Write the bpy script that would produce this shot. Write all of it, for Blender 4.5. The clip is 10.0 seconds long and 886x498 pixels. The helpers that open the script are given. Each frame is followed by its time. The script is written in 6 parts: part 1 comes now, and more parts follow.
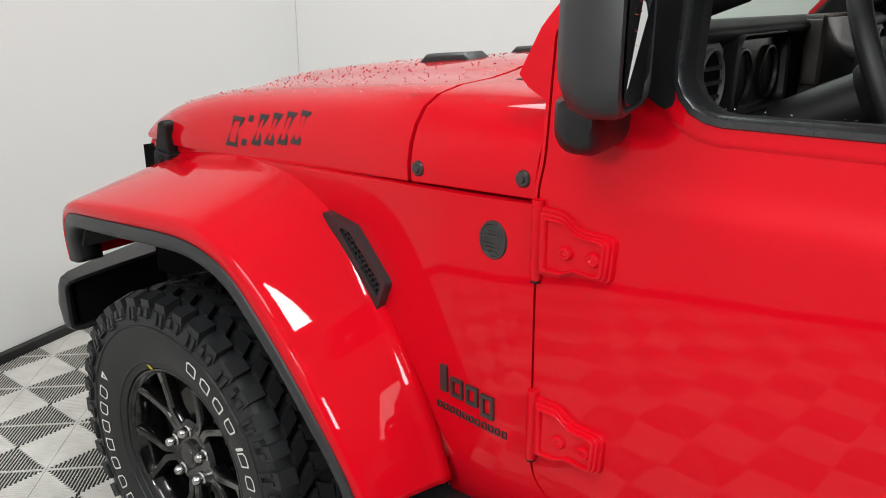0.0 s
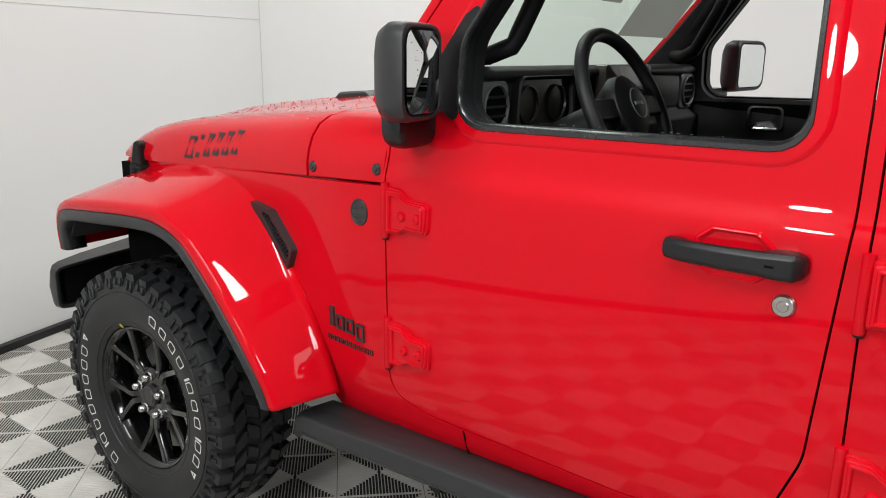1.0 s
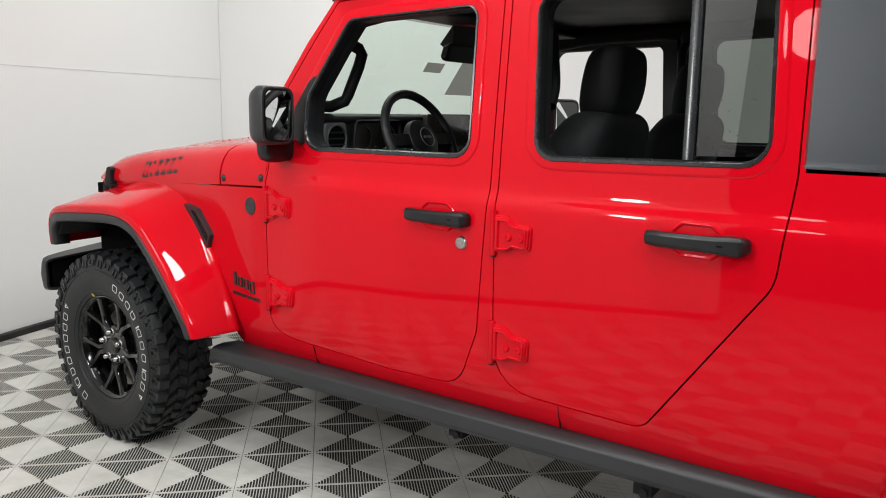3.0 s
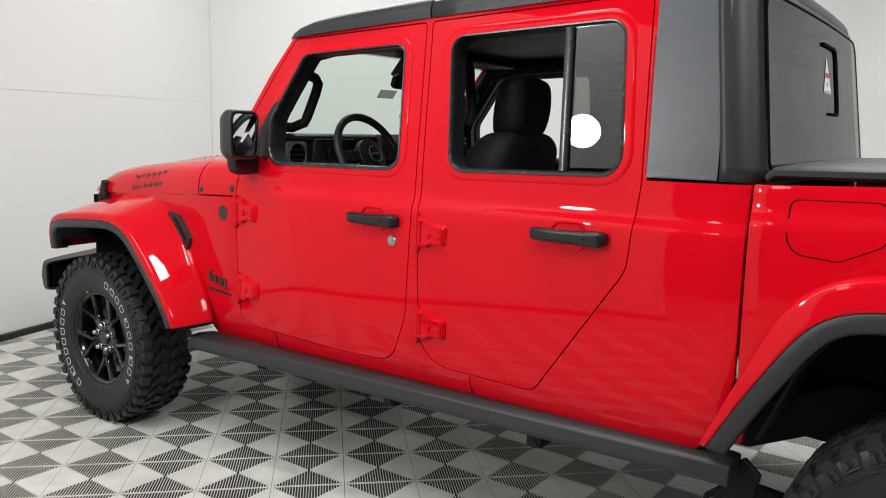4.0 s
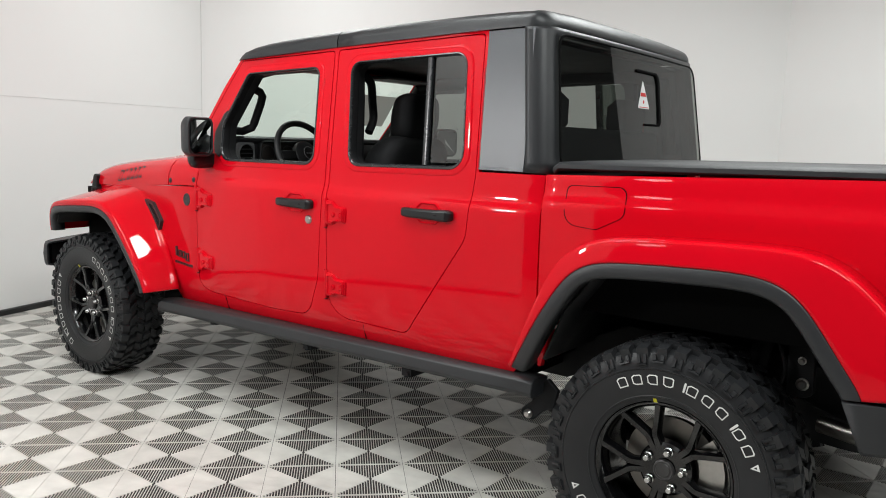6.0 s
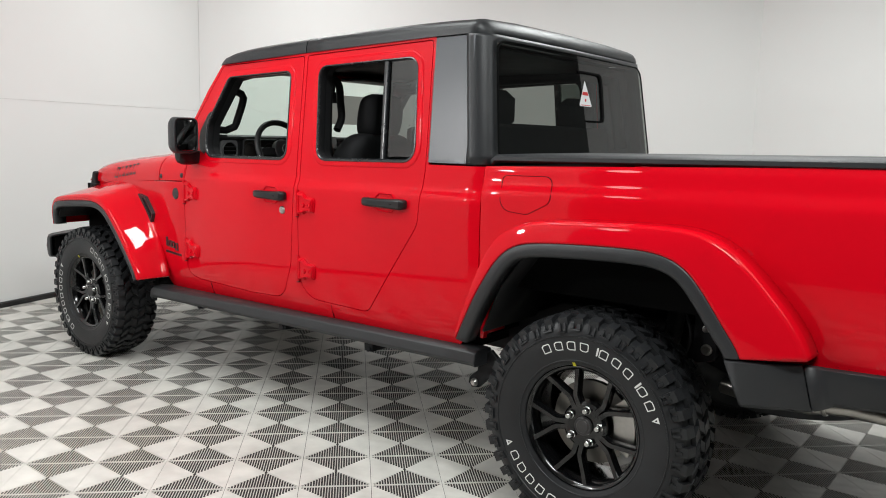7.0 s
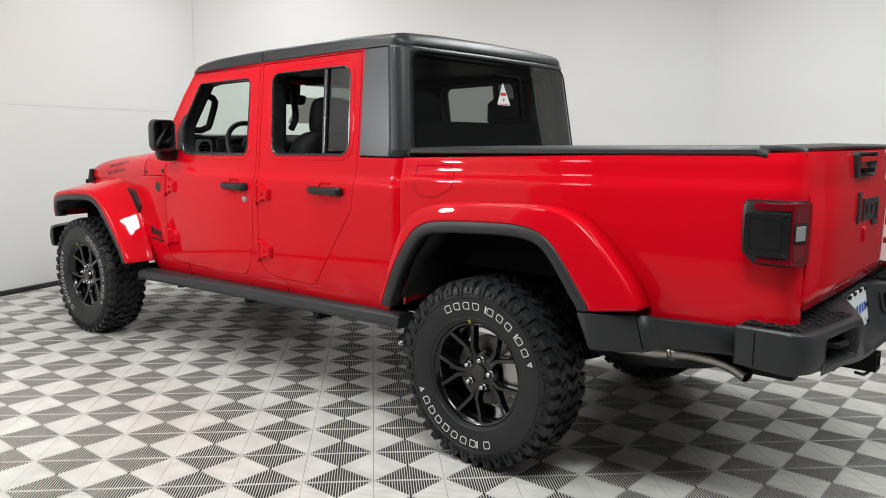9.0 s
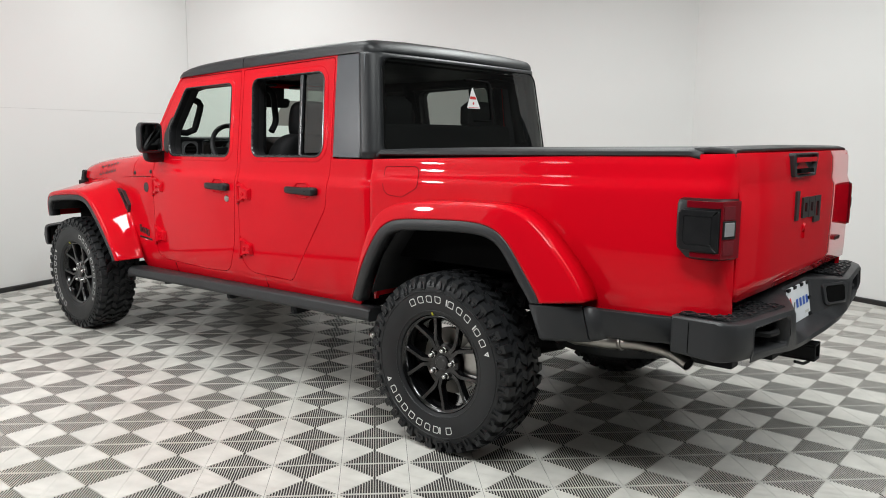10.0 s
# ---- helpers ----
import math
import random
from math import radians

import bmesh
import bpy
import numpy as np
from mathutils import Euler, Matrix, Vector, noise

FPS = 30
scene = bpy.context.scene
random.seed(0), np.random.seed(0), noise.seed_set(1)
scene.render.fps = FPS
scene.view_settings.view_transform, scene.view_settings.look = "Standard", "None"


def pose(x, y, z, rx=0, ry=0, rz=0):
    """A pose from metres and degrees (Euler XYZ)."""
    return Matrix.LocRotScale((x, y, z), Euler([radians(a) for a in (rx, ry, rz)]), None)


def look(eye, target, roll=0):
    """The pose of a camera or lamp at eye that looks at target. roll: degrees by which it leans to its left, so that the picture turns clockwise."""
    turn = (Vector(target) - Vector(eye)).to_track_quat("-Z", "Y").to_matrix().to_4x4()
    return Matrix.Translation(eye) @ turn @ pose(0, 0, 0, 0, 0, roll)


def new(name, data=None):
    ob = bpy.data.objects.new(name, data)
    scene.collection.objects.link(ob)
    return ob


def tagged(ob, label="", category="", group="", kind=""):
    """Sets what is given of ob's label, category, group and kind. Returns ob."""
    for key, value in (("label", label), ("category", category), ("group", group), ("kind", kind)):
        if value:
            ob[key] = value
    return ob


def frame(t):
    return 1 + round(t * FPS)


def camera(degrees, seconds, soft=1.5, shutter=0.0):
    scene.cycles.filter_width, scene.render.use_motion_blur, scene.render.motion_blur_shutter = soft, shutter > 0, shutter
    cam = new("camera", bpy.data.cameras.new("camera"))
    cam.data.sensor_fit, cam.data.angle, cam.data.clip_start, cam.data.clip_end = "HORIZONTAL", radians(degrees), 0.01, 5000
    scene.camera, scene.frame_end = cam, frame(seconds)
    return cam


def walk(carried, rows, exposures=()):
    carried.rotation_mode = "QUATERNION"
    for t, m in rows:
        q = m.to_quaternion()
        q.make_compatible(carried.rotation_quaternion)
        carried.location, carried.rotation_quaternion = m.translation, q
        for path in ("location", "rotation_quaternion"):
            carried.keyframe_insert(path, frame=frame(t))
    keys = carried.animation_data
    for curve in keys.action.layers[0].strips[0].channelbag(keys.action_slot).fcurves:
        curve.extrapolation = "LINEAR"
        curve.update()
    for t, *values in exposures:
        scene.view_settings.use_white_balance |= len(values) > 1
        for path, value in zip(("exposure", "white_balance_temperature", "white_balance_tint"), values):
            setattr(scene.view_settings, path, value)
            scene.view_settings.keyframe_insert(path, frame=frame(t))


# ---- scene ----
cam = camera(59.3, 10.0, soft=1.0)
PATH = [
    (0, (1.496, -1.76, 1.456), (0.307, -0.273, 0.844), -0.0),
    (0.5, (1.771, -1.951, 1.467), (0.598, -0.43, 0.911), 0.2),
    (1, (2.07, -2.097, 1.455), (0.898, -0.553, 0.965), 0.6),
    (1.5, (2.328, -2.239, 1.447), (1.16, -0.679, 0.997), 0.9),
    (2, (2.588, -2.393, 1.442), (1.427, -0.818, 1.028), 1.0),
    (2.5, (2.826, -2.523, 1.444), (1.669, -0.937, 1.06), 1.0),
    (4, (3.524, -2.888, 1.444), (2.359, -1.29, 1.146), 1.2),
    (4.5, (3.752, -2.981, 1.445), (2.582, -1.385, 1.157), 1.4),
    (5, (3.992, -3.08, 1.45), (2.816, -1.487, 1.169), 1.6),
    (5.5, (4.189, -3.155, 1.443), (3.005, -1.567, 1.165), 1.8),
    (7, (4.775, -3.343, 1.427), (3.558, -1.78, 1.148), 1.4),
    (7.5, (4.975, -3.379, 1.423), (3.746, -1.826, 1.142), 1.1),
    (8, (5.141, -3.421, 1.428), (3.902, -1.877, 1.141), 0.8),
    (8.5, (5.314, -3.469, 1.431), (4.067, -1.933, 1.142), 0.7),
    (9, (5.471, -3.519, 1.428), (4.218, -1.987, 1.141), 0.6),
    (9.5, (5.601, -3.543, 1.432), (4.345, -2.013, 1.147), 0.6),
    (10, (5.731, -3.551, 1.439), (4.47, -2.026, 1.153), 0.5),
]
walk(cam, [(t, look(eye, target, roll)) for t, eye, target, roll in PATH])

# ---- light ----
world = bpy.data.worlds.new("room_air")
scene.world = world
world.use_nodes = True
world.node_tree.nodes["Background"].inputs[0].default_value = (0.8, 0.85, 0.9, 1)
world.node_tree.nodes["Background"].inputs[1].default_value = 0.15
scene.view_settings.exposure = -0.04


def area_lamp(name, m, sx, sy, watts, colour=(0.955, 1.0, 0.99), shape="RECTANGLE"):
    d = bpy.data.lights.new(name, "AREA")
    d.shape, d.size, d.size_y, d.energy, d.color = shape, sx, sy, watts, colour
    ob = new(name, d)
    ob.matrix_world = m
    return ob


# the slim 0.95 x 0.18 lamp follows reflections; the others are unseen added fill
for x, y, sx, sy, w in ((-0.4, 1.0, 1.4, 1.2, 46), (3.2, 1.9, 1.6, 1.0, 76), (0.9, -3.1, 1.8, 1.0, 70), (1.97, -1.28, 0.95, 0.18, 34), (4.9, -2.3, 1.4, 0.6, 108), (6.9, 0.2, 3.0, 2.2, 105)):
    area_lamp("ceiling_lamp_and_fill", pose(x, y, 3.55), sx, sy, w)
area_lamp("studio_lamp", look((1.27, -3.15, 1.955), (2.0, -0.8, 1.3)), 0.225, 0.225, 22, (1, 1, 1), "DISK")
area_lamp("studio_lamp", look((2.05, -3.75, 2.55), (2.4, -0.8, 1.4)), 0.30, 0.30, 3.5, (1, 1, 1), "DISK")


# ---- materials ----
def nodes_of(name):
    m = bpy.data.materials.new(name)
    m.use_nodes = True
    return m, m.node_tree.nodes, m.node_tree.links, m.node_tree.nodes["Principled BSDF"]


def mat(name, base, rough=0.5, metal=0.0, coat=0.0, vary=0.15, scale=6.0, bump=0.0, bump_scale=200.0, rough_vary=0.1, spec=0.5, bump_dist=0.001):
    m, n, l, p = nodes_of(name)
    p.inputs["Metallic"].default_value = metal
    p.inputs["Coat Weight"].default_value = coat
    p.inputs["Coat Roughness"].default_value = 0.02
    p.inputs["Coat IOR"].default_value = 1.29
    p.inputs["Specular IOR Level"].default_value = spec
    tc = n.new("ShaderNodeTexCoord")
    nz = n.new("ShaderNodeTexNoise")
    nz.inputs["Scale"].default_value, nz.inputs["Detail"].default_value = scale, 6
    l.new(tc.outputs["Object"], nz.inputs["Vector"])
    mix = n.new("ShaderNodeMix")
    mix.data_type = "RGBA"
    mix.inputs[6].default_value = (*[c * (1 - vary) for c in base], 1)
    mix.inputs[7].default_value = (*[min(1, c * (1 + vary)) for c in base], 1)
    l.new(nz.outputs["Fac"], mix.inputs[0])
    l.new(mix.outputs[2], p.inputs["Base Color"])
    mr = n.new("ShaderNodeMapRange")
    mr.inputs[3].default_value, mr.inputs[4].default_value = max(0.02, rough - rough_vary), min(1, rough + rough_vary)
    l.new(nz.outputs["Fac"], mr.inputs[0])
    l.new(mr.outputs[0], p.inputs["Roughness"])
    if bump:
        nb = n.new("ShaderNodeTexNoise")
        nb.inputs["Scale"].default_value = bump_scale
        l.new(tc.outputs["Object"], nb.inputs["Vector"])
        b = n.new("ShaderNodeBump")
        b.inputs["Strength"].default_value, b.inputs["Distance"].default_value = bump, bump_dist
        l.new(nb.outputs["Fac"], b.inputs["Height"])
        l.new(b.outputs[0], p.inputs["Normal"])
    return m


def glass_mat(name, tint, least=0.09, rough=0.0, most=0.9):
    m, n, l, p = nodes_of(name)
    n.remove(p)
    tr, gl, lw, pw, mr, mx = (n.new("ShaderNode" + k) for k in ("BsdfTransparent", "BsdfGlossy", "LayerWeight", "Math", "MapRange", "MixShader"))
    tr.inputs[0].default_value = (*tint, 1)
    gl.inputs["Roughness"].default_value = rough
    pw.operation, pw.inputs[1].default_value = "POWER", 5.0
    mr.inputs[3].default_value, mr.inputs[4].default_value = least, most
    lw.inputs[0].default_value = 0.5
    l.new(lw.outputs["Facing"], pw.inputs[0])
    l.new(pw.outputs[0], mr.inputs[0])
    l.new(mr.outputs[0], mx.inputs[0])
    l.new(tr.outputs[0], mx.inputs[1])
    l.new(gl.outputs[0], mx.inputs[2])
    l.new(mx.outputs[0], n["Material Output"].inputs[0])
    return m


RED = mat("red_paint", (0.59, 0.0026, 0.0110), 0.5, 0.0, 1.0, 0.04, 3.0, rough_vary=0.03, spec=0.0)
BLACK = mat("black_grained_plastic", (0.0225, 0.0232, 0.0252), 0.42, spec=0.42, bump=0.25, bump_scale=900)
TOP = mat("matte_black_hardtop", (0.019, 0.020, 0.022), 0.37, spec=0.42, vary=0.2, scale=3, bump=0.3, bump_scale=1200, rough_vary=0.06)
# same black hardtop; the paler blue-grey stands in for the white wall's reflection
TOPSIDE = mat("hardtop_side_sheen", (0.044, 0.048, 0.056), 0.30, spec=0.6, vary=0.12, scale=2, bump=0.2, bump_scale=1200)
TRIM = mat("dark_trim", (0.008, 0.008, 0.009), 0.6, spec=0.2)
GAP = mat("shadow_gap_black", (0.004, 0.004, 0.004), 0.9, spec=0.05)
RUBBER = mat("tyre_rubber", (0.016, 0.0165, 0.018), 0.40, vary=0.35, scale=9, bump=0.3, bump_scale=300, spec=0.34)
SEAL = mat("window_seal", (0.017, 0.018, 0.020), 0.25, vary=0.3, scale=14, spec=0.65)
LAMPBLACK = mat("smooth_black_plastic", (0.008, 0.008, 0.0092), 0.34, vary=0.2, scale=12, spec=0.4)
WHEEL = mat("gloss_black_alloy", (0.0032, 0.0032, 0.0036), 0.14, coat=0.8, spec=0.4, rough_vary=0.04)
STEEL = mat("zinc_steel", (0.45, 0.44, 0.42), 0.35, 1.0, vary=0.25, scale=30)
CHROME = mat("chrome", (0.7, 0.7, 0.7), 0.12, 1.0)
DISC = mat("brake_disc_metal", (0.20, 0.19, 0.175), 0.45, 1.0, vary=0.3, scale=15)
NUT = mat("bright_lug_nut", (0.55, 0.55, 0.54), 0.22, 1.0, vary=0.2, scale=40)
LATCH = mat("black_latch_rubber", (0.006, 0.006, 0.0065), 0.55, spec=0.3)
LENS_PINK = mat("pale_red_lens", (0.13, 0.012, 0.018), 0.15, coat=1.0, vary=0.4, scale=60, spec=0.0)
BADGE = mat("dark_grey_badge", (0.030, 0.028, 0.028), 0.35, vary=0.3, scale=60)
DECAL = mat("black_decal", (0.018, 0.014, 0.014), 0.5)
LETTER = mat("white_tyre_paint", (0.72, 0.72, 0.70), 0.6)
YELLOW = mat("yellow_paint_mark", (0.65, 0.6, 0.02), 0.6)
SEAT = mat("black_seat_cloth", (0.010, 0.010, 0.0115), 0.85, vary=0.3, scale=40, bump=0.4, bump_scale=700)
DASH = mat("dash_black", (0.009, 0.009, 0.010), 0.55, bump=0.3, bump_scale=500)
GREYTRIM = mat("grey_dash_trim", (0.16, 0.16, 0.165), 0.45)
# the brown-grey base carries the screen's reflection of its surroundings
SCREEN = mat("screen_glass_reflection", (0.060, 0.052, 0.047), 0.22)
DASHGREY = mat("charcoal_dash_panel", (0.05, 0.05, 0.052), 0.5)
LENS_RED = mat("red_lamp_lens", (0.15, 0.003, 0.008), 0.08, coat=1.0, spec=0.0)
LENS_CLEAR = mat("clear_lamp_lens", (0.27, 0.27, 0.28), 0.12, coat=1.0)
AMBER = mat("amber_lens", (0.6, 0.18, 0.02), 0.15, coat=1.0)
VINYL = mat("black_vinyl_cover", (0.013, 0.014, 0.016), 0.5, vary=0.3, scale=5, bump=0.5, bump_scale=600)
PIPE = mat("exhaust_steel", (0.42, 0.40, 0.37), 0.33, 1.0, vary=0.3, scale=12)
PAPER = mat("white_sticker", (0.8, 0.8, 0.8), 0.5)
PLATEWHITE = mat("white_plate", (0.75, 0.77, 0.8), 0.35)
BLUE = mat("blue_print", (0.03, 0.10, 0.45), 0.4)
STICKRED = mat("red_print", (0.6, 0.02, 0.02), 0.5)
STICKGREY = mat("grey_paper_back", (0.62, 0.62, 0.60), 0.7, vary=0.2, scale=20)
WALL = mat("white_wall_paint", (0.80, 0.80, 0.79), 0.55, vary=0.03, scale=0.7, bump=0.05, bump_scale=60)
# low albedo stands in for poorly lit space, met only in reflections
UNSEEN_DARK = mat("unseen_dark_wall", (0.07, 0.07, 0.069), 0.8)
UNSEEN_GREY = mat("unseen_grey_wall", (0.24, 0.24, 0.236), 0.8)
CEIL = mat("white_ceiling", (0.75, 0.75, 0.74), 0.8, vary=0.03, scale=1.0)
BASE = mat("black_baseboard", (0.012, 0.012, 0.012), 0.5)
GLASS = glass_mat("clear_glass", (0.78, 0.90, 0.83))
TINT = glass_mat("tinted_glass", (0.17, 0.195, 0.175))
TINTR = glass_mat("privacy_glass", (0.25, 0.275, 0.255), 0.07, most=0.6)
MIRROR = mat("mirror_glass", (0.85, 0.86, 0.86), 0.02, 1.0, vary=0.0, rough_vary=0.0)


DROP = mat("water", (0.9, 0.9, 0.9), 0.03, vary=0.0, rough_vary=0.0)
DROP.node_tree.nodes["Principled BSDF"].inputs["Transmission Weight"].default_value = 1.0
DROP.node_tree.nodes["Principled BSDF"].inputs["IOR"].default_value = 1.33
SEAM_A, SEAM_B = 1.145, 2.11


SHEET, _n, _l, _p = nodes_of("thin_paper")
_p.inputs["Base Color"].default_value = (0.25, 0.25, 0.24, 1)
_t, _m = _n.new("ShaderNodeBsdfTranslucent"), _n.new("ShaderNodeMixShader")
_t.inputs[0].default_value = (0.30, 0.30, 0.28, 1)
_m.inputs[0].default_value = 0.55
_l.new(_p.outputs[0], _m.inputs[1])
_l.new(_t.outputs[0], _m.inputs[2])
_l.new(_m.outputs[0], _n["Material Output"].inputs[0])


# ---- mesh helpers ----
def finish(ob, material, smooth=True, bevel=0.0, solid=0.0, angle=40, segments=2, solid_offset=-1.0, inner=None):
    me = ob.data
    if material is not None and not me.materials:
        me.materials.append(material)
    if smooth:
        me.polygons.foreach_set("use_smooth", [True] * len(me.polygons))
        me.set_sharp_from_angle(angle=radians(angle))
    if solid:
        md = ob.modifiers.new("solid", "SOLIDIFY")
        md.thickness, md.offset = solid, solid_offset
        if inner is not None:
            me.materials.append(inner)
            md.material_offset = 1
    if bevel:
        md = ob.modifiers.new("bevel", "BEVEL")
        md.width, md.segments, md.limit_method, md.angle_limit = bevel, segments, "ANGLE", radians(angle)
        md.harden_normals = True
    return ob


def part(name, bm, material, parent=None, label="", **kw):
    me = bpy.data.meshes.new(name)
    bm.normal_update()
    bm.to_mesh(me)
    bm.free()
    ob = new(name, me)
    finish(ob, material, **kw)
    if parent is not None:
        ob.parent = parent
        ob.matrix_parent_inverse = parent.matrix_world.inverted()
    if label:
        ob["label"] = label
    return ob


def box(bm, x0, x1, y0, y1, z0, z1, m=None):
    v = [bm.verts.new((x, y, z)) for x in (x0, x1) for y in (y0, y1) for z in (z0, z1)]
    for f in ((0, 1, 3, 2), (4, 6, 7, 5), (0, 4, 5, 1), (2, 3, 7, 6), (0, 2, 6, 4), (1, 5, 7, 3)):
        bm.faces.new([v[i] for i in f])
    if m is not None:
        bmesh.ops.transform(bm, matrix=m, verts=v)
    return v


def lathe(bm, profile, steps, axis="y", centre=(0, 0, 0), closed=False):
    """profile: (radius, along) pairs, turned round an axis."""
    rings = []
    for k in range(steps):
        a = 2 * math.pi * k / steps
        ring = []
        for r, h in profile:
            p = {"y": (r * math.cos(a), h, r * math.sin(a)), "x": (h, r * math.cos(a), r * math.sin(a)), "z": (r * math.cos(a), r * math.sin(a), h)}[axis]
            ring.append(bm.verts.new(Vector(p) + Vector(centre)))
        rings.append(ring)
    n = len(profile)
    for k in range(steps):
        a, b = rings[k], rings[(k + 1) % steps]
        for i in range(n if closed else n - 1):
            j = (i + 1) % n
            bm.faces.new((a[i], a[j], b[j], b[i]))
    bmesh.ops.recalc_face_normals(bm, faces=bm.faces)


def tube(bm, pts, r, steps=10, caps=True):
    pts = [Vector(p) for p in pts]
    rings, u = [], None
    for i, p in enumerate(pts):
        d = (pts[min(i + 1, len(pts) - 1)] - pts[max(i - 1, 0)]).normalized()
        if u is None:
            u = d.cross(Vector((0, 0, 1)) if abs(d.z) < 0.9 else Vector((1, 0, 0)))
        u = (u - d * u.dot(d)).normalized()
        w = d.cross(u)
        rr = r[i] if isinstance(r, (list, tuple)) else r
        rings.append([bm.verts.new(p + rr * (math.cos(2 * math.pi * k / steps) * u + math.sin(2 * math.pi * k / steps) * w)) for k in range(steps)])
    for a, b in zip(rings, rings[1:]):
        for k in range(steps):
            bm.faces.new((a[k], a[(k + 1) % steps], b[(k + 1) % steps], b[k]))
    if caps:
        bm.faces.new(rings[0])
        bm.faces.new(rings[-1])
    bmesh.ops.recalc_face_normals(bm, faces=bm.faces)


def loft(bm, rows, close_rows=False, caps=False):
    vs = [[bm.verts.new(p) for p in row] for row in rows]
    n = len(vs[0])
    for a, b in zip(vs, vs[1:]):
        for i in range(n if close_rows else n - 1):
            j = (i + 1) % n
            bm.faces.new((a[i], a[j], b[j], b[i]))
    if caps:
        bm.faces.new(vs[0])
        bm.faces.new(vs[-1])
    bmesh.ops.recalc_face_normals(bm, faces=bm.faces)
    return vs


def fillet(pts, steps=5):
    """Outline with rounded corners from (x, z, radius)."""
    out = []
    n = len(pts)
    for i in range(n):
        p, q, r = Vector(pts[i - 1][:2]), Vector(pts[i][:2]), Vector(pts[(i + 1) % n][:2])
        rad = pts[i][2] if len(pts[i]) > 2 else 0
        if not rad:
            out.append(tuple(q))
            continue
        a, b = (p - q), (r - q)
        half = a.angle(b) / 2
        d = min(rad / math.tan(half), 0.49 * a.length, 0.49 * b.length)
        rad = d * math.tan(half)
        a.normalize(), b.normalize()
        c = q + (a + b).normalized() * (rad / math.sin(half))
        s, e = q + a * d, q + b * d
        a0 = math.atan2(s.y - c.y, s.x - c.x)
        da = (math.atan2(e.y - c.y, e.x - c.x) - a0 + math.pi) % (2 * math.pi) - math.pi
        out += [(c.x + rad * math.cos(a0 + da * k / steps), c.y + rad * math.sin(a0 + da * k / steps)) for k in range(steps + 1)]
    return out


def spline(table, t):
    """Smooth value of a table of (t, value) rows."""
    ts = [r[0] for r in table]
    if t <= ts[0]:
        return table[0][1]
    if t >= ts[-1]:
        return table[-1][1]
    i = max(k for k in range(len(ts) - 1) if ts[k] <= t)
    def slope(k):
        a, b = max(k - 1, 0), min(k + 1, len(ts) - 1)
        return (table[b][1] - table[a][1]) / (ts[b] - ts[a])
    h = ts[i + 1] - ts[i]
    u = (t - ts[i]) / h
    return (table[i][1] * (1 + 2 * u) * (1 - u) ** 2 + slope(i) * h * u * (1 - u) ** 2 + table[i + 1][1] * u * u * (3 - 2 * u) + slope(i + 1) * h * u * u * (u - 1))


def smooth_path(pts, n=6):
    """The points of a polyline drawn out into a smooth curve."""
    cols = [[(i, p[k]) for i, p in enumerate(pts)] for k in range(3)]
    return [tuple(spline(c, i / n) for c in cols) for i in range((len(pts) - 1) * n + 1)]


def sheet(outlines, cuts_x, cuts_z):
    """A flat bmesh in x, z between closed outlines (the first outside, the others holes), cut into strips."""
    bm = bmesh.new()
    edges = []
    for o in outlines:
        vs = [bm.verts.new((x, 0, z)) for x, z in o]
        edges += [bm.edges.new((vs[i - 1], vs[i])) for i in range(len(vs))]
    bmesh.ops.triangle_fill(bm, use_beauty=True, use_dissolve=False, edges=edges)
    for x in cuts_x:
        bmesh.ops.bisect_plane(bm, geom=bm.verts[:] + bm.edges[:] + bm.faces[:], plane_co=(x, 0, 0), plane_no=(1, 0, 0), dist=1e-5)
    for z in cuts_z:
        bmesh.ops.bisect_plane(bm, geom=bm.verts[:] + bm.edges[:] + bm.faces[:], plane_co=(0, 0, z), plane_no=(0, 0, 1), dist=1e-5)
    return bm


def face_out(bm, s):
    """Turn all faces so that they look to the side s of y."""
    bm.normal_update()
    for f in bm.faces:
        if f.normal.y * s < 0:
            f.normal_flip()


SIDE = [(0.45, 0.72), (0.52, 0.742), (0.56, 0.762), (0.65, 0.787), (0.78, 0.797), (1.0, 0.803), (1.13, 0.8035), (1.17, 0.8031), (1.185, 0.8012), (1.197, 0.7976), (1.209, 0.7932), (1.221, 0.7895), (1.235, 0.7868), (1.25, 0.7850), (1.28, 0.7823), (1.36, 0.7755), (1.6, 0.751), (1.84, 0.726), (1.9, 0.720)]


def side_y(x, z):
    y = spline(SIDE, z)
    if x < 0.935:
        d = 0.935 - x
        y -= 0.155 * d * d / (d + 0.05)
    return y


def side_panel(outlines, s, inset=0.0, cuts_x=(), fun=None):
    zs = [0.54, 0.57, 0.6, 0.65, 0.7, 0.78, 0.86, 0.95, 1.05, 1.13, 1.155, 1.17, 1.178, 1.185, 1.191, 1.197, 1.203, 1.209, 1.215, 1.221, 1.228, 1.235, 1.2425, 1.25, 1.258, 1.265, 1.272, 1.279, 1.286, 1.296, 1.31, 1.322, 1.335, 1.347, 1.36, 1.45, 1.6, 1.72]
    bm = sheet(outlines, cuts_x, zs)
    for v in bm.verts:
        v.co.y = s * ((fun or side_y)(v.co.x, v.co.z) - inset)
    face_out(bm, s)
    return bm


# ---- the room ----
ROOM = [(-2.40, 1.64), (2.37, 4.74), (7.6, 3.05), (9.2, -2.0), (7.5, -7.4), (-0.02, -7.4)]
HEIGHT = 3.6


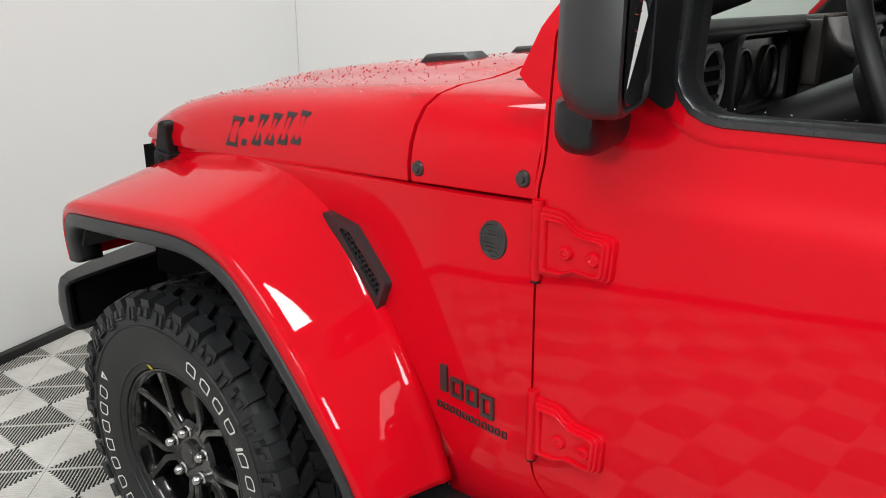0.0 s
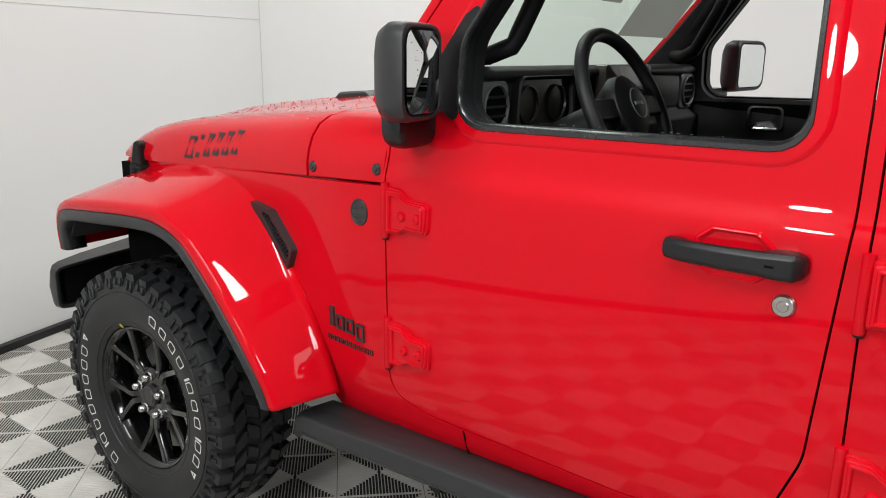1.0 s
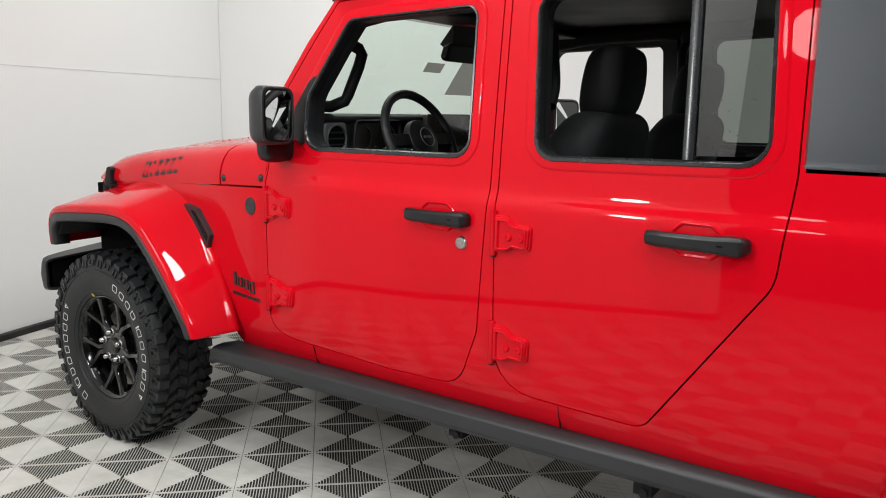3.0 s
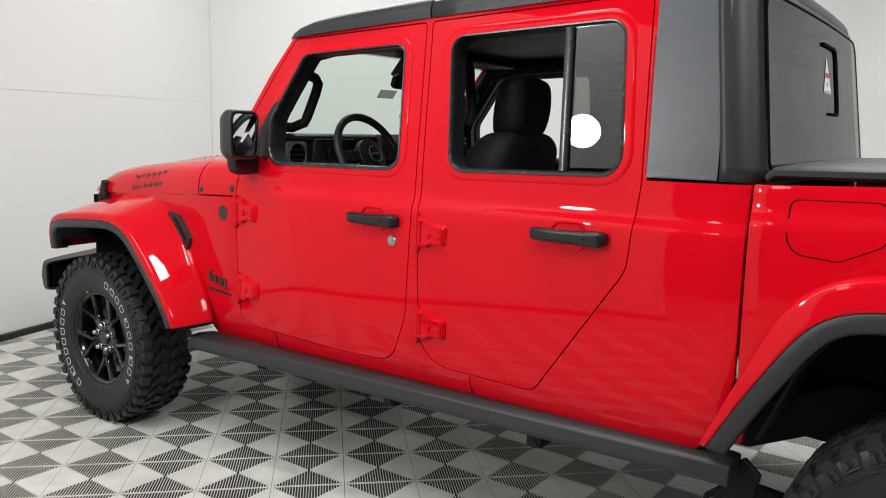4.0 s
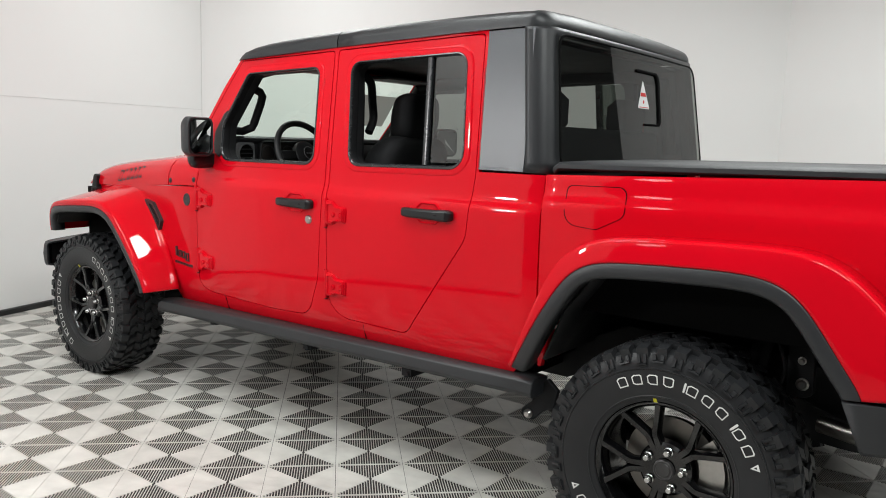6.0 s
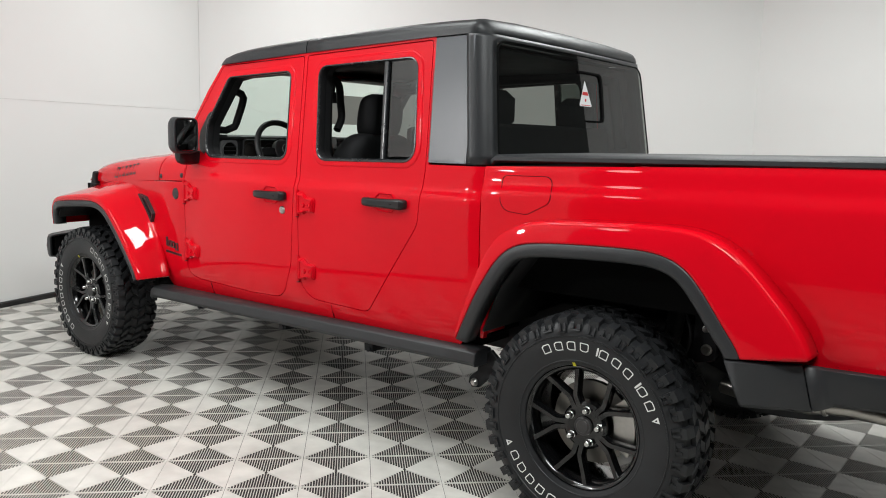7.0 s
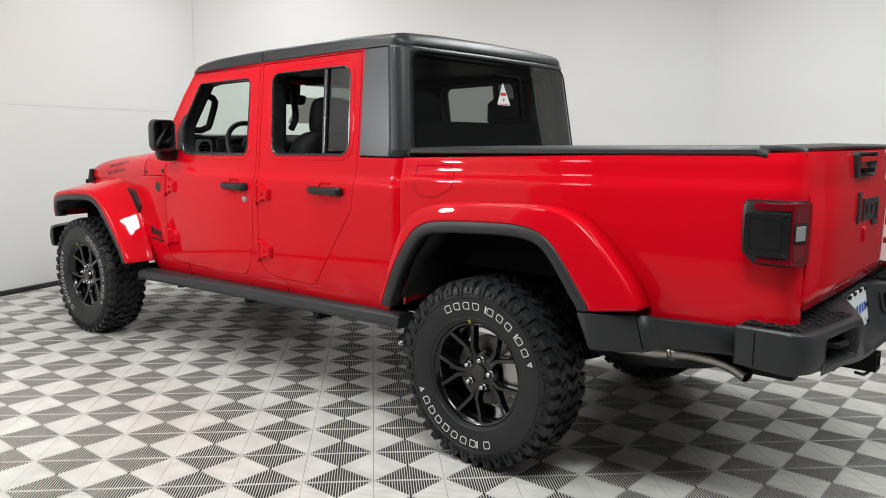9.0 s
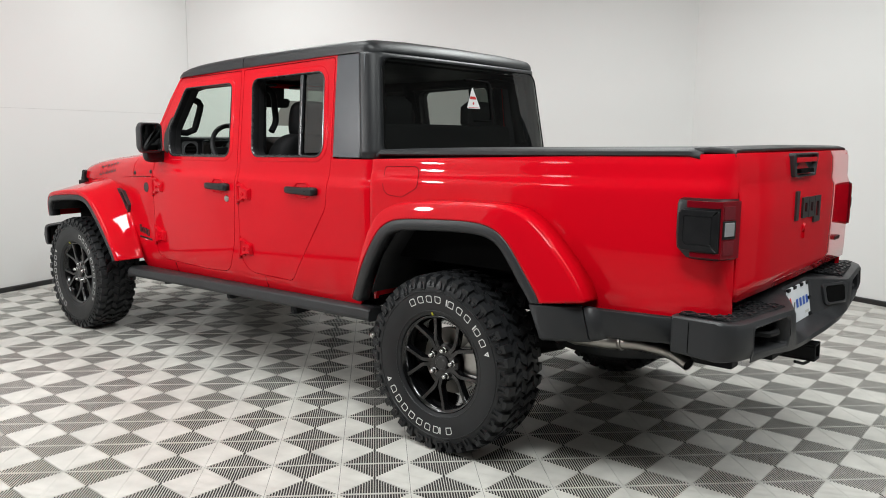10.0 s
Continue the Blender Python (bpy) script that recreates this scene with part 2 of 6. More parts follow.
def wall(name, a, b, material, label):
    a, b = Vector((*a, 0)), Vector((*b, 0))
    d = (b - a).normalized()
    n = Vector((-d.y, d.x, 0)) * 0.12
    bm = bmesh.new()
    lo = [bm.verts.new(p) for p in (a, b, b + n, a + n)]
    hi = [bm.verts.new(v.co + Vector((0, 0, HEIGHT))) for v in lo]
    bm.faces.new(lo)
    bm.faces.new(hi)
    for i in range(4):
        bm.faces.new((lo[i], lo[(i + 1) % 4], hi[(i + 1) % 4], hi[i]))
    bmesh.ops.recalc_face_normals(bm, faces=bm.faces)
    return tagged(part(name, bm, material, smooth=False), label, "wall", kind="structure")


wall("wall_west", ROOM[5], ROOM[0], WALL, "smooth white painted booth wall with a panel joint")
wall("wall_north", ROOM[0], ROOM[1], WALL, "plain smooth white painted booth wall")
EAST_END = (4.95, 3.906)
wall("wall_east", ROOM[1], EAST_END, WALL, "plain smooth white painted booth wall")
# unseen walls added to close the room; their darkness shapes the reflections
wall("wall_north_east", EAST_END, ROOM[2], UNSEEN_DARK, "unseen wall beside the booth, darkened to give dark reflections")
wall("wall_far_east", ROOM[2], ROOM[3], UNSEEN_GREY, "unseen wall behind the booth, greyed to give dim reflections")
wall("wall_south_east", ROOM[3], ROOM[4], UNSEEN_DARK, "unseen wall behind the booth, darkened to give dark reflections")
wall("wall_south", ROOM[4], ROOM[5], UNSEEN_DARK, "unseen wall behind the booth, darkened to give dark reflections")

PARTITION = ((1.60, -4.05), (-1.275, -2.62))
wall("wall_south_west", *PARTITION, WALL, "white painted booth partition wall").scale.z = 2.9 / HEIGHT

bm = bmesh.new()
bm.faces.new([bm.verts.new((x, y, HEIGHT)) for x, y in ROOM])
bm.faces.new([bm.verts.new((x, y, HEIGHT + 0.1)) for x, y in ROOM])
tagged(part("ceiling", bm, CEIL, smooth=False), "plain white painted ceiling", "ceiling", kind="structure")


def baseboard(a, b):
    a, b = Vector((*a, 0)), Vector((*b, 0))
    d = (b - a).normalized()
    n = Vector((d.y, -d.x, 0))
    bm = bmesh.new()
    rows = [[p + n * o + Vector((0, 0, z)) for o, z in ((0.002, 0.0), (0.022, 0.0), (0.022, 0.038), (0.016, 0.045), (0.002, 0.045))] for p in (a, b)]
    loft(bm, rows, close_rows=True, caps=True)
    tagged(part("baseboard", bm, BASE, smooth=False), "black rubber strip along the foot of the wall", "baseboard", kind="structure")


for k in (0, 1, 2, 5):
    baseboard(ROOM[k], ROOM[(k + 1) % 6])
baseboard(*PARTITION)


# joint of the wall panels: a thin shallow groove line and the corner joint
def wall_joint(a, b, z0, z1, label):
    a, b = Vector((*a, 0)), Vector((*b, 0))
    d = (b - a).normalized()
    n = Vector((d.y, -d.x, 0)) * 0.0025
    bm = bmesh.new()
    v = [bm.verts.new(p) for p in (a + n + Vector((0, 0, z0)), b + n + Vector((0, 0, z0)), b + n + Vector((0, 0, z1)), a + n + Vector((0, 0, z1)))]
    w = [bm.verts.new(x.co - n * 0.9) for x in v]
    bm.faces.new(v)
    for i in range(4):
        bm.faces.new((v[i], v[(i + 1) % 4], w[(i + 1) % 4], w[i]))
    bmesh.ops.recalc_face_normals(bm, faces=bm.faces)
    tagged(part("trim", bm, JOINT, smooth=False), label, "wall joint", kind="structure")


JOINT = mat("joint_filler", (0.62, 0.62, 0.61), 0.6, vary=0.3, scale=8)

LEFT_DIR = (Vector(ROOM[5]) - Vector(ROOM[0])).normalized()
wall_joint(Vector(ROOM[0]) + LEFT_DIR * 4.5, Vector(ROOM[0]), 1.662, 1.6645, "faint horizontal joint between wall panels")
wall_joint(Vector(ROOM[0]) + LEFT_DIR * 0.006, Vector(ROOM[0]) + LEFT_DIR * 0.002, 0.05, HEIGHT - 0.01, "thin corner joint of the wall")

ANG, TILE = radians(44.5), 0.296
OX, OY = -0.1427, 0.0167
U, V = Vector((math.cos(ANG), math.sin(ANG), 0)), Vector((-math.sin(ANG), math.cos(ANG), 0))

bm = bmesh.new()
bm.faces.new([bm.verts.new((x, y, -0.0034)) for x, y in reversed(ROOM)])
bm.faces.new([bm.verts.new((x, y, -0.1)) for x, y in ROOM])
# near-black base 3 mm down stands in for the shade of deep tile slots
floor = tagged(part("floor", bm, mat("floor_base_slot_shade", (0.020, 0.018, 0.017), 0.8, vary=0.3, scale=4), smooth=False), "light grey ribbed plastic floor tiles in a diamond pattern", "floor", kind="structure")

# ---- the pickup truck ----
truck = tagged(new("pickup_truck"), "red four-door pickup truck with black hardtop and mud tyres", "pickup truck")


FAR_SIDE = 1.055  # the body reaches a little further on the side away from the camera


# the cab draws in towards the cowl: (x, inset) of the flank
TAPER = [(0.35, 0.0), (0.60, 0.012), (0.72, 0.020), (0.85, 0.036), (0.945, 0.048), (1.10, 0.032), (1.35, 0.014), (1.60, 0.004), (1.80, 0.0)]
TAPERED = {"body_side_panel", "inner_side", "front_door", "window_seal", "window_channel", "window_surround", "mirror_sail", "door_trim", "handle_recess", "door_handle", "door_lock", "hinge", "hinge_pin", "hinge_nut", "hinge_bolt", "round_badge", "badge_relief", "side_badge", "small_badge", "flare_vent", "vent_mesh", "vent_backing", "windscreen_frame", "pillar_trim", "fender_ledge", "sill_seam"}


def draw_in(co, inset):
    """A point of the flank moved inward and forward by the taper."""
    k = inset / (2.98 - abs(co.y))
    return Vector((co.x + k * (co.x - 3.75), co.y - math.copysign(inset, co.y), co.z + k * (co.z - 1.445)))


def P(name, bm, material, label="", parent=None, tuck=None, **kw):
    if name in TAPERED or tuck is not None:
        for v in bm.verts:
            if abs(v.co.y) > 0.3:
                v.co = draw_in(v.co, spline(TAPER, v.co.x) if tuck is None or tuck < 0 else tuck)
    for v in bm.verts:
        if v.co.y > 0.2:
            v.co.y = 0.2 + (v.co.y - 0.2) * (FAR_SIDE * 1.02 + 0.115 * max(0.0, min(1.0, (v.co.x - 3.0) / 1.5)))
    return part(name, bm, material, parent or truck, label, **kw)


FRONT_DOOR = fillet([(0.945, 0.645, 0.10), (1.06, 0.622, 0.15), (1.51, 0.608, 0.3), (1.77, 0.618, 0.10), (1.838, 0.80, 0.15), (1.866, 1.20, 0.3), (1.864, 1.806, 0.012), (1.234, 1.783, 0.02), (1.147, 1.676), (0.945, 1.408, 0.02)])
FRONT_HOLE = fillet([(1.120, 1.310, 0.062), (1.785, 1.316, 0.055), (1.778, 1.738, 0.035), (1.288, 1.722, 0.045), (1.122, 1.480, 0.08)])
REAR_DOOR = fillet([(1.900, 0.642, 0.13), (2.356, 0.634, 0.06), (2.651, 1.060, 0.12), (2.674, 1.31, 0.3), (2.660, 1.838, 0.015), (1.893, 1.808, 0.012), (1.897, 1.20, 0.3)])
REAR_HOLE = fillet([(2.008, 1.323, 0.055), (2.612, 1.334, 0.06), (2.584, 1.772, 0.05), (1.980, 1.752, 0.045)])
BODY_SIDE = [(-0.45, 1.083), (-0.45, 0.98), (0.25, 0.98), (0.55, 0.80), (0.70, 0.512), (2.865, 0.560), (2.938, 0.64), (2.970, 0.80), (2.972, 1.322), (2.690, 1.320), (2.676, 1.852), (1.86, 1.822), (1.222, 1.797), (1.104, 1.661), (1.002, 1.520), (0.915, 1.417), (0.876, 1.348), (0.897, 1.330), (0.935, 1.312), (0.935, 1.158), (0.575, 1.142)]


def grown(outline, d):
    """An outline moved outward by d."""
    pts = [Vector(p) for p in outline]
    area = sum(a.x * b.y - b.x * a.y for a, b in zip(pts, pts[1:] + pts[:1]))
    out = []
    for k, p in enumerate(pts):
        t = (pts[(k + 1) % len(pts)] - pts[k - 1]).normalized()
        n = Vector((t.y, -t.x)) * (1 if area > 0 else -1)
        out.append(tuple(p + n * d))
    return out


def body_side(s):
    P("body_side_panel", side_panel([BODY_SIDE, grown(FRONT_DOOR, 0.0042), grown(REAR_DOOR, 0.0042)], s, cuts_x=(-0.3, -0.1, 0.1, 0.25, 0.35, 0.45, 0.55, 0.62, 0.68, 0.74, 0.78, 0.82, 0.85, 0.875, 0.895, 0.91, 0.925, 2.90, 2.935), fun=lambda x, z: side_y(x, z) - max(0, x - 2.925) ** 2 * 6), RED, "gloss red painted steel", solid=0.02, bevel=0.003, inner=DASH)
    # rear wall of the cab corner
    bm = bmesh.new()
    loft(bm, [[(2.969, s * (side_y(2.96, z) - 0.016), z), (2.9685, s * (side_y(2.96, z) - 0.04), z), (2.966, s * 0.60, z)] for z in (0.79, 0.9, 1.0, 1.1, 1.17, 1.2, 1.22, 1.25, 1.29, 1.32)])
    P("cab_rear_wall", bm, RED, "red painted back of the cab", solid=0.004)
    # dark inner shell behind the gaps
    o = [(-0.4, 1.0), (0.25, 1.0), (0.6, 0.8), (0.8, 0.6), (2.85, 0.6), (2.94, 0.9), (2.94, 1.30), (0.96, 1.30), (0.9, 1.12), (-0.4, 1.06)]
    P("inner_side", side_panel([o], s, 0.05), GAP, solid=0.02)


def door(outline, hole, s, name, handle_x, hinge_x, lock):
    d = P(name, side_panel([outline, hole], s, cuts_x=(0.96, 1.0, 1.1)), RED, "gloss red door with the window wound down", solid=0.022, bevel=0.005, segments=3, inner=DASH)
    # pressed seal round the window
    ring_o = [Vector(p) for p in hole]
    c = sum(ring_o, Vector((0, 0))) / len(ring_o)
    rows = []
    for grow, off in ((0.0115, 0.0030), (0.0095, 0.0060), (0.001, 0.0068), (-0.003, 0.002), (-0.004, -0.006)):
        row = []
        for i, p in enumerate(ring_o):
            a, b = ring_o[i - 1], ring_o[(i + 1) % len(ring_o)]
            t = (b - a).normalized()
            n = Vector((t.y, -t.x))
            if n.dot(p - c) < 0:
                n = -n
            wide = max(0.0, min(1.0, (1.37 - p.y) / 0.04))
            q = p + n * (grow * (0.55 + 0.45 * wide) if grow > 0 else grow)
            row.append((q.x, s * (side_y(q.x, q.y) + off), q.y))
        rows.append(row)
    bm = bmesh.new()
    loft(bm, rows, close_rows=True)
    P("window_seal", bm, SEAL, "dark grey rubber window seal", parent=d)
    bm = bmesh.new()
    loft(bm, [[(p.x + (c.x - p.x) * g, s * (side_y(p.x, p.y) + off), p.y + (c.y - p.y) * g) for p in ring_o] for g, off in ((0.006, 0.0), (0.013, -0.004), (0.013, -0.040))], close_rows=True)
    P("window_channel", bm, TRIM, "black felt channel of the window", parent=d)
    rows = []
    for grow, off in ((0.036, 0.0002), (0.033, 0.0020), (0.030, 0.0028), (0.026, 0.0032), (0.0118, 0.0030), (0.006, 0.0028)):
        row = []
        for i, p in enumerate(ring_o):
            t = (ring_o[(i + 1) % len(ring_o)] - ring_o[i - 1]).normalized()
            n = Vector((t.y, -t.x))
            if n.dot(p - c) < 0:
                n = -n
            q = p + n * grow
            row.append((q.x, s * (side_y(q.x, q.y) + off), q.y))
        rows.append(row)
    bm = bmesh.new()
    loft(bm, rows, close_rows=True)
    P("window_surround", bm, RED, "pressed red edge round the window", parent=d, angle=60)
    if handle_x < 2:
        o = fillet([(1.070, 1.340, 0.012), (1.122, 1.306, 0.012), (1.118, 1.36), (1.116, 1.40), (1.116, 1.475), (1.168, 1.562, 0.006), (1.122, 1.530, 0.01), (1.062, 1.440, 0.02), (1.058, 1.385, 0.02)], 3)
        P("mirror_sail", side_panel([o], s, -0.0045), LAMPBLACK, "black plastic sail panel behind the mirror", parent=d, solid=0.006, bevel=0.002)
    trim_o = [(x + (0.02 if x < c.x else -0.02), z + (0.02 if z < 1.2 else -0.012)) for x, z in outline]
    hole_t = [(p.x + (p.x - c.x) * 0.01, p.y + (p.y - c.y) * 0.01) for p in ring_o]
    P("door_trim", side_panel([trim_o, hole_t], s, 0.035), DASH, "black inner door trim", parent=d, solid=0.045, bevel=0.01)
    # handle: recess dish, grip
    z = 1.132 if handle_x < 2 else 1.144
    bm = bmesh.new()
    rows = []
    for r, off in ((1.0, 0.0003), (0.96, 0.0055), (0.91, 0.0065), (0.86, 0.0050), (0.80, 0.0010), (0.0, 0.0008)):
        row = []
        for px, pz in fillet([(-0.076, -0.026, 0.008), (-0.046, -0.050, 0.010), (0.046, -0.050, 0.010), (0.076, -0.026, 0.008), (0.076, 0.028, 0.008), (0.046, 0.054, 0.010), (-0.046, 0.054, 0.010), (-0.076, 0.028, 0.008)], 3):
            x, zz = handle_x + px * r * 0.86, z + pz * r * 0.84
            row.append((x, s * (side_y(x, zz) + off), zz))
        rows.append(row)
    loft(bm, rows, close_rows=True)
    P("handle_recess", bm, RED, "pressed red recess behind the handle", parent=d)
    bm = bmesh.new()
    rows = []
    for px, h, dep0, dep1 in ((-0.126, 0.013, 0.0, 0.018), (-0.120, 0.020, 0.0, 0.030), (-0.095, 0.022, 0.0, 0.038), (-0.07, 0.022, 0.022, 0.042), (0.0, 0.023, 0.026, 0.046), (0.055, 0.024, 0.022, 0.046), (0.075, 0.026, 0.0, 0.047), (0.110, 0.026, 0.0, 0.044), (0.124, 0.020, 0.0, 0.03), (0.128, 0.012, 0.0, 0.018)):
        px, h, dep1 = px * (0.92 if handle_x < 2 else 1.0), h * 0.86, dep1 * 0.88
        dep0 *= 0.88
        y0 = side_y(handle_x + px, z)
        rows.append([(handle_x + px, s * (y0 + dy), z + dz) for dy, dz in ((dep0, -h), (dep0, h), (dep1 - 0.006, h), (dep1, h - 0.008), (dep1, -h + 0.008), (dep1 - 0.006, -h))])
    loft(bm, rows, close_rows=True, caps=True)
    h = P("door_handle", bm, LAMPBLACK, "black grained plastic pull handle", parent=d, bevel=0.003, angle=30)
    bm = bmesh.new()
    sx, sy = handle_x + 0.056, side_y(handle_x + 0.056, z)
    box(bm, sx + 0.004, sx + 0.018, min(s * (sy + 0.0398), s * (sy + 0.0414)), max(s * (sy + 0.0398), s * (sy + 0.0414)), z - 0.002, z + 0.002)
    P("handle_slot", bm, GAP, "small dark slot", parent=h, tuck=-1, smooth=False)
    if lock:
        bm = bmesh.new()
        lathe(bm, [(0.0, 0.008), (0.008, 0.008), (0.010, 0.006), (0.016, 0.006), (0.019, 0.003), (0.020, -0.004)], 24, "y", (0, 0, 0))
        bmesh.ops.transform(bm, matrix=Matrix.Translation((1.784, s * (side_y(1.784, 1.062) + 0.002), 1.062)) @ Matrix.Diagonal((1, s, 1, 1)), verts=bm.verts)
        bmesh.ops.recalc_face_normals(bm, faces=bm.faces)
        P("door_lock", bm, STEEL, "round satin steel lock", parent=d)
    for hz in (1.10, 0.778):
        hinge(d, hinge_x, hz, s)
    return d


def hinge(d, x, z, s):
    """A strap hinge: knuckle at the door's front edge and a stamped leaf with two bolts."""
    bm = bmesh.new()
    leaf = fillet([(x - 0.01, z - 0.050, 0.004), (x + 0.03, z - 0.048, 0.02), (x + 0.055, z - 0.034, 0.02), (x + 0.108, z - 0.038, 0.010), (x + 0.112, z + 0.034, 0.012), (x + 0.060, z + 0.036, 0.03), (x + 0.032, z + 0.058, 0.02), (x - 0.01, z + 0.060, 0.004)], 4)
    rows = []
    cx, cz = x + 0.055, z
    for g, off in ((1.0, 0.0), (0.985, 0.0060), (0.965, 0.0078), (0.905, 0.0078), (0.890, 0.0125), (0.870, 0.0140), (0.815, 0.0140), (0.800, 0.0180), (0.780, 0.0192), (0.725, 0.0192), (0.695, 0.0165), (0.675, 0.0125), (0.0, 0.0125)):
        rows.append([(cx + (px - cx) * g, s * (side_y(x + 0.05, z) + off), cz + (pz - cz) * g) for px, pz in leaf])
    loft(bm, rows, close_rows=True)
    h = P("hinge", bm, RED, "red painted strap hinge", parent=d, angle=50)
    y = side_y(x, z)
    bm = bmesh.new()
    lathe(bm, [(0.0, -0.060), (0.009, -0.060), (0.010, -0.056), (0.010, 0.068), (0.0, 0.068)], 12, "z", (x - 0.012, s * (y + 0.004), z))
    P("hinge_pin", bm, RED, parent=d)
    bm = bmesh.new()
    lathe(bm, [(0.0, -0.0065), (0.0075, -0.0065), (0.0085, -0.004), (0.0085, 0.0)], 10, "z", (x - 0.012, s * (y + 0.004), z - 0.058))
    P("hinge_nut", bm, TRIM, parent=d)
    for k in (0, 1):
        bm = bmesh.new()
        lathe(bm, [(0.0, 0.0175), (0.004, 0.0175), (0.0055, 0.020), (0.0085, 0.020), (0.011, 0.017), (0.012, 0.010)], 14, "y", (0, 0, 0))
        bmesh.ops.transform(bm, matrix=Matrix.Translation((x + 0.042 + 0.042 * k, s * (y + 0.0005), z - 0.002)) @ Matrix.Diagonal((1, s, 1, 1)), verts=bm.verts)
        bmesh.ops.recalc_face_normals(bm, faces=bm.faces)
        P("hinge_bolt", bm, RED, parent=d)


for s in (-1, 1):
    body_side(s)
    door(FRONT_DOOR, FRONT_HOLE, s, "front_door", 1.697, 0.958, s < 0)
    door(REAR_DOOR, REAR_HOLE, s, "rear_door", 2.468, 1.908, False)

# hood and cowl
HOOD_TOP = [(-0.56, 1.115), (-0.52, 1.148), (-0.45, 1.178), (-0.31, 1.215), (-0.09, 1.248), (0.25, 1.281), (0.57, 1.305), (0.94, 1.315)]
HOOD_SIDE = [(-0.56, 0.55), (-0.45, 0.585), (-0.30, 0.63), (0.2, 0.680), (0.45, 0.714), (0.60, 0.734), (0.75, 0.743), (0.90, 0.750)]
HOOD_LOW = [(-0.56, 1.080), (-0.187, 1.0985), (0.21, 1.1190), (0.60, 1.1450), (0.90, 1.1580)]


def hood_row(x, fall=1.0):
    zt, yb, zb = spline(HOOD_TOP, x), spline(HOOD_SIDE, x), spline(HOOD_LOW, x)
    h = zt - zb
    half = [(yb, zb), (yb + 0.001, zb + 0.20 * h), (yb - 0.006, zb + 0.42 * h), (yb - 0.020, zb + 0.62 * h), (yb - 0.045, zb + 0.80 * h), (yb - 0.085, zb + 0.92 * h), (yb - 0.15, zb + 0.985 * h), (yb - 0.25, zt + 0.002), (yb - 0.33, zt + 0.012), (yb - 0.40, zt + 0.026), (0.12, zt + 0.032), (0, zt + 0.033)]
    return [(x, -y, z) for y, z in half] + [(x, y, z) for y, z in reversed(half[:-1])]


bm = bmesh.new()
loft(bm, [hood_row(x) for x in (-0.545, -0.53, -0.50, -0.46, -0.40, -0.31, -0.2, -0.09, 0.05, 0.2, 0.35, 0.45, 0.52, 0.56, 0.594)])
hood = P("hood", bm, RED, "gloss red hood wet with small droplets", solid=0.02, bevel=0.003)
bm = bmesh.new()
loft(bm, [hood_row(x) for x in (0.602, 0.65, 0.70, 0.78, 0.83, 0.872)])
P("cowl", bm, RED, "gloss red cowl panel", solid=0.02, bevel=0.003)
for s in (-1, 1):
    bm = bmesh.new()
    rows = []
    for k in range(24):
        x = -0.44 + 1.37 * k / 23
        z = spline([(-0.45, 1.083), (0.575, 1.142), (0.935, 1.158)], x) - 0.0025
        rows.append([(x, s * (side_y(x, z) - 0.004), z), (x, s * (spline(HOOD_SIDE, x) - 0.03), z)])
    loft(bm, rows)
    P("fender_ledge", bm, RED, "red ledge under the hood edge")
bm = bmesh.new()
box(bm, -0.5, 0.93, -0.60, 0.60, 0.70, 1.07)
P("engine_bay", bm, GAP)

# windscreen frame
bm = bmesh.new()
for s in (-1, 1):
    loft(bm, [[(x + dx, s * (y + dy), z + dz) for dx, dy, dz in ((0.0, 0.0, 0.0), (0.015, -0.075, 0.015), (0.075, -0.075, -0.02), (0.085, -0.004, -0.02))] for x, y, z in ((0.885, 0.738, 1.335), (0.914, 0.757, 1.41), (1.0, 0.748, 1.515), (1.104, 0.736, 1.656), (1.205, 0.722, 1.790))], close_rows=True, caps=True)
loft(bm, [[(1.195, y, 1.765), (1.205, y, 1.80), (1.27, y, 1.80), (1.27, y, 1.765)] for y in (-0.72, 0.72)], close_rows=True, caps=True)
loft(bm, [[(0.85, y, 1.27), (0.88, y, 1.312), (0.95, y, 1.30), (0.95, y, 1.26)] for y in (-0.69, 0.69)], close_rows=True, caps=True)
P("windscreen_frame", bm, RED, "red painted windscreen frame", bevel=0.012, segments=3)
for s in (-1, 1):
    bm = bmesh.new()
    loft(bm, [[(x + dx, s * (y + dy), z + dz) for dx, dy, dz in ((0.030, -0.078, 0.008), (0.036, -0.094, 0.002), (0.094, -0.094, -0.030), (0.108, -0.050, -0.034), (0.088, -0.077, -0.024))] for x, y, z in ((0.885, 0.738, 1.335), (0.914, 0.757, 1.41), (1.0, 0.748, 1.515), (1.104, 0.736, 1.656), (1.205, 0.722, 1.790))], close_rows=True, caps=True)
    P("pillar_trim", bm, TRIM, "black padded cover inside the windscreen pillar", angle=50)
bm = bmesh.new()
loft(bm, [[(0.862, y, 1.31), (1.196, y, 1.785)] for y in (-0.665, 0.665)])
P("windscreen", bm, GLASS, "clear windscreen").visible_shadow = False

# hardtop roof
ROOF_LOW = [(1.17, 1.790), (1.26, 1.795), (1.86, 1.820), (2.66, 1.850), (2.96, 1.856)]
ROOF_TOP = [(1.17, 1.802), (1.20, 1.826), (1.30, 1.856), (1.50, 1.878), (1.86, 1.898), (2.3, 1.914), (2.7, 1.921), (2.96, 1.918)]


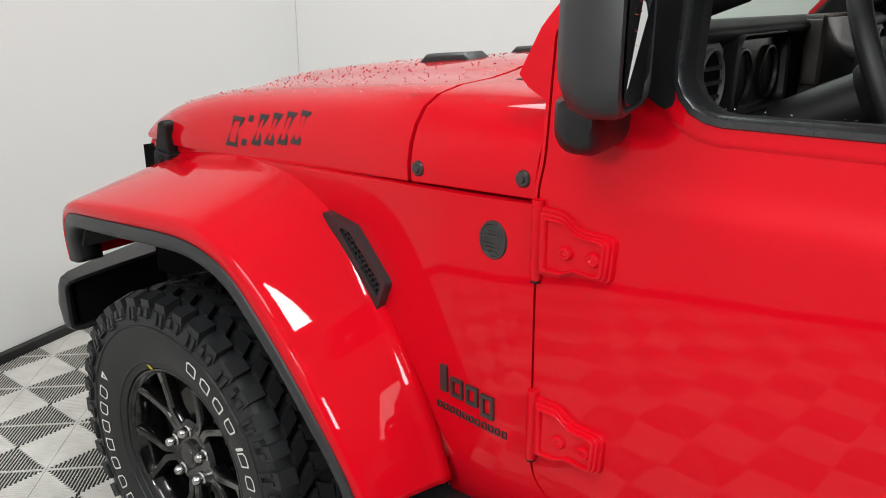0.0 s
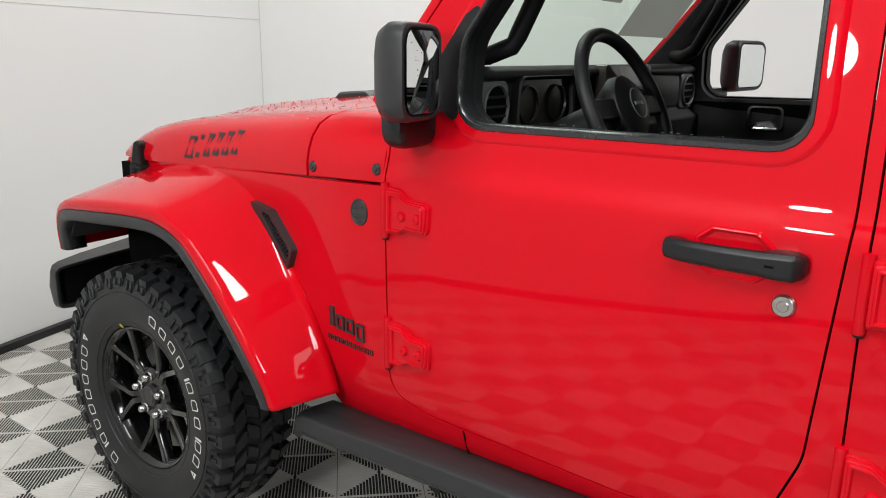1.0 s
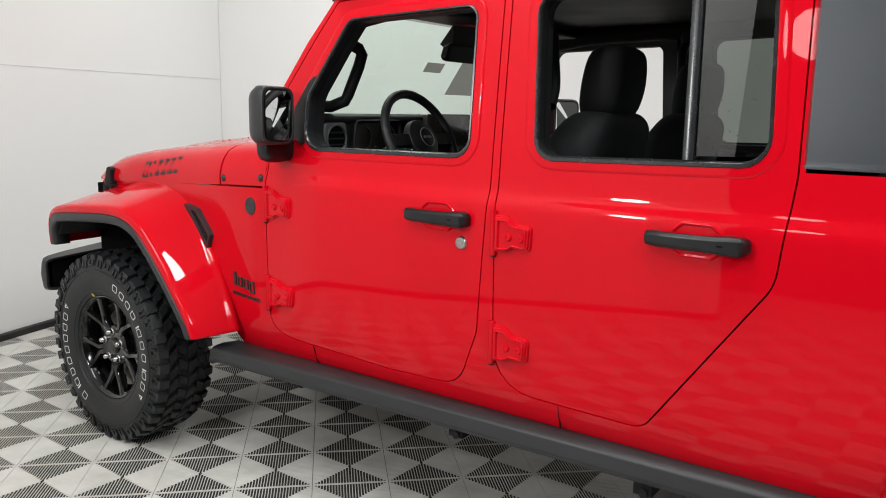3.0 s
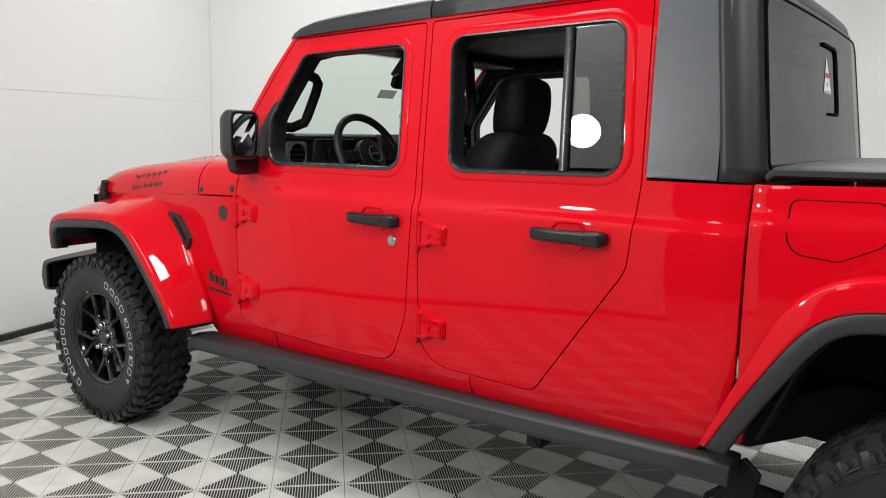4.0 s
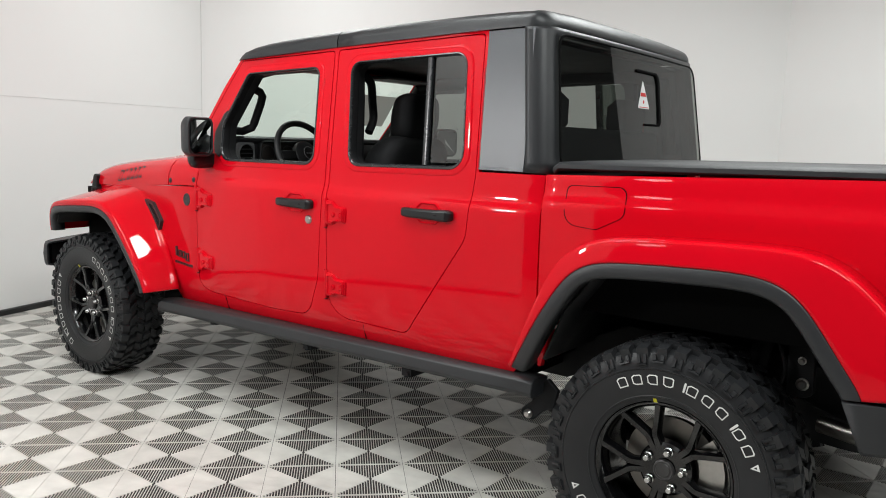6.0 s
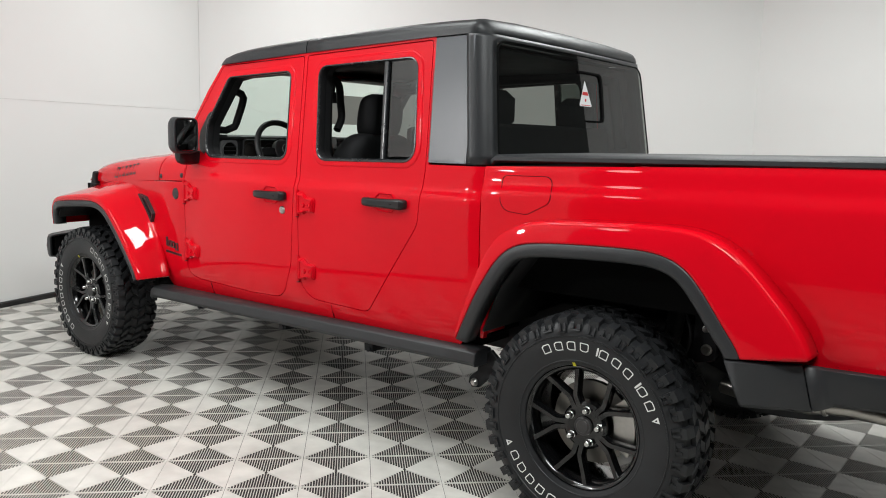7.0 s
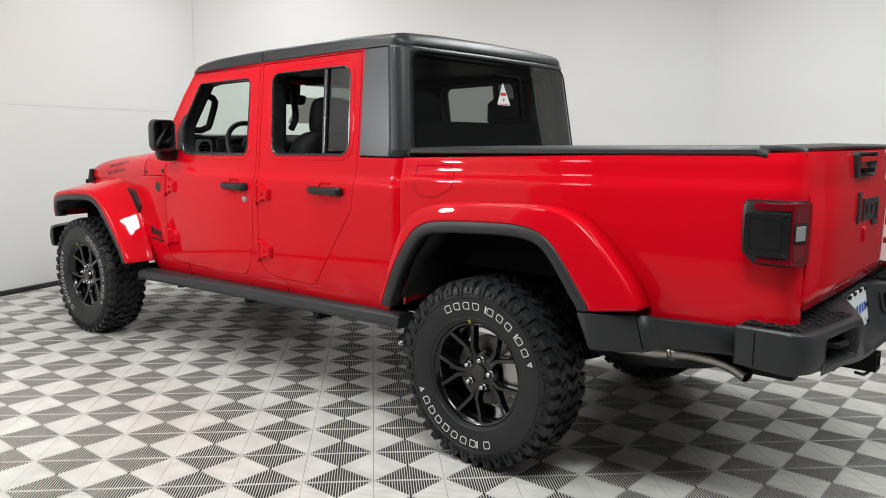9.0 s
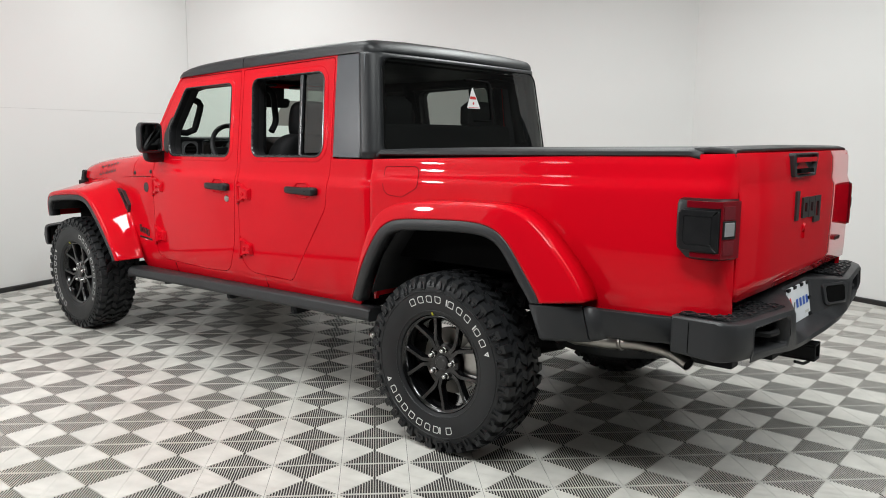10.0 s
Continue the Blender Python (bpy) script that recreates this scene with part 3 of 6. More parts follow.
def roof_row(x):
    zb, zt = spline(ROOF_LOW, x), spline(ROOF_TOP, x)
    w = spline([(1.17, 0.70), (1.24, 0.727), (2.66, 0.734), (2.84, 0.7275), (2.96, 0.7275)], x)
    # rounded rear corners, in plan and over the edge
    d, e = max(0.0, x - 2.8425), max(0.0, x - 2.8625)
    w -= 0.08 - math.sqrt(max(0.0, 0.08 ** 2 - d * d))
    zt -= 0.058 - math.sqrt(max(0.0, 0.06 ** 2 - e * e)) if e else 0.0
    h = max(0.002, zt - zb)
    lip = 0.02 * max(0.0, 1 - d / 0.01)
    half = [(w - lip, zb), (w, zb + 0.002), (w + 0.002, zb + 0.35 * h), (w - 0.007, zb + 0.70 * h), (w - 0.028, zb + 0.91 * h), (w - 0.075, zt), (w - 0.3, zt + 0.010 * (1 - e / 0.061)), (0, zt + 0.014 * (1 - e / 0.061))]
    def back(y):
        return x + 0.014 * d / 0.08 * (1 - min(1.0, y / 0.65) ** 2)
    return [(back(y), -y, z) for y, z in half] + [(back(y), y, z) for y, z in reversed(half[:-1])]


bm = bmesh.new()
loft(bm, [roof_row(x) for x in (1.17, 1.18, 1.20, 1.24, 1.30, 1.4, 1.5, 1.7, 1.882)])
P("front_roof_panel", bm, TOP, "matte black front roof panel", solid=0.03, bevel=0.004)
bm = bmesh.new()
loft(bm, [roof_row(x) for x in (1.888, 2.0, 2.3, 2.6, 2.75, 2.82, 2.842, 2.854, 2.868, 2.882, 2.894, 2.904, 2.912, 2.918, 2.9215, 2.9225)])
P("rear_roof", bm, TOP, "matte black hardtop roof", solid=0.03)

# hardtop rear with its corner posts
def top_row(z, x0=2.890, inset=0.0):
    xr = 2.992 - 0.118 * (z - 1.33) - inset
    y = side_y(2.8, z) + 0.004 - inset * 0.9
    half = [(min(x0, xr - 0.095), y), (xr - 0.080, y - 0.001), (xr - 0.048, y - 0.007), (xr - 0.024, y - 0.021), (xr - 0.008, y - 0.044), (xr, y - 0.08), (xr + 0.008, 0.35), (xr + 0.012, 0)]
    return [(x, -yy, z) for x, yy in half] + [(x, yy, z) for x, yy in reversed(half[:-1])]


bm = bmesh.new()
REAR_Z = (1.328, 1.366, 1.45, 1.55, 1.65, 1.75, 1.826, 1.842, 1.856)
vs = [[bm.verts.new(p) for p in top_row(z)] for z in REAR_Z]
for k, (a, b) in enumerate(zip(vs, vs[1:])):
    for i in range(len(a) - 1):
        if 5 <= i <= 8 and 1 <= k <= 5:
            continue  # the opening of the rear window
        bm.faces.new((a[i], a[i + 1], b[i + 1], b[i]))
bmesh.ops.recalc_face_normals(bm, faces=bm.faces)
P("hardtop_rear", bm, TOP, "matte black hardtop rear with rounded corner posts", solid=0.03)
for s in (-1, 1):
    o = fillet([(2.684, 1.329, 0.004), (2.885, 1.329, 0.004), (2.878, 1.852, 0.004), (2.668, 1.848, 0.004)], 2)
    P("hardtop_side", side_panel([o], s), TOPSIDE, "satin black hardtop side panel with wall sheen in its colour", solid=0.02, bevel=0.003)


# bed
def bed_y(x, z):
    y = spline([(0.5, 0.77), (0.75, 0.790), (0.95, 0.803), (1.1, 0.806), (1.18, 0.8058), (1.210, 0.8050), (1.224, 0.8030), (1.236, 0.7996), (1.248, 0.7955), (1.260, 0.7919), (1.274, 0.7890), (1.290, 0.7870), (1.312, 0.7846), (1.328, 0.7808), (1.348, 0.7740), (1.39, 0.759)], z - 0.035 * max(0, min(1, (x - 3) / 1.8)))
    if x > 4.69:
        d = min(0.0849, x - 4.69)
        y -= 0.085 - math.sqrt(0.085 ** 2 - d * d)
    if x < 3.03:
        y -= (3.03 - x) ** 2 * 3
    return y


BED = fillet([(2.981, 1.325, 0.004), (2.981, 0.62), (2.995, 0.62), (3.06, 0.84), (3.21, 1.05, 0.1), (3.80, 1.07, 0.1), (3.95, 0.97), (4.12, 0.74), (4.60, 0.757), (4.772, 0.80), (4.772, 1.388, 0.02)], 4)


def bed_side(s):
    b = P("bed_side", side_panel([BED], s, cuts_x=(2.995, 3.01, 3.03, 3.3, 3.8, 4.3, 4.69, 4.705, 4.72, 4.735, 4.748, 4.757, 4.764, 4.769), fun=bed_y), RED, "gloss red bed side", solid=0.02, bevel=0.004)
    if s < 0:
        o = fillet([(3.078, 1.292, 0.02), (3.296, 1.296, 0.03), (3.300, 1.20, 0.035), (3.20, 1.150, 0.04), (3.078, 1.160, 0.05)])
        P("fuel_door", side_panel([o], s, -0.0015, fun=bed_y), RED, "flush red fuel filler door", parent=b, solid=0.006, bevel=0.002)
        rim = [Vector(p) for p in o]
        c = sum(rim, Vector((0, 0))) / len(rim)
        bm = bmesh.new()
        loft(bm, [[(c.x + (p.x - c.x) * g, s * (bed_y(p.x, p.y) + 0.0008), c.y + (p.y - c.y) * g) for p in rim] for g in (1.0, 1.035)], close_rows=True)
        face_out(bm, s)
        P("fuel_door_gap", bm, GAP, parent=b)
    bm = bmesh.new()
    loft(bm, [[(2.984, s * (bed_y(2.984, z) - 0.012), z), (2.985, s * 0.60, z)] for z in (0.63, 0.8, 1.0, 1.1, 1.2, 1.27, 1.30, 1.32)])
    P("bed_front_wall", bm, RED, "red painted front of the bed", solid=0.004)
    # wheel housing
    bm = bmesh.new()
    loft(bm, [[(x, s * y, z) for x, z in ((3.055, 0.68), (3.13, 0.87), (3.26, 1.04), (3.80, 1.05), (3.95, 0.95), (4.14, 0.65))] for y in (0.868, 0.36)])
    # upright sheet added behind the wheel to shut out light and keep it dark
    bm.faces.new([bm.verts.new((x, s * 0.362, z)) for x, z in ((2.99, 0.62), (3.02, 0.90), (3.24, 1.06), (3.82, 1.06), (3.98, 0.95), (4.18, 0.64))])
    P("wheel_housing", bm, TRIM, "black wheel housing with an added sheet shutting out light", solid=0.01)


for s in (-1, 1):
    bed_side(s)

# tailgate
bm = bmesh.new()
rows = []
for z, x in ((0.85, 4.785), (0.90, 4.788), (1.10, 4.790), (1.235, 4.788), (1.262, 4.778), (1.285, 4.779), (1.36, 4.776), (1.388, 4.768), (1.394, 4.74)):
    half = [(0.738, -0.03), (0.735, -0.012), (0.722, -0.002), (0.35, 0.003), (0, 0.004)]
    rows.append([(x + dx, -y, z) for y, dx in half] + [(x + dx, y * 1.025, z) for y, dx in reversed(half[:-1])])
loft(bm, rows)
tailgate = P("tailgate", bm, RED, "gloss red tailgate", solid=0.03)
bm = bmesh.new()
box(bm, 3.02, 4.73, -0.74, 0.74, 0.85, 1.0)
P("bed_floor", bm, GAP)
# added black box that stops light leaking through between cab and bed
bm = bmesh.new()
box(bm, 2.9715, 2.9825, -0.70, 0.66, 0.62, 1.31)
P("gap_blocker", bm, GAP, "dark blocker added in the gap between cab and bed", smooth=False)

# tonneau cover
bm = bmesh.new()
rows = []
for x in (3.01, 3.03, 3.2, 3.6, 4.0, 4.4, 4.60, 4.64):
    zt = 1.372 + 0.030 * (x - 3) / 1.65
    if x in (3.01, 4.64):
        zt -= 0.012
    half = [(0.768, zt - 0.032), (0.782, zt - 0.022), (0.782, zt - 0.008), (0.768, zt), (0.55, zt + 0.004), (0, zt + 0.008)]
    rows.append([(x, -y, z) for y, z in half] + [(x, y, z) for y, z in reversed(half[:-1])])
loft(bm, rows)
P("tonneau_cover", bm, VINYL, "black vinyl tonneau cover", solid=0.02)
bm = bmesh.new()
rows = []
for x, zt in ((4.60, 1.408), (4.66, 1.412), (4.73, 1.410), (4.755, 1.402), (4.758, 1.392)):
    rows.append([(x, -0.745, zt - 0.02), (x, -0.735, zt - 0.003), (x, -0.70, zt), (x, 0, zt + 0.004), (x, 0.70, zt), (x, 0.735, zt - 0.003), (x, 0.745, zt - 0.02)])
loft(bm, rows)
P("tonneau_rear_bar", bm, BLACK, "black rail across the tailgate end", solid=0.02)


# flares: stations (x, z of the lip, outward turn in degrees, y of the lip, breadth of the face, y at its far edge, y at the body)
def flare(s, stations, name, label, shape, lip=1.0):
    trim_rows, red_rows = [], []
    n = len(stations)
    cols = [[(i, st[k]) for i, st in enumerate(stations)] for k in range(7)]
    for i in range((n - 1) * 5 + 1):
        x, z, a, y, broad, ye, yb = (spline(c, i / 5) for c in cols)
        nx, nz = math.cos(radians(a)), math.sin(radians(a))
        def at(r, yy):
            return (x + nx * r, s * yy, z + nz * r)
        trim_rows.append([at(0.0, y - 0.07), at(-0.002, y - 0.012), at(0.004, y - 0.002), at(0.012, y), at(0.044 * lip, y + 0.002), at(0.050 * lip, y - 0.003), at(0.05 * lip, y - 0.02)])
        row = [at(0.047 * lip, y - 0.014), at(0.0495 * lip, y - 0.004), at(0.053 * lip, y - 0.0005)]
        for u, w in shape:
            row.append(at(0.055 * lip + (broad + 0.055 * (1 - lip)) * u, y + (ye - y) * w))
        row += [at(0.055 + broad * 1.0, ye), at(0.055 + broad + 0.006, ye + (yb - ye) * 0.25), at(0.055 + broad + 0.009, yb)]
        red_rows.append(row)
    def eased(rows):
        """The run of the sections smoothed, so that reflections run clean."""
        rows = [[Vector(p) for p in r] for r in rows]
        for _ in range(7):
            rows = [rows[0]] + [[(a + 2 * b + c) / 4 for a, b, c in zip(*rows[k - 1:k + 2])] for k in range(1, len(rows) - 1)] + [rows[-1]]
        return rows
    red_rows, trim_rows = eased(red_rows), eased(trim_rows)
    bm = bmesh.new()
    loft(bm, red_rows)
    f = P(name, bm, RED, label, solid=0.012, angle=75)
    bm = bmesh.new()
    loft(bm, trim_rows)
    P("flare_trim", bm, BLACK, "black grained plastic lip", parent=f, solid=0.008, angle=60)
    return f


FRONT_FLARE = [(-0.430, 0.805, 180, 0.862, 0.008, 0.62, 0.60), (-0.428, 0.865, 172, 0.868, 0.020, 0.62, 0.60), (-0.398, 0.905, 132, 0.882, 0.047, 0.62, 0.60), (-0.335, 0.927, 104, 0.905, 0.071, 0.625, 0.605), (-0.25, 0.938, 95, 0.918, 0.080, 0.635, 0.615), (-0.1, 0.952, 92, 0.93, 0.089, 0.66, 0.635), (0.10, 0.966, 86, 0.932, 0.091, 0.685, 0.655), (0.20, 0.962, 74, 0.932, 0.092, 0.705, 0.675),
               (0.285, 0.935, 58, 0.932, 0.090, 0.728, 0.695), (0.35, 0.880, 42, 0.932, 0.088, 0.748, 0.712), (0.44, 0.790, 33, 0.932, 0.080, 0.762, 0.728), (0.525, 0.685, 28, 0.93, 0.066, 0.772, 0.742), (0.575, 0.610, 20, 0.925, 0.056, 0.778, 0.75), (0.592, 0.565, 10, 0.922, 0.058, 0.78, 0.752)]
REAR_FLARE = [(2.985, 0.620, 168, 0.885, 0.012, 0.880, 0.80), (3.048, 0.73, 158, 0.910, 0.02, 0.902, 0.80), (3.115, 0.84, 154, 0.93, 0.035, 0.916, 0.80), (3.19, 0.955, 146, 0.932, 0.055, 0.916, 0.80), (3.25, 0.998, 125, 0.932, 0.065, 0.916, 0.80), (3.33, 1.014, 98, 0.932, 0.068, 0.916, 0.80), (3.55, 1.026, 91, 0.932, 0.068, 0.916, 0.80), (3.74, 1.030, 84, 0.932, 0.070, 0.916, 0.80),
              (3.83, 1.006, 62, 0.932, 0.105, 0.916, 0.80), (3.89, 0.950, 45, 0.932, 0.14, 0.916, 0.80), (3.97, 0.835, 35, 0.932, 0.165, 0.916, 0.80), (4.005, 0.790, 20, 0.93, 0.178, 0.916, 0.80), (4.018, 0.768, 8, 0.93, 0.185, 0.916, 0.80)]
FRONT_SHAPE = ((0.10, 0.0), (0.22, 0.006), (0.28, 0.025), (0.33, 0.07), (0.39, 0.15), (0.52, 0.33), (0.68, 0.55), (0.84, 0.78), (0.94, 0.92))
REAR_SHAPE = ((0.045, 0.004), (0.09, 0.040), (0.16, 0.095), (0.35, 0.25), (0.6, 0.48), (0.8, 0.70), (0.93, 0.87))
for s in (-1, 1):
    flare(s, FRONT_FLARE, "front_flare", "gloss red wheel-arch flare", FRONT_SHAPE, 0.74)
    flare(s, REAR_FLARE, "rear_flare", "gloss red wheel-arch flare", REAR_SHAPE)
    # side step under the doors
    bm = bmesh.new()
    loft(bm, [[(x, s * y, z + dz + 0.0205 * (x - 2.98)) for y, z in ((0.72, 0.502), (0.69, 0.566), (0.765, 0.575), (0.798, 0.573), (0.813, 0.562), (0.820, 0.520), (0.808, 0.503))] for x, dz in ((0.60, -0.015), (0.63, 0.0), (2.96, 0.0), (2.985, -0.004))], close_rows=True, caps=True)
    P("rock_rail", bm, BLACK, "black grained side rail", bevel=0.006)
    # lower cladding behind the rear wheel
    bm = bmesh.new()
    loft(bm, [[(x + lean * (z1 - z), s * y, z) for y, z in ((y1 - 0.012, z1 + 0.003), (y1, z1 - 0.004), (y1 - 0.002, z0 + 0.012), (y1 - 0.016, z0), (y1 - 0.2, z0 + 0.02))] for x, y1, z1, z0, lean in ((4.020, 0.932, 0.764, 0.622, 0.42), (4.06, 0.934, 0.767, 0.624, 0.22), (4.13, 0.922, 0.772, 0.628, 0.1), (4.240, 0.890, 0.781, 0.640, 0.25))])
    P("rear_cladding", bm, BLACK, "black grained lower cladding", solid=0.01)
    bm = bmesh.new()
    loft(bm, [[(x + lean * (z1 - z), s * y, z) for y, z in ((y1 - 0.012, z1 + 0.003), (y1, z1 - 0.004), (y1 - 0.002, z0 + 0.012), (y1 - 0.016, z0), (y1 - 0.2, z0 + 0.02))] for x, y1, z1, z0, lean in ((4.245, 0.884, 0.779, 0.641, 0.25), (4.275, 0.850, 0.772, 0.647, 0.25), (4.300, 0.832, 0.768, 0.652, 0.2), (4.60, 0.824, 0.779, 0.676, 0.0))])
    P("rear_cladding", bm, BLACK, "black grained lower cladding", solid=0.01)


# ---- wheels ----
def tyre_mesh():
    bm = bmesh.new()
    prof = [(0.222, 0.095), (0.226, 0.112), (0.240, 0.118), (0.2415, 0.1205), (0.2445, 0.1212), (0.246, 0.1203), (0.275, 0.127), (0.31, 0.1305), (0.330, 0.1300), (0.3315, 0.1325), (0.3345, 0.1325), (0.336, 0.1297), (0.345, 0.129), (0.366, 0.124), (0.380, 0.116), (0.389, 0.098), (0.391, 0.06), (0.392, 0.0)]
    prof = [(r, -h) for r, h in prof] + [(r, h) for r, h in reversed(prof[:-1])]
    lathe(bm, prof, 80)
    return bm


def add_blocks(bm):
    """Tread blocks in five rows with stepped shoulders."""
    n = 40
    for y0, y1, sk, ph in ((-0.126, -0.088, 0.0, 0.0), (-0.083, -0.047, 0.24, 0.5), (-0.042, -0.003, -0.20, 0.15), (0.003, 0.042, 0.20, 0.65), (0.047, 0.083, -0.24, 0.3), (0.088, 0.126, 0.0, 0.0)):
        for k in range(n):
            a0 = 2 * math.pi * (k + ph) / n
            w = 2 * math.pi / n * (0.66 if k % 2 else 0.58)
            rt = 0.407
            ring = []
            for a, y, r in ((a0, y0, 0.386), (a0 + w, y0, 0.386), (a0 + w, y1, 0.386), (a0, y1, 0.386), (a0 + 0.006, y0, rt), (a0 + w - 0.006, y0, rt), (a0 + w - 0.006, y1, rt), (a0 + 0.006, y1, rt)):
                aa = a + sk * (y - y0) / 0.05 * 0.35
                rr = r - (0.010 if abs(y) > 0.12 and r > 0.39 else 0)
                if abs(y) > 0.12 and r < 0.39:
                    rr = 0.362
                ring.append(bm.verts.new((rr * math.cos(aa), y, rr * math.sin(aa))))
            for f in ((4, 5, 6, 7), (0, 1, 5, 4), (1, 2, 6, 5), (2, 3, 7, 6), (3, 0, 4, 7)):
                bm.faces.new([ring[i] for i in f])
    # side biters below the shoulder
    for s in (-1, 1):
        for k in range(n):
            a0 = 2 * math.pi * (k + 0.1) / n
            w = 2 * math.pi / n * (0.55 if k % 2 else 0.7)
            r0 = 0.343 if k % 2 else 0.353
            # a raised horseshoe: two legs and a foot
            for ra, rb, aa, ab in ((r0, r0 + 0.006, a0, a0 + w), (r0 + 0.006, 0.378, a0, a0 + w * 0.36), (r0 + 0.006, 0.378, a0 + w * 0.64, a0 + w)):
                ya, yb = 0.1352 - 0.9 * max(0, ra - 0.352) ** 1.0 * 0.25, 0.1352 - 0.25 * max(0, rb - 0.352)
                ring = [bm.verts.new((r * math.cos(a), s * y, r * math.sin(a))) for r, y, a in ((ra, 0.126, aa), (ra, 0.126, ab), (rb, 0.116, ab), (rb, 0.116, aa), (ra + 0.001, ya, aa + 0.004), (ra + 0.001, ya, ab - 0.004), (rb - 0.001, yb, ab - 0.004), (rb - 0.001, yb, aa + 0.004))]
                for f in ((4, 5, 6, 7), (0, 1, 5, 4), (1, 2, 6, 5), (2, 3, 7, 6), (3, 0, 4, 7)):
                    bm.faces.new([ring[i] for i in f])
    bmesh.ops.recalc_face_normals(bm, faces=bm.faces)


def spoke(bm, pts, w):
    """A bevelled bar along (r, a, y, width) stations on the wheel's face, outward is -y."""
    rows = []
    for (x, z, y, ww), (tx, tz) in zip(pts, w):
        nx, nz = -tz, tx
        rows.append([(x + nx * k * ww, y + dy, z + nz * k * ww) for k, dy in ((-1.15, 0.030), (-1.0, 0.007), (-0.66, 0.0), (0.66, 0.0), (1.0, 0.007), (1.15, 0.030))])
    loft(bm, rows, close_rows=True, caps=True)


def rim_mesh():
    bm = bmesh.new()
    # barrel and lip, outward is -y
    lathe(bm, [(0.222, -0.098), (0.226, -0.106), (0.221, -0.110), (0.214, -0.107), (0.205, -0.094), (0.198, -0.05), (0.190, 0.06), (0.205, 0.095)], 72)
    lathe(bm, [(0.0, -0.078), (0.036, -0.080), (0.076, -0.083), (0.086, -0.074), (0.088, -0.04)], 40)
    return bm


def spoke_mesh(k, phase):
    bm = bmesh.new()
    a = 2 * math.pi * (k + phase) / 5
    def pt(r, da):
        return Vector((r * math.cos(a + da), r * math.sin(a + da)))
    for sg in (-1, 1):
        ps = [(pt(0.05, 0.16 * sg), -0.080, 0.0150), (pt(0.085, 0.125 * sg), -0.085, 0.0128), (pt(0.108, 0.108 * sg), -0.087, 0.0120), (pt(0.122, 0.135 * sg), -0.088, 0.0118), (pt(0.136, 0.180 * sg), -0.089, 0.0112), (pt(0.175, 0.262 * sg), -0.094, 0.0112), (pt(0.213, 0.310 * sg), -0.101, 0.0125)]
        dirs = []
        for i in range(len(ps)):
            t = (ps[min(i + 1, len(ps) - 1)][0] - ps[max(i - 1, 0)][0]).normalized()
            dirs.append((t.x, t.y))
        spoke(bm, [(p.x, p.y, y, w) for p, y, w in ps], dirs)
    return bm


def glyph(bm, r, a, w, h, y, th=0.0034, kind=0):
    """A plain outlined block with cut corners standing for one letter, bent round the tyre."""
    def ring(g):
        ww, hh = w - g, h - g
        cu, cv = 0.5 * ww, 0.35 * hh
        c = [(-hh + (cv if kind % 2 else 0), -ww), (-hh, -ww + (cu if kind % 2 else 0)), (-hh, ww - (cu if kind % 3 else 0)), (-hh + (cv if kind % 3 else 0), ww), (hh - (cv if kind != 1 else 0), ww), (hh, ww - (cu if kind != 1 else 0)), (hh, -ww + cu * 0.6), (hh - cv * 0.6, -ww)]
        return [bm.verts.new(((r + dr) * math.cos(a + da / r), y(r + dr), (r + dr) * math.sin(a + da / r))) for dr, da in c]
    o, i = ring(0), ring(th)
    for k in range(8):
        bm.faces.new((o[k], o[(k + 1) % 8], i[(k + 1) % 8], i[k]))


def side_at(r):
    return -spline([(0.245, 0.120), (0.275, 0.127), (0.31, 0.1305), (0.345, 0.129)], r) - 0.0016


def letter_meshes():
    """Plain outlined blocks and an end shield, one mesh each."""
    out = []
    def arc(start, widths):
        a = start
        for k, w in enumerate(widths):
            bm = bmesh.new()
            glyph(bm, 0.298, a, w * 0.98, 0.0160, side_at, 0.0036, kind=k * 2 % 5)
            face_out(bm, -1)
            out.append(bm)
            a -= (2 * w + 0.0172) / 0.300
        bm = bmesh.new()
        o = [(0.013, -0.011), (0.013, 0.011), (-0.014, 0.0)]
        vo = [bm.verts.new(((0.300 + dr) * math.cos(a + da / 0.3), side_at(0.3 + dr), (0.300 + dr) * math.sin(a + da / 0.3))) for dr, da in o]
        vi = [bm.verts.new(((0.300 + dr * 0.35 + 0.0015) * math.cos(a + da * 0.35 / 0.3), side_at(0.3 + dr * 0.35), (0.300 + dr * 0.35 + 0.0015) * math.sin(a + da * 0.35 / 0.3))) for dr, da in o]
        for k in range(3):
            bm.faces.new((vo[k], vo[(k + 1) % 3], vi[(k + 1) % 3], vi[k]))
        face_out(bm, -1)
        out.append(bm)
    N = 0.0170
    arc(radians(117), (N, N, N, N, 0.0035, N, N, N, 0.0035, N, N))
    arc(radians(286), (N, 0.0035, N, N, N, N, N, N, N))
    return out


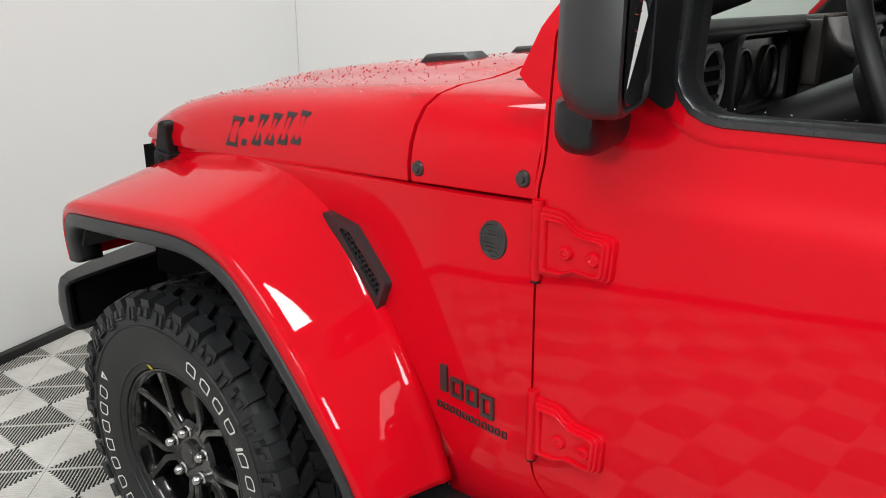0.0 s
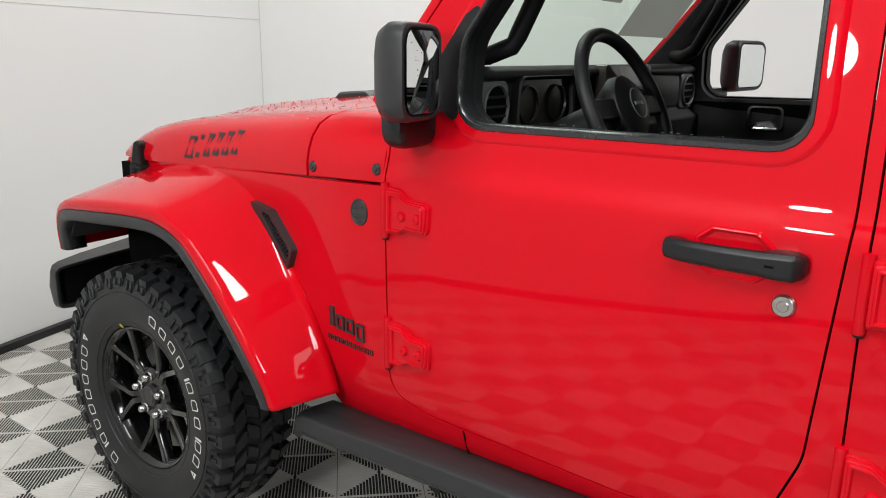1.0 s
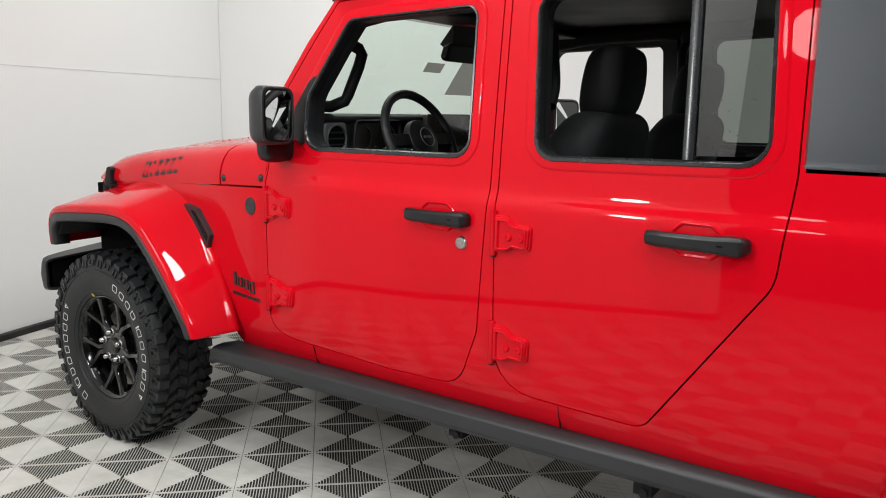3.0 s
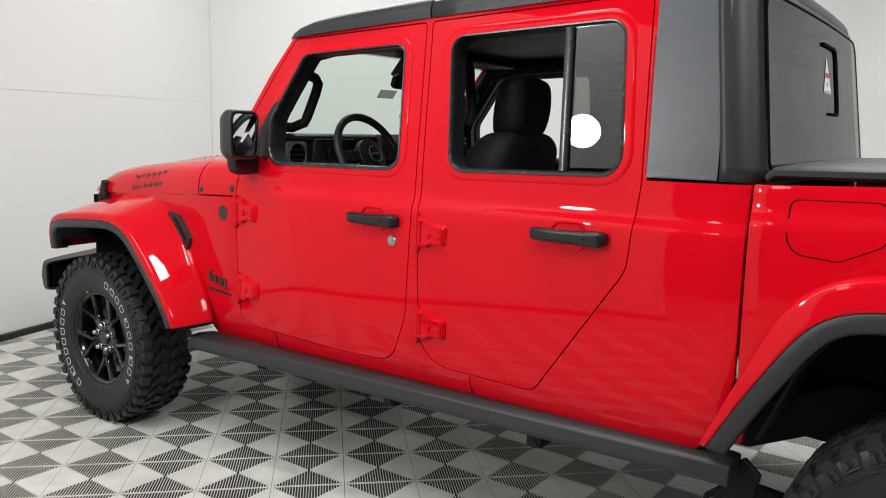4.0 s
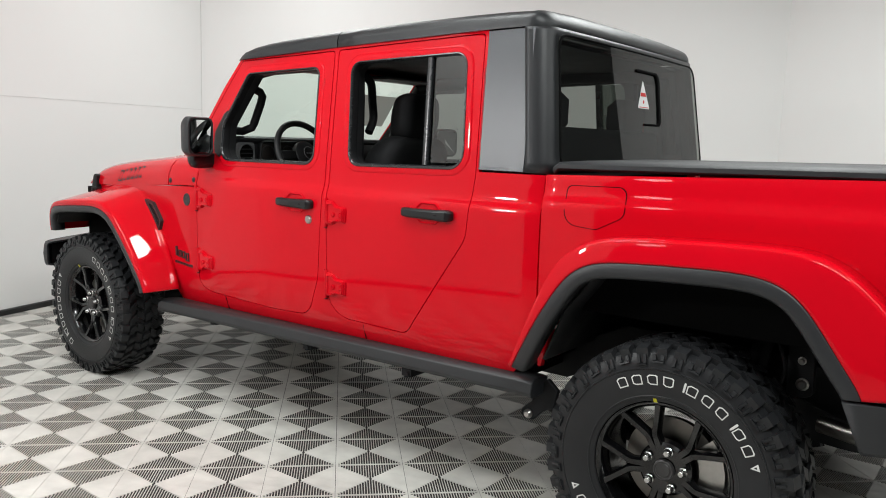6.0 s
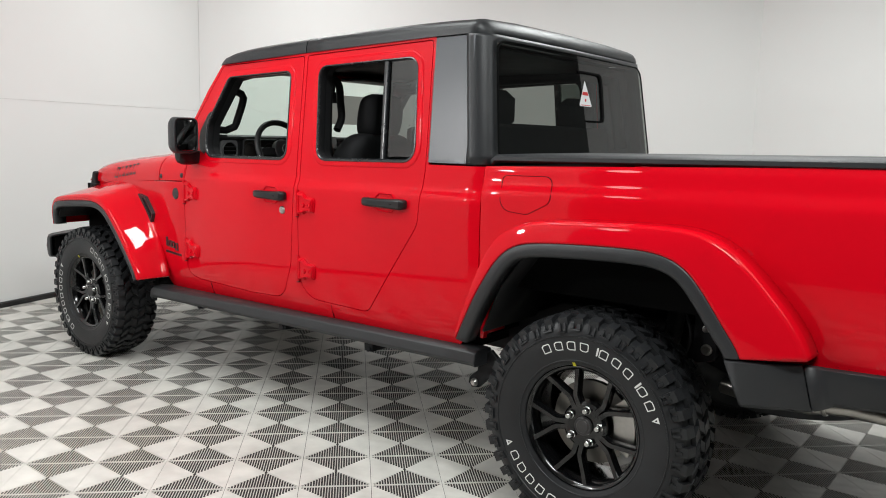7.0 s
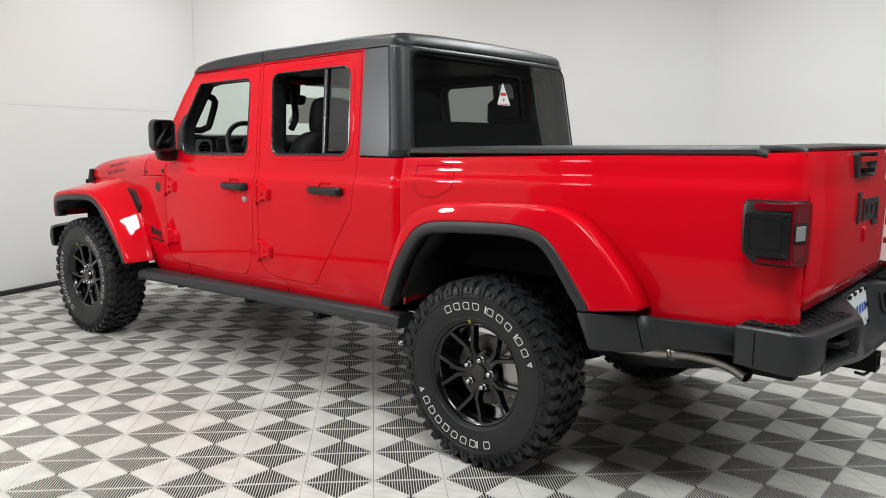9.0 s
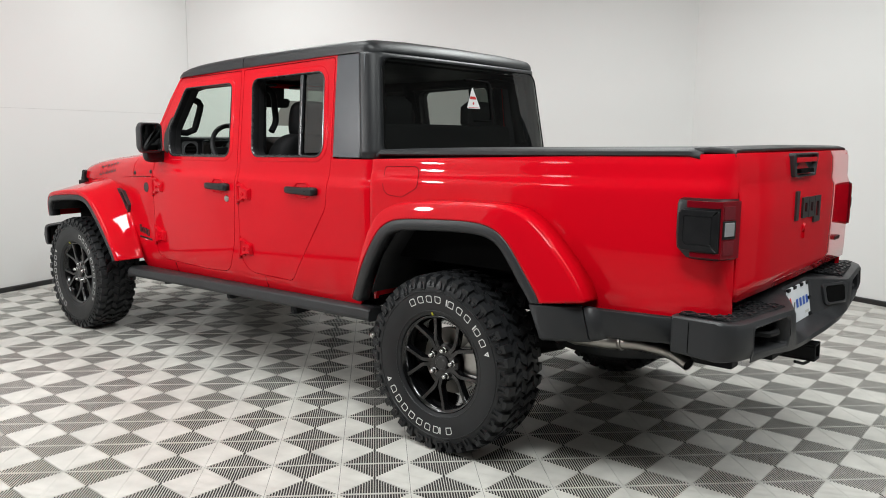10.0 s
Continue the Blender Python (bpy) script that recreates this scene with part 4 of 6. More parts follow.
def wheel(x, s, turn, front, phase=0.403):
    bm = rim_mesh()
    w = part("wheel", bm, WHEEL, None, "gloss black five-spoke alloy wheel", angle=35)
    w.parent = None
    def sub(name, bm, material, label="", **kw):
        return part(name, bm, material, w, label, **kw)
    bm = tyre_mesh()
    sub("tyre", bm, RUBBER, "black mud-terrain tyre", angle=30)
    bm = bmesh.new()
    add_blocks(bm)
    tagged(sub("tread", bm, RUBBER, "chunky black tread blocks", angle=30), kind="stuff")
    for k in range(5):
        sub("spoke", spoke_mesh(k, phase), WHEEL, angle=35)
    if s < 0:
        for g in letter_meshes():
            sub("sidewall_mark", g, LETTER, "white outlined raised mark", smooth=False)
    bm = bmesh.new()
    lathe(bm, [(0.0, -0.094), (0.022, -0.0935), (0.024, -0.091), (0.0295, -0.0925), (0.0325, -0.090), (0.034, -0.078)], 32)
    sub("centre_cap", bm, BADGE, "black centre cap")
    for k in range(5):
        a = 2 * math.pi * (k + phase) / 5
        bm = bmesh.new()
        lathe(bm, [(0.0, -0.107), (0.008, -0.106), (0.0120, -0.101), (0.0126, -0.088), (0.0155, -0.085), (0.0155, -0.072)], 12, "y", (0.0615 * math.cos(a + 0.63), 0, 0.0615 * math.sin(a + 0.63)))
        sub("lug_nut", bm, NUT, "bright metal lug nut")
    bm = bmesh.new()
    lathe(bm, [(0.065, -0.02), (0.152, -0.02), (0.152, 0.0), (0.065, 0.0)], 48, closed=True)
    lathe(bm, [(0.0, -0.05), (0.07, -0.045), (0.075, -0.02)], 32)
    sub("brake_disc", bm, DISC, "bare metal brake disc")
    bm = bmesh.new()
    for i in range(6):
        a0 = radians(-30 + 12 * i)
        a1 = radians(-30 + 12 * i + 12)
        v = [bm.verts.new((r * math.cos(a), y, r * math.sin(a))) for a in (a0, a1) for r, y in ((0.10, -0.045), (0.178, -0.045), (0.178, 0.01), (0.10, 0.01))]
        for f in ((0, 1, 5, 4), (1, 2, 6, 5), (0, 4, 7, 3)):
            bm.faces.new([v[j] for j in f])
    bmesh.ops.remove_doubles(bm, verts=bm.verts, dist=0.0005)
    bmesh.ops.recalc_face_normals(bm, faces=bm.faces)
    sub("brake_caliper", bm, STEEL, "grey brake caliper")
    bm = bmesh.new()
    c = radians(98 if not front else 160)
    v = [bm.verts.new((rr * math.cos(a), -0.1135 - (rr - 0.226) * 0.5, rr * math.sin(a))) for rr, a in ((0.222, c - 0.03), (0.222, c + 0.025), (0.236, c + 0.02), (0.236, c - 0.025))]
    bm.faces.new(v)
    face_out(bm, -1)
    sub("paint_mark", bm, YELLOW, "small yellow paint dab", smooth=False)
    m = pose(x, s * (0.778 if front else 0.802), 0.411) @ Matrix.Diagonal((1.02, 1.02, 1.02, 1))
    if s > 0:
        m = pose(x, 0.848, 0.411, 0, 0, 180) @ Matrix.Diagonal((1.02, 1.02, 1.02, 1))
    w.matrix_world = m @ pose(0, 0, 0, 0, turn, 0)
    w.parent = truck
    return w


wheel(0.0, -1, 50, True, 0.458)
wheel(3.527, -1, 0, False, 0.60)
wheel(0.0, 1, 15, True)
wheel(3.527, 1, 70, False)



# ---- outside details of the truck ----
def disc_at(bm, profile, m, steps=24):
    """A lathe about its own z, placed by m."""
    k = len(bm.verts)
    bm.verts.ensure_lookup_table()
    lathe(bm, profile, steps, "z")
    bm.verts.ensure_lookup_table()
    bmesh.ops.transform(bm, matrix=m, verts=bm.verts[k:])


for s in (-1, 1):
    # door mirror
    rows = []
    for x, ya, yb, za, zb, lean in ((1.060, 0.875, 0.960, 1.365, 1.455, 0.15), (1.065, 0.857, 0.983, 1.340, 1.482, 0.16), (1.076, 0.843, 1.000, 1.325, 1.500, 0.2), (1.098, 0.836, 1.013, 1.318, 1.510, 0.25), (1.122, 0.836, 1.015, 1.320, 1.510, 0.31), (1.133, 0.839, 1.012, 1.323, 1.507, 0.32), (1.136, 0.844, 1.007, 1.328, 1.502, 0.32), (1.134, 0.848, 1.003, 1.332, 1.498, 0.32), (1.129, 0.850, 1.001, 1.334, 1.496, 0.32)):
        rows.append([(x + lean * max(0.0, py - 0.872), s * py + (0.055 if s > 0 else 0.0), pz) for py, pz in fillet([(ya, za, 0.03), (yb, za + 0.004, 0.04), (yb, zb, 0.035), (ya, zb, 0.03)], 4)])
    bm = bmesh.new()
    loft(bm, rows, close_rows=True, caps=True)
    mir = P("door_mirror", bm, BLACK, "black grained mirror housing", tuck=0.06 if s < 0 else None, angle=50)
    bm = bmesh.new()
    o = fillet([(0.852, 1.336, 0.022), (0.998, 1.340, 0.03), (0.998, 1.495, 0.028), (0.852, 1.495, 0.022)], 4)
    f = bm.faces.new([bm.verts.new((1.1372 + max(0.0, py - 0.872) * 0.32, s * py + (0.055 if s > 0 else 0.0), pz)) for py, pz in o])
    P("mirror_glass", bm, MIRROR, "silvered mirror glass with droplets", parent=mir, tuck=0.06 if s < 0 else None, smooth=False)
    bm = bmesh.new()
    rows = [[(x, s * y, z) for x, z in fillet([(x0, z0, 0.028), (x1, z0, 0.028), (x1, 1.334, 0.008), (x0, 1.334, 0.008)], 4)] for y, x0, x1, z0 in ((0.772, 1.000, 1.078, 1.264), (0.84, 1.006, 1.086, 1.258), (0.885, 1.018, 1.094, 1.260), (0.912, 1.032, 1.098, 1.268), (0.926, 1.046, 1.094, 1.284))]
    loft(bm, rows, close_rows=True, caps=True)
    P("mirror_foot", bm, LAMPBLACK, "black rounded mirror foot", parent=mir, tuck=0.05 if s < 0 else None, angle=50)
    if s < 0:
        # hood latch
        bm = bmesh.new()
        loft(bm, [[(x + dx + 0.012, s * yy, z - 0.022) for x, z in ((-0.372, 1.066), (-0.318, 1.060), (-0.312, 1.100), (-0.318, 1.135), (-0.316, 1.170), (-0.330, 1.182), (-0.350, 1.176), (-0.362, 1.140), (-0.376, 1.100))] for yy, dx in ((0.615, 0.0), (0.650, 0.0))], close_rows=True, caps=True)
        latch = P("hood_latch", bm, LATCH, "black rubber hood latch", bevel=0.008, segments=3)
        bm = bmesh.new()
        loft(bm, [[(x + 0.012, s * yy, z - 0.022) for x, z in ((-0.365, 1.060), (-0.300, 1.054), (-0.296, 1.098), (-0.362, 1.104))] for yy in (0.610, 0.662)], close_rows=True, caps=True)
        P("latch_foot", bm, LATCH, parent=latch, bevel=0.006)
        bm = bmesh.new()
        disc_at(bm, [(0.0, 0.006), (0.010, 0.005), (0.012, 0.0)], Matrix.Translation((-0.320, s * 0.663, 1.060)) @ Matrix.Rotation(radians(90 * -s), 4, "X"), 14)
        P("latch_bolt", bm, TRIM, parent=latch)

    # flare vent with honeycomb
    o = fillet([(0.370, 1.056, 0.005), (0.474, 1.042, 0.02), (0.574, 0.948, 0.01), (0.540, 0.878, 0.008)], 3)
    hole = fillet([(0.424, 1.036, 0.006), (0.468, 1.029, 0.01), (0.560, 0.945, 0.008), (0.546, 0.914, 0.006)], 3)
    v = P("flare_vent", side_panel([o, hole], s, -0.020), BLACK, "black vent frame with honeycomb mesh", solid=0.02, bevel=0.003)
    bm = bmesh.new()
    hx = 0.0070
    window = [Vector(p) for p in ((0.424, 1.038), (0.468, 1.031), (0.562, 0.946), (0.547, 0.911))]
    for i in range(-16, 17):
        for j in range(-16, 17):
            cx, cz = 0.490 + hx * 1.5 * i, 0.970 + hx * 1.732 * (j + 0.5 * (i % 2))
            if any((b.x - a.x) * (cz - a.y) > (b.y - a.y) * (cx - a.x) for a, b in zip(window, window[1:] + window[:1])):
                continue
            yy = side_y(cx, cz) + 0.014
            outer = [bm.verts.new((cx + hx * 1.0 * math.cos(k * math.pi / 3), s * yy, cz + hx * 1.0 * math.sin(k * math.pi / 3))) for k in range(6)]
            inner = [bm.verts.new((cx + hx * 0.76 * math.cos(k * math.pi / 3), s * yy, cz + hx * 0.76 * math.sin(k * math.pi / 3))) for k in range(6)]
            deep = [bm.verts.new((p.co.x, s * (yy - 0.008), p.co.z)) for p in inner]
            for k in range(6):
                bm.faces.new((outer[k], outer[(k + 1) % 6], inner[(k + 1) % 6], inner[k]))
                bm.faces.new((inner[k], inner[(k + 1) % 6], deep[(k + 1) % 6], deep[k]))
    P("vent_mesh", bm, BLACK, "black honeycomb grille", parent=v, smooth=False)
    P("vent_backing", side_panel([o], s, -0.003), GAP, parent=v, solid=0.004)

    # cowl bolts
    for x, z in ((0.622, 1.172), (0.848, 1.187)):
        bm = bmesh.new()
        yy = spline(HOOD_SIDE, x)
        disc_at(bm, [(0.0, 0.008), (0.005, 0.008), (0.007, 0.004), (0.011, 0.004), (0.014, 0.001), (0.0145, -0.004)], Matrix.Translation((x, s * (yy + 0.001), z)) @ Matrix.Rotation(radians(90 * -s), 4, "X"), 16)
        P("cowl_bolt", bm, BADGE, "black bolt with a bright head")
    # round trail badge
    BX = 0.850
    bm = bmesh.new()
    yb = side_y(BX, 1.087)
    disc_at(bm, [(0.0, 0.004), (0.026, 0.004), (0.0275, 0.0055), (0.031, 0.0055), (0.0325, 0.003), (0.033, -0.006)], Matrix.Translation((BX, s * (yb - 0.0015), 1.087)) @ Matrix.Rotation(radians(6.6 * s), 4, "Z") @ Matrix.Rotation(radians(90 * -s), 4, "X"), 36)
    bd = P("round_badge", bm, BADGE, "round dark badge with raised lines")
    bm = bmesh.new()
    for z, w in ((1.101, 0.014), (1.094, 0.020), (1.080, 0.021), (1.073, 0.017), (1.066, 0.010)):
        box(bm, BX - w, BX + w, s * (yb + 0.002) - 0.003, s * (yb + 0.002) + 0.003, z - 0.0016, z + 0.0016)
    P("badge_relief", bm, BADGE, "raised lines", parent=bd, smooth=False)


# plain block shapes where the maker's marks are
def blocks(name, rows, place, material, parent, label, depth=0.004):
    """rows: (x, z, width, height, slant) plain blocks laid on a face by place(x, z, off)."""
    bm = bmesh.new()
    for x, z, w, h, sl, hollow in rows:
        o = [(x - w + sl * -h, z - h), (x + w + sl * -h, z - h), (x + w + sl * h, z + h), (x - w + sl * h, z + h)]
        top = [bm.verts.new(place(px, pz, depth)) for px, pz in o]
        low = [bm.verts.new(place(px, pz, -0.002)) for px, pz in o]
        if hollow:
            t = hollow
            oi = [(x - w + t + sl * -(h - t), z - h + t), (x + w - t + sl * -(h - t), z - h + t), (x + w - t + sl * (h - t), z + h - t), (x - w + t + sl * (h - t), z + h - t)]
            ti = [bm.verts.new(place(px, pz, depth)) for px, pz in oi]
            li = [bm.verts.new(place(px, pz, -0.002)) for px, pz in oi]
            for k in range(4):
                n = (k + 1) % 4
                bm.faces.new((top[k], top[n], ti[n], ti[k]))
                bm.faces.new((ti[k], ti[n], li[n], li[k]))
        else:
            bm.faces.new(top)
        for k in range(4):
            n = (k + 1) % 4
            bm.faces.new((top[k], top[n], low[n], low[k]))
    bmesh.ops.recalc_face_normals(bm, faces=bm.faces)
    return P(name, bm, material, label, parent=parent, smooth=False)


def hood_side_y(x, z):
    """Half width of the hood at that place of its flank."""
    row = hood_row(x)
    n = len(row) // 2
    pts = [(z_, -y_) for _, y_, z_ in row[:n]]
    return spline(pts, z)


for s in (-1, 1):
    # six stencil blocks on the hood flank
    rows = []
    for k in range(6):
        x = -0.005 + 0.050 * k
        rows.append((x, 1.164 + 0.0070 * k, (0.024, 0.010, 0.018, 0.018, 0.018, 0.018)[k], 0.034, 0.22, (0.0095, 0, 0.011, 0.011, 0.010, 0.010)[k]))
    blocks("hood_decal", rows, lambda x, z, off, s=s: (x, s * (hood_side_y(x, z) + 0.0015 + off * 0.1), z), DECAL, hood, "matte black stencil marks")
    rows = [(0.722, 0.800, 0.009, 0.026, 0, 0), (0.757, 0.790, 0.016, 0.019, 0, 0.007), (0.798, 0.788, 0.016, 0.019, 0, 0.007), (0.839, 0.780, 0.016, 0.022, 0, 0.007)]
    blocks("side_badge", rows, lambda x, z, off, s=s: (x, s * (side_y(x, z) + off), z), BADGE, None, "raised black block badge", 0.006)
    rows = [(0.705 + 0.0175 * k, 0.7405 - 0.0004 * k, 0.0065, 0.0065, 0, 0.0025) for k in range(11)]
    tagged(blocks("small_badge", rows, lambda x, z, off, s=s: (x, s * (side_y(x, z) + off), z), BADGE, None, "small black block badge", 0.003), kind="stuff")

# hood vents and wiper cowl
for s in (-1, 1):
    bm = bmesh.new()
    loft(bm, [[(x, s * y, z) for y, z in ((y0, z0), (y0, z1 - 0.006), (y0 + 0.012, z1), (y0 + 0.075, z1), (y0 + 0.09, z1 - 0.006), (y0 + 0.09, z0))] for x, y0, z0, z1 in ((0.20, 0.155, 1.285, 1.302), (0.225, 0.155, 1.288, 1.326), (0.345, 0.155, 1.298, 1.335), (0.37, 0.155, 1.300, 1.318))], close_rows=True, caps=True)
    P("hood_vent", bm, BLACK, "raised black hood vent", parent=hood, bevel=0.005)
bm = bmesh.new()
loft(bm, [[(x, y, z) for x, z in ((0.66, 1.312), (0.72, 1.320), (0.88, 1.322), (0.88, 1.29), (0.66, 1.29))] for y in (-0.50, -0.48, 0.48, 0.50)], close_rows=True, caps=True)
P("cowl_grille", bm, BLACK, "black wiper cowl", bevel=0.006)
bm = bmesh.new()
tube(bm, [(0.80, -0.45, 1.326), (0.84, -0.30, 1.334), (0.90, -0.05, 1.342)], 0.008)
tube(bm, [(0.93, -0.50, 1.332), (0.91, 0.0, 1.340)], 0.006)
P("wiper", bm, TRIM, "black wiper arm")

# front bumper (a shell, hollow behind) and grille
bm = bmesh.new()
rows = []
for y, x0, x1, zt, zb in ((0.842, -0.605, -0.575, 0.690, 0.590), (0.840, -0.618, -0.572, 0.706, 0.572), (0.828, -0.632, -0.570, 0.717, 0.561), (0.80, -0.648, -0.570, 0.722, 0.557), (0.70, -0.680, -0.575, 0.728, 0.556), (0.45, -0.725, -0.58, 0.742, 0.558), (0.0, -0.745, -0.58, 0.745, 0.558)):
    rows.append((y, [(x1, zt - 0.004), (x0 + 0.014, zt), (x0 + 0.003, zt - 0.012), (x0 - 0.012, (zt + zb) / 2), (x0 + 0.003, zb + 0.012), (x0 + 0.014, zb), (x1, zb + 0.004)]))
rows = [[(x, -y, z) for x, z in r] for y, r in rows] + [[(x, y, z) for x, z in r] for y, r in reversed(rows[:-1])]
vs = loft(bm, rows)
for r in (vs[0], vs[-1]):
    bm.faces.new(r)
bmesh.ops.recalc_face_normals(bm, faces=bm.faces)
fb = P("front_bumper", bm, BLACK, "black grained front bumper, hollow behind", solid=0.012, bevel=0.003)
# black filler slab painted in for the shade inside the hollow bumper
bm = bmesh.new()
box(bm, -0.61, -0.59, -0.80, 0.80, 0.575, 0.715)
P("bumper_hollow_shade", bm, GAP, "black filler standing in for the bumper's shaded hollow", parent=fb, smooth=False)
bm = bmesh.new()
box(bm, -0.60, -0.45, -0.52, 0.52, 0.60, 0.70)
P("bumper_beam", bm, TRIM, "black cross beam", parent=fb, bevel=0.008)
bm = bmesh.new()
loft(bm, [[(-0.55, -y, 0.72), (-0.57, -y, 0.90), (-0.56, -y, 1.08), (-0.45, -y, 1.10), (-0.45, -y, 0.72)] for y in (-0.55, 0.55)], close_rows=True, caps=True)
P("grille", bm, RED, "red grille panel", bevel=0.02)
for s in (-1, 1):
    bm = bmesh.new()
    loft(bm, [[(x, s * y, z) for y, z in ((0.60, 0.875), (0.60, 0.945), (0.78, 0.94), (0.848, 0.928), (0.848, 0.875))] for x in (-0.494, -0.44)], close_rows=True, caps=True)
    P("turn_lamp", bm, AMBER, "amber front turn lamp", bevel=0.008)
    # inner arch liner
    bm = bmesh.new()
    loft(bm, [[(x, s * y, z) for x, z in ((-0.40, 0.86), (-0.36, 0.93), (0.10, 0.965), (0.25, 0.94), (0.42, 0.79), (0.53, 0.655), (0.565, 0.60))] for y in (0.86, 0.55)])
    P("arch_liner", bm, TRIM, "black arch liner", solid=0.008)

# rear glass with sliding pane
def glass_x(y, z):
    t = (z - 1.33) * 0.118
    return 2.992 - t + 0.012 * (1 - min(1, abs(y) / 0.6) ** 2) + 0.006


def rear_sheet(outlines, off=0.0, cuts=(-0.62, -0.5, -0.35, -0.2, 0, 0.2, 0.35, 0.5)):
    bm = sheet(outlines, cuts, (1.5, 1.65))
    for v in bm.verts:
        y, z = v.co.x, v.co.z
        v.co = (glass_x(y, z) + off, y, z)
    bm.normal_update()
    for f in bm.faces:
        if f.normal.x < 0:
            f.normal_flip()
    return bm


gl = P("rear_glass", rear_sheet([fillet([(-0.706, 1.362, 0.03), (0.722, 1.362, 0.03), (0.668, 1.830, 0.06), (-0.664, 1.830, 0.06)], 6)], 0.006), TINTR, "dark tinted rear glass")
gl.visible_shadow = False
bm = rear_sheet([fillet([(-0.030, 1.762, 0.003), (0.216, 1.762, 0.04), (0.216, 1.526, 0.03), (0.030, 1.526, 0.003), (0.030, 1.534), (0.192, 1.534, 0.02), (0.192, 1.750, 0.03), (-0.030, 1.750)], 4)], 0.012)
P("slider_frame", bm, GAP, "black frame of the sliding pane", parent=gl, solid=0.008)
ring = [fillet([(-0.711, 1.357, 0.032), (0.727, 1.357, 0.032), (0.673, 1.835, 0.064), (-0.669, 1.835, 0.064)], 6), fillet([(-0.705, 1.363, 0.03), (0.721, 1.363, 0.03), (0.667, 1.829, 0.06), (-0.663, 1.829, 0.06)], 6)]
P("rear_glass_seal", rear_sheet(ring, 0.0075), GAP, "black rubber seal", parent=gl, solid=0.006)
bm = bmesh.new()
f = bm.faces.new([bm.verts.new((glass_x(0.03, z) + 0.0075, y, z)) for y, z in fillet([(-0.030, 1.598, 0.006), (0.096, 1.598, 0.006), (0.036, 1.722, 0.005)], 3)])
wl = P("warning_sticker", bm, PAPER, "white triangular warning sticker", parent=gl, smooth=False)
bm = bmesh.new()
for z0, z1, w in ((1.650, 1.666, 0.030), (1.602, 1.605, 0.055)):
    bm.faces.new([bm.verts.new((glass_x(0.033, z) + 0.0085, 0.033 + y, z)) for y, z in ((-w, z0), (w, z0), (w * 0.8, z1), (-w * 0.8, z1))])
disc = [bm.verts.new((glass_x(0.033, 1.626) + 0.0085, 0.033 + 0.008 * math.cos(k), 1.627 + 0.008 * math.sin(k))) for k in np.linspace(0, 2 * math.pi, 10, endpoint=False)]
bm.faces.new(disc)
P("sticker_print", bm, STICKRED, "red bar and dot", parent=wl, smooth=False)

# rear quarter glass and divider in each rear door
for s in (-1, 1):
    o = [(2.420, 1.345), (2.608, 1.349), (2.583, 1.766), (2.405, 1.760)]
    P("quarter_glass", side_panel([o], s, 0.010), TINT, "tinted fixed quarter glass")
    bm = bmesh.new()
    loft(bm, [[(x + dx, s * (side_y(x, z) + dy), z) for dx, dy in ((-0.013, -0.03), (-0.013, 0.001), (-0.008, 0.004), (0.008, 0.004), (0.013, 0.001), (0.013, -0.03))] for x, z in ((2.424, 1.335), (2.406, 1.762))], close_rows=True, caps=True)
    P("glass_divider", bm, SEAL, "grey glass divider bar")

# tail lamps
LAMP_PLAN = [(4.745, 0.735), (4.779, 0.742), (4.781, 0.756), (4.756, 0.843), (4.745, 0.853), (4.728, 0.856)]


LAMP_SET = {-1: 0.0, 1: 0.012}


def lamp_face(y0, y1, z0, z1, off, s, bm):
    """A thin slab on the slanted rear face of the lamp between two half widths."""
    def at(y, d):
        k = (y - 0.756) / 0.087
        return (4.781 - 0.025 * k + d * 0.96 + LAMP_SET[s], s * (y + d * 0.28))
    loft(bm, [[(*at(y, d), z) for y, d in ((y0, -0.004), (y0, off), (y1, off), (y1, -0.004))] for z in (z0, z1)], close_rows=True, caps=True)


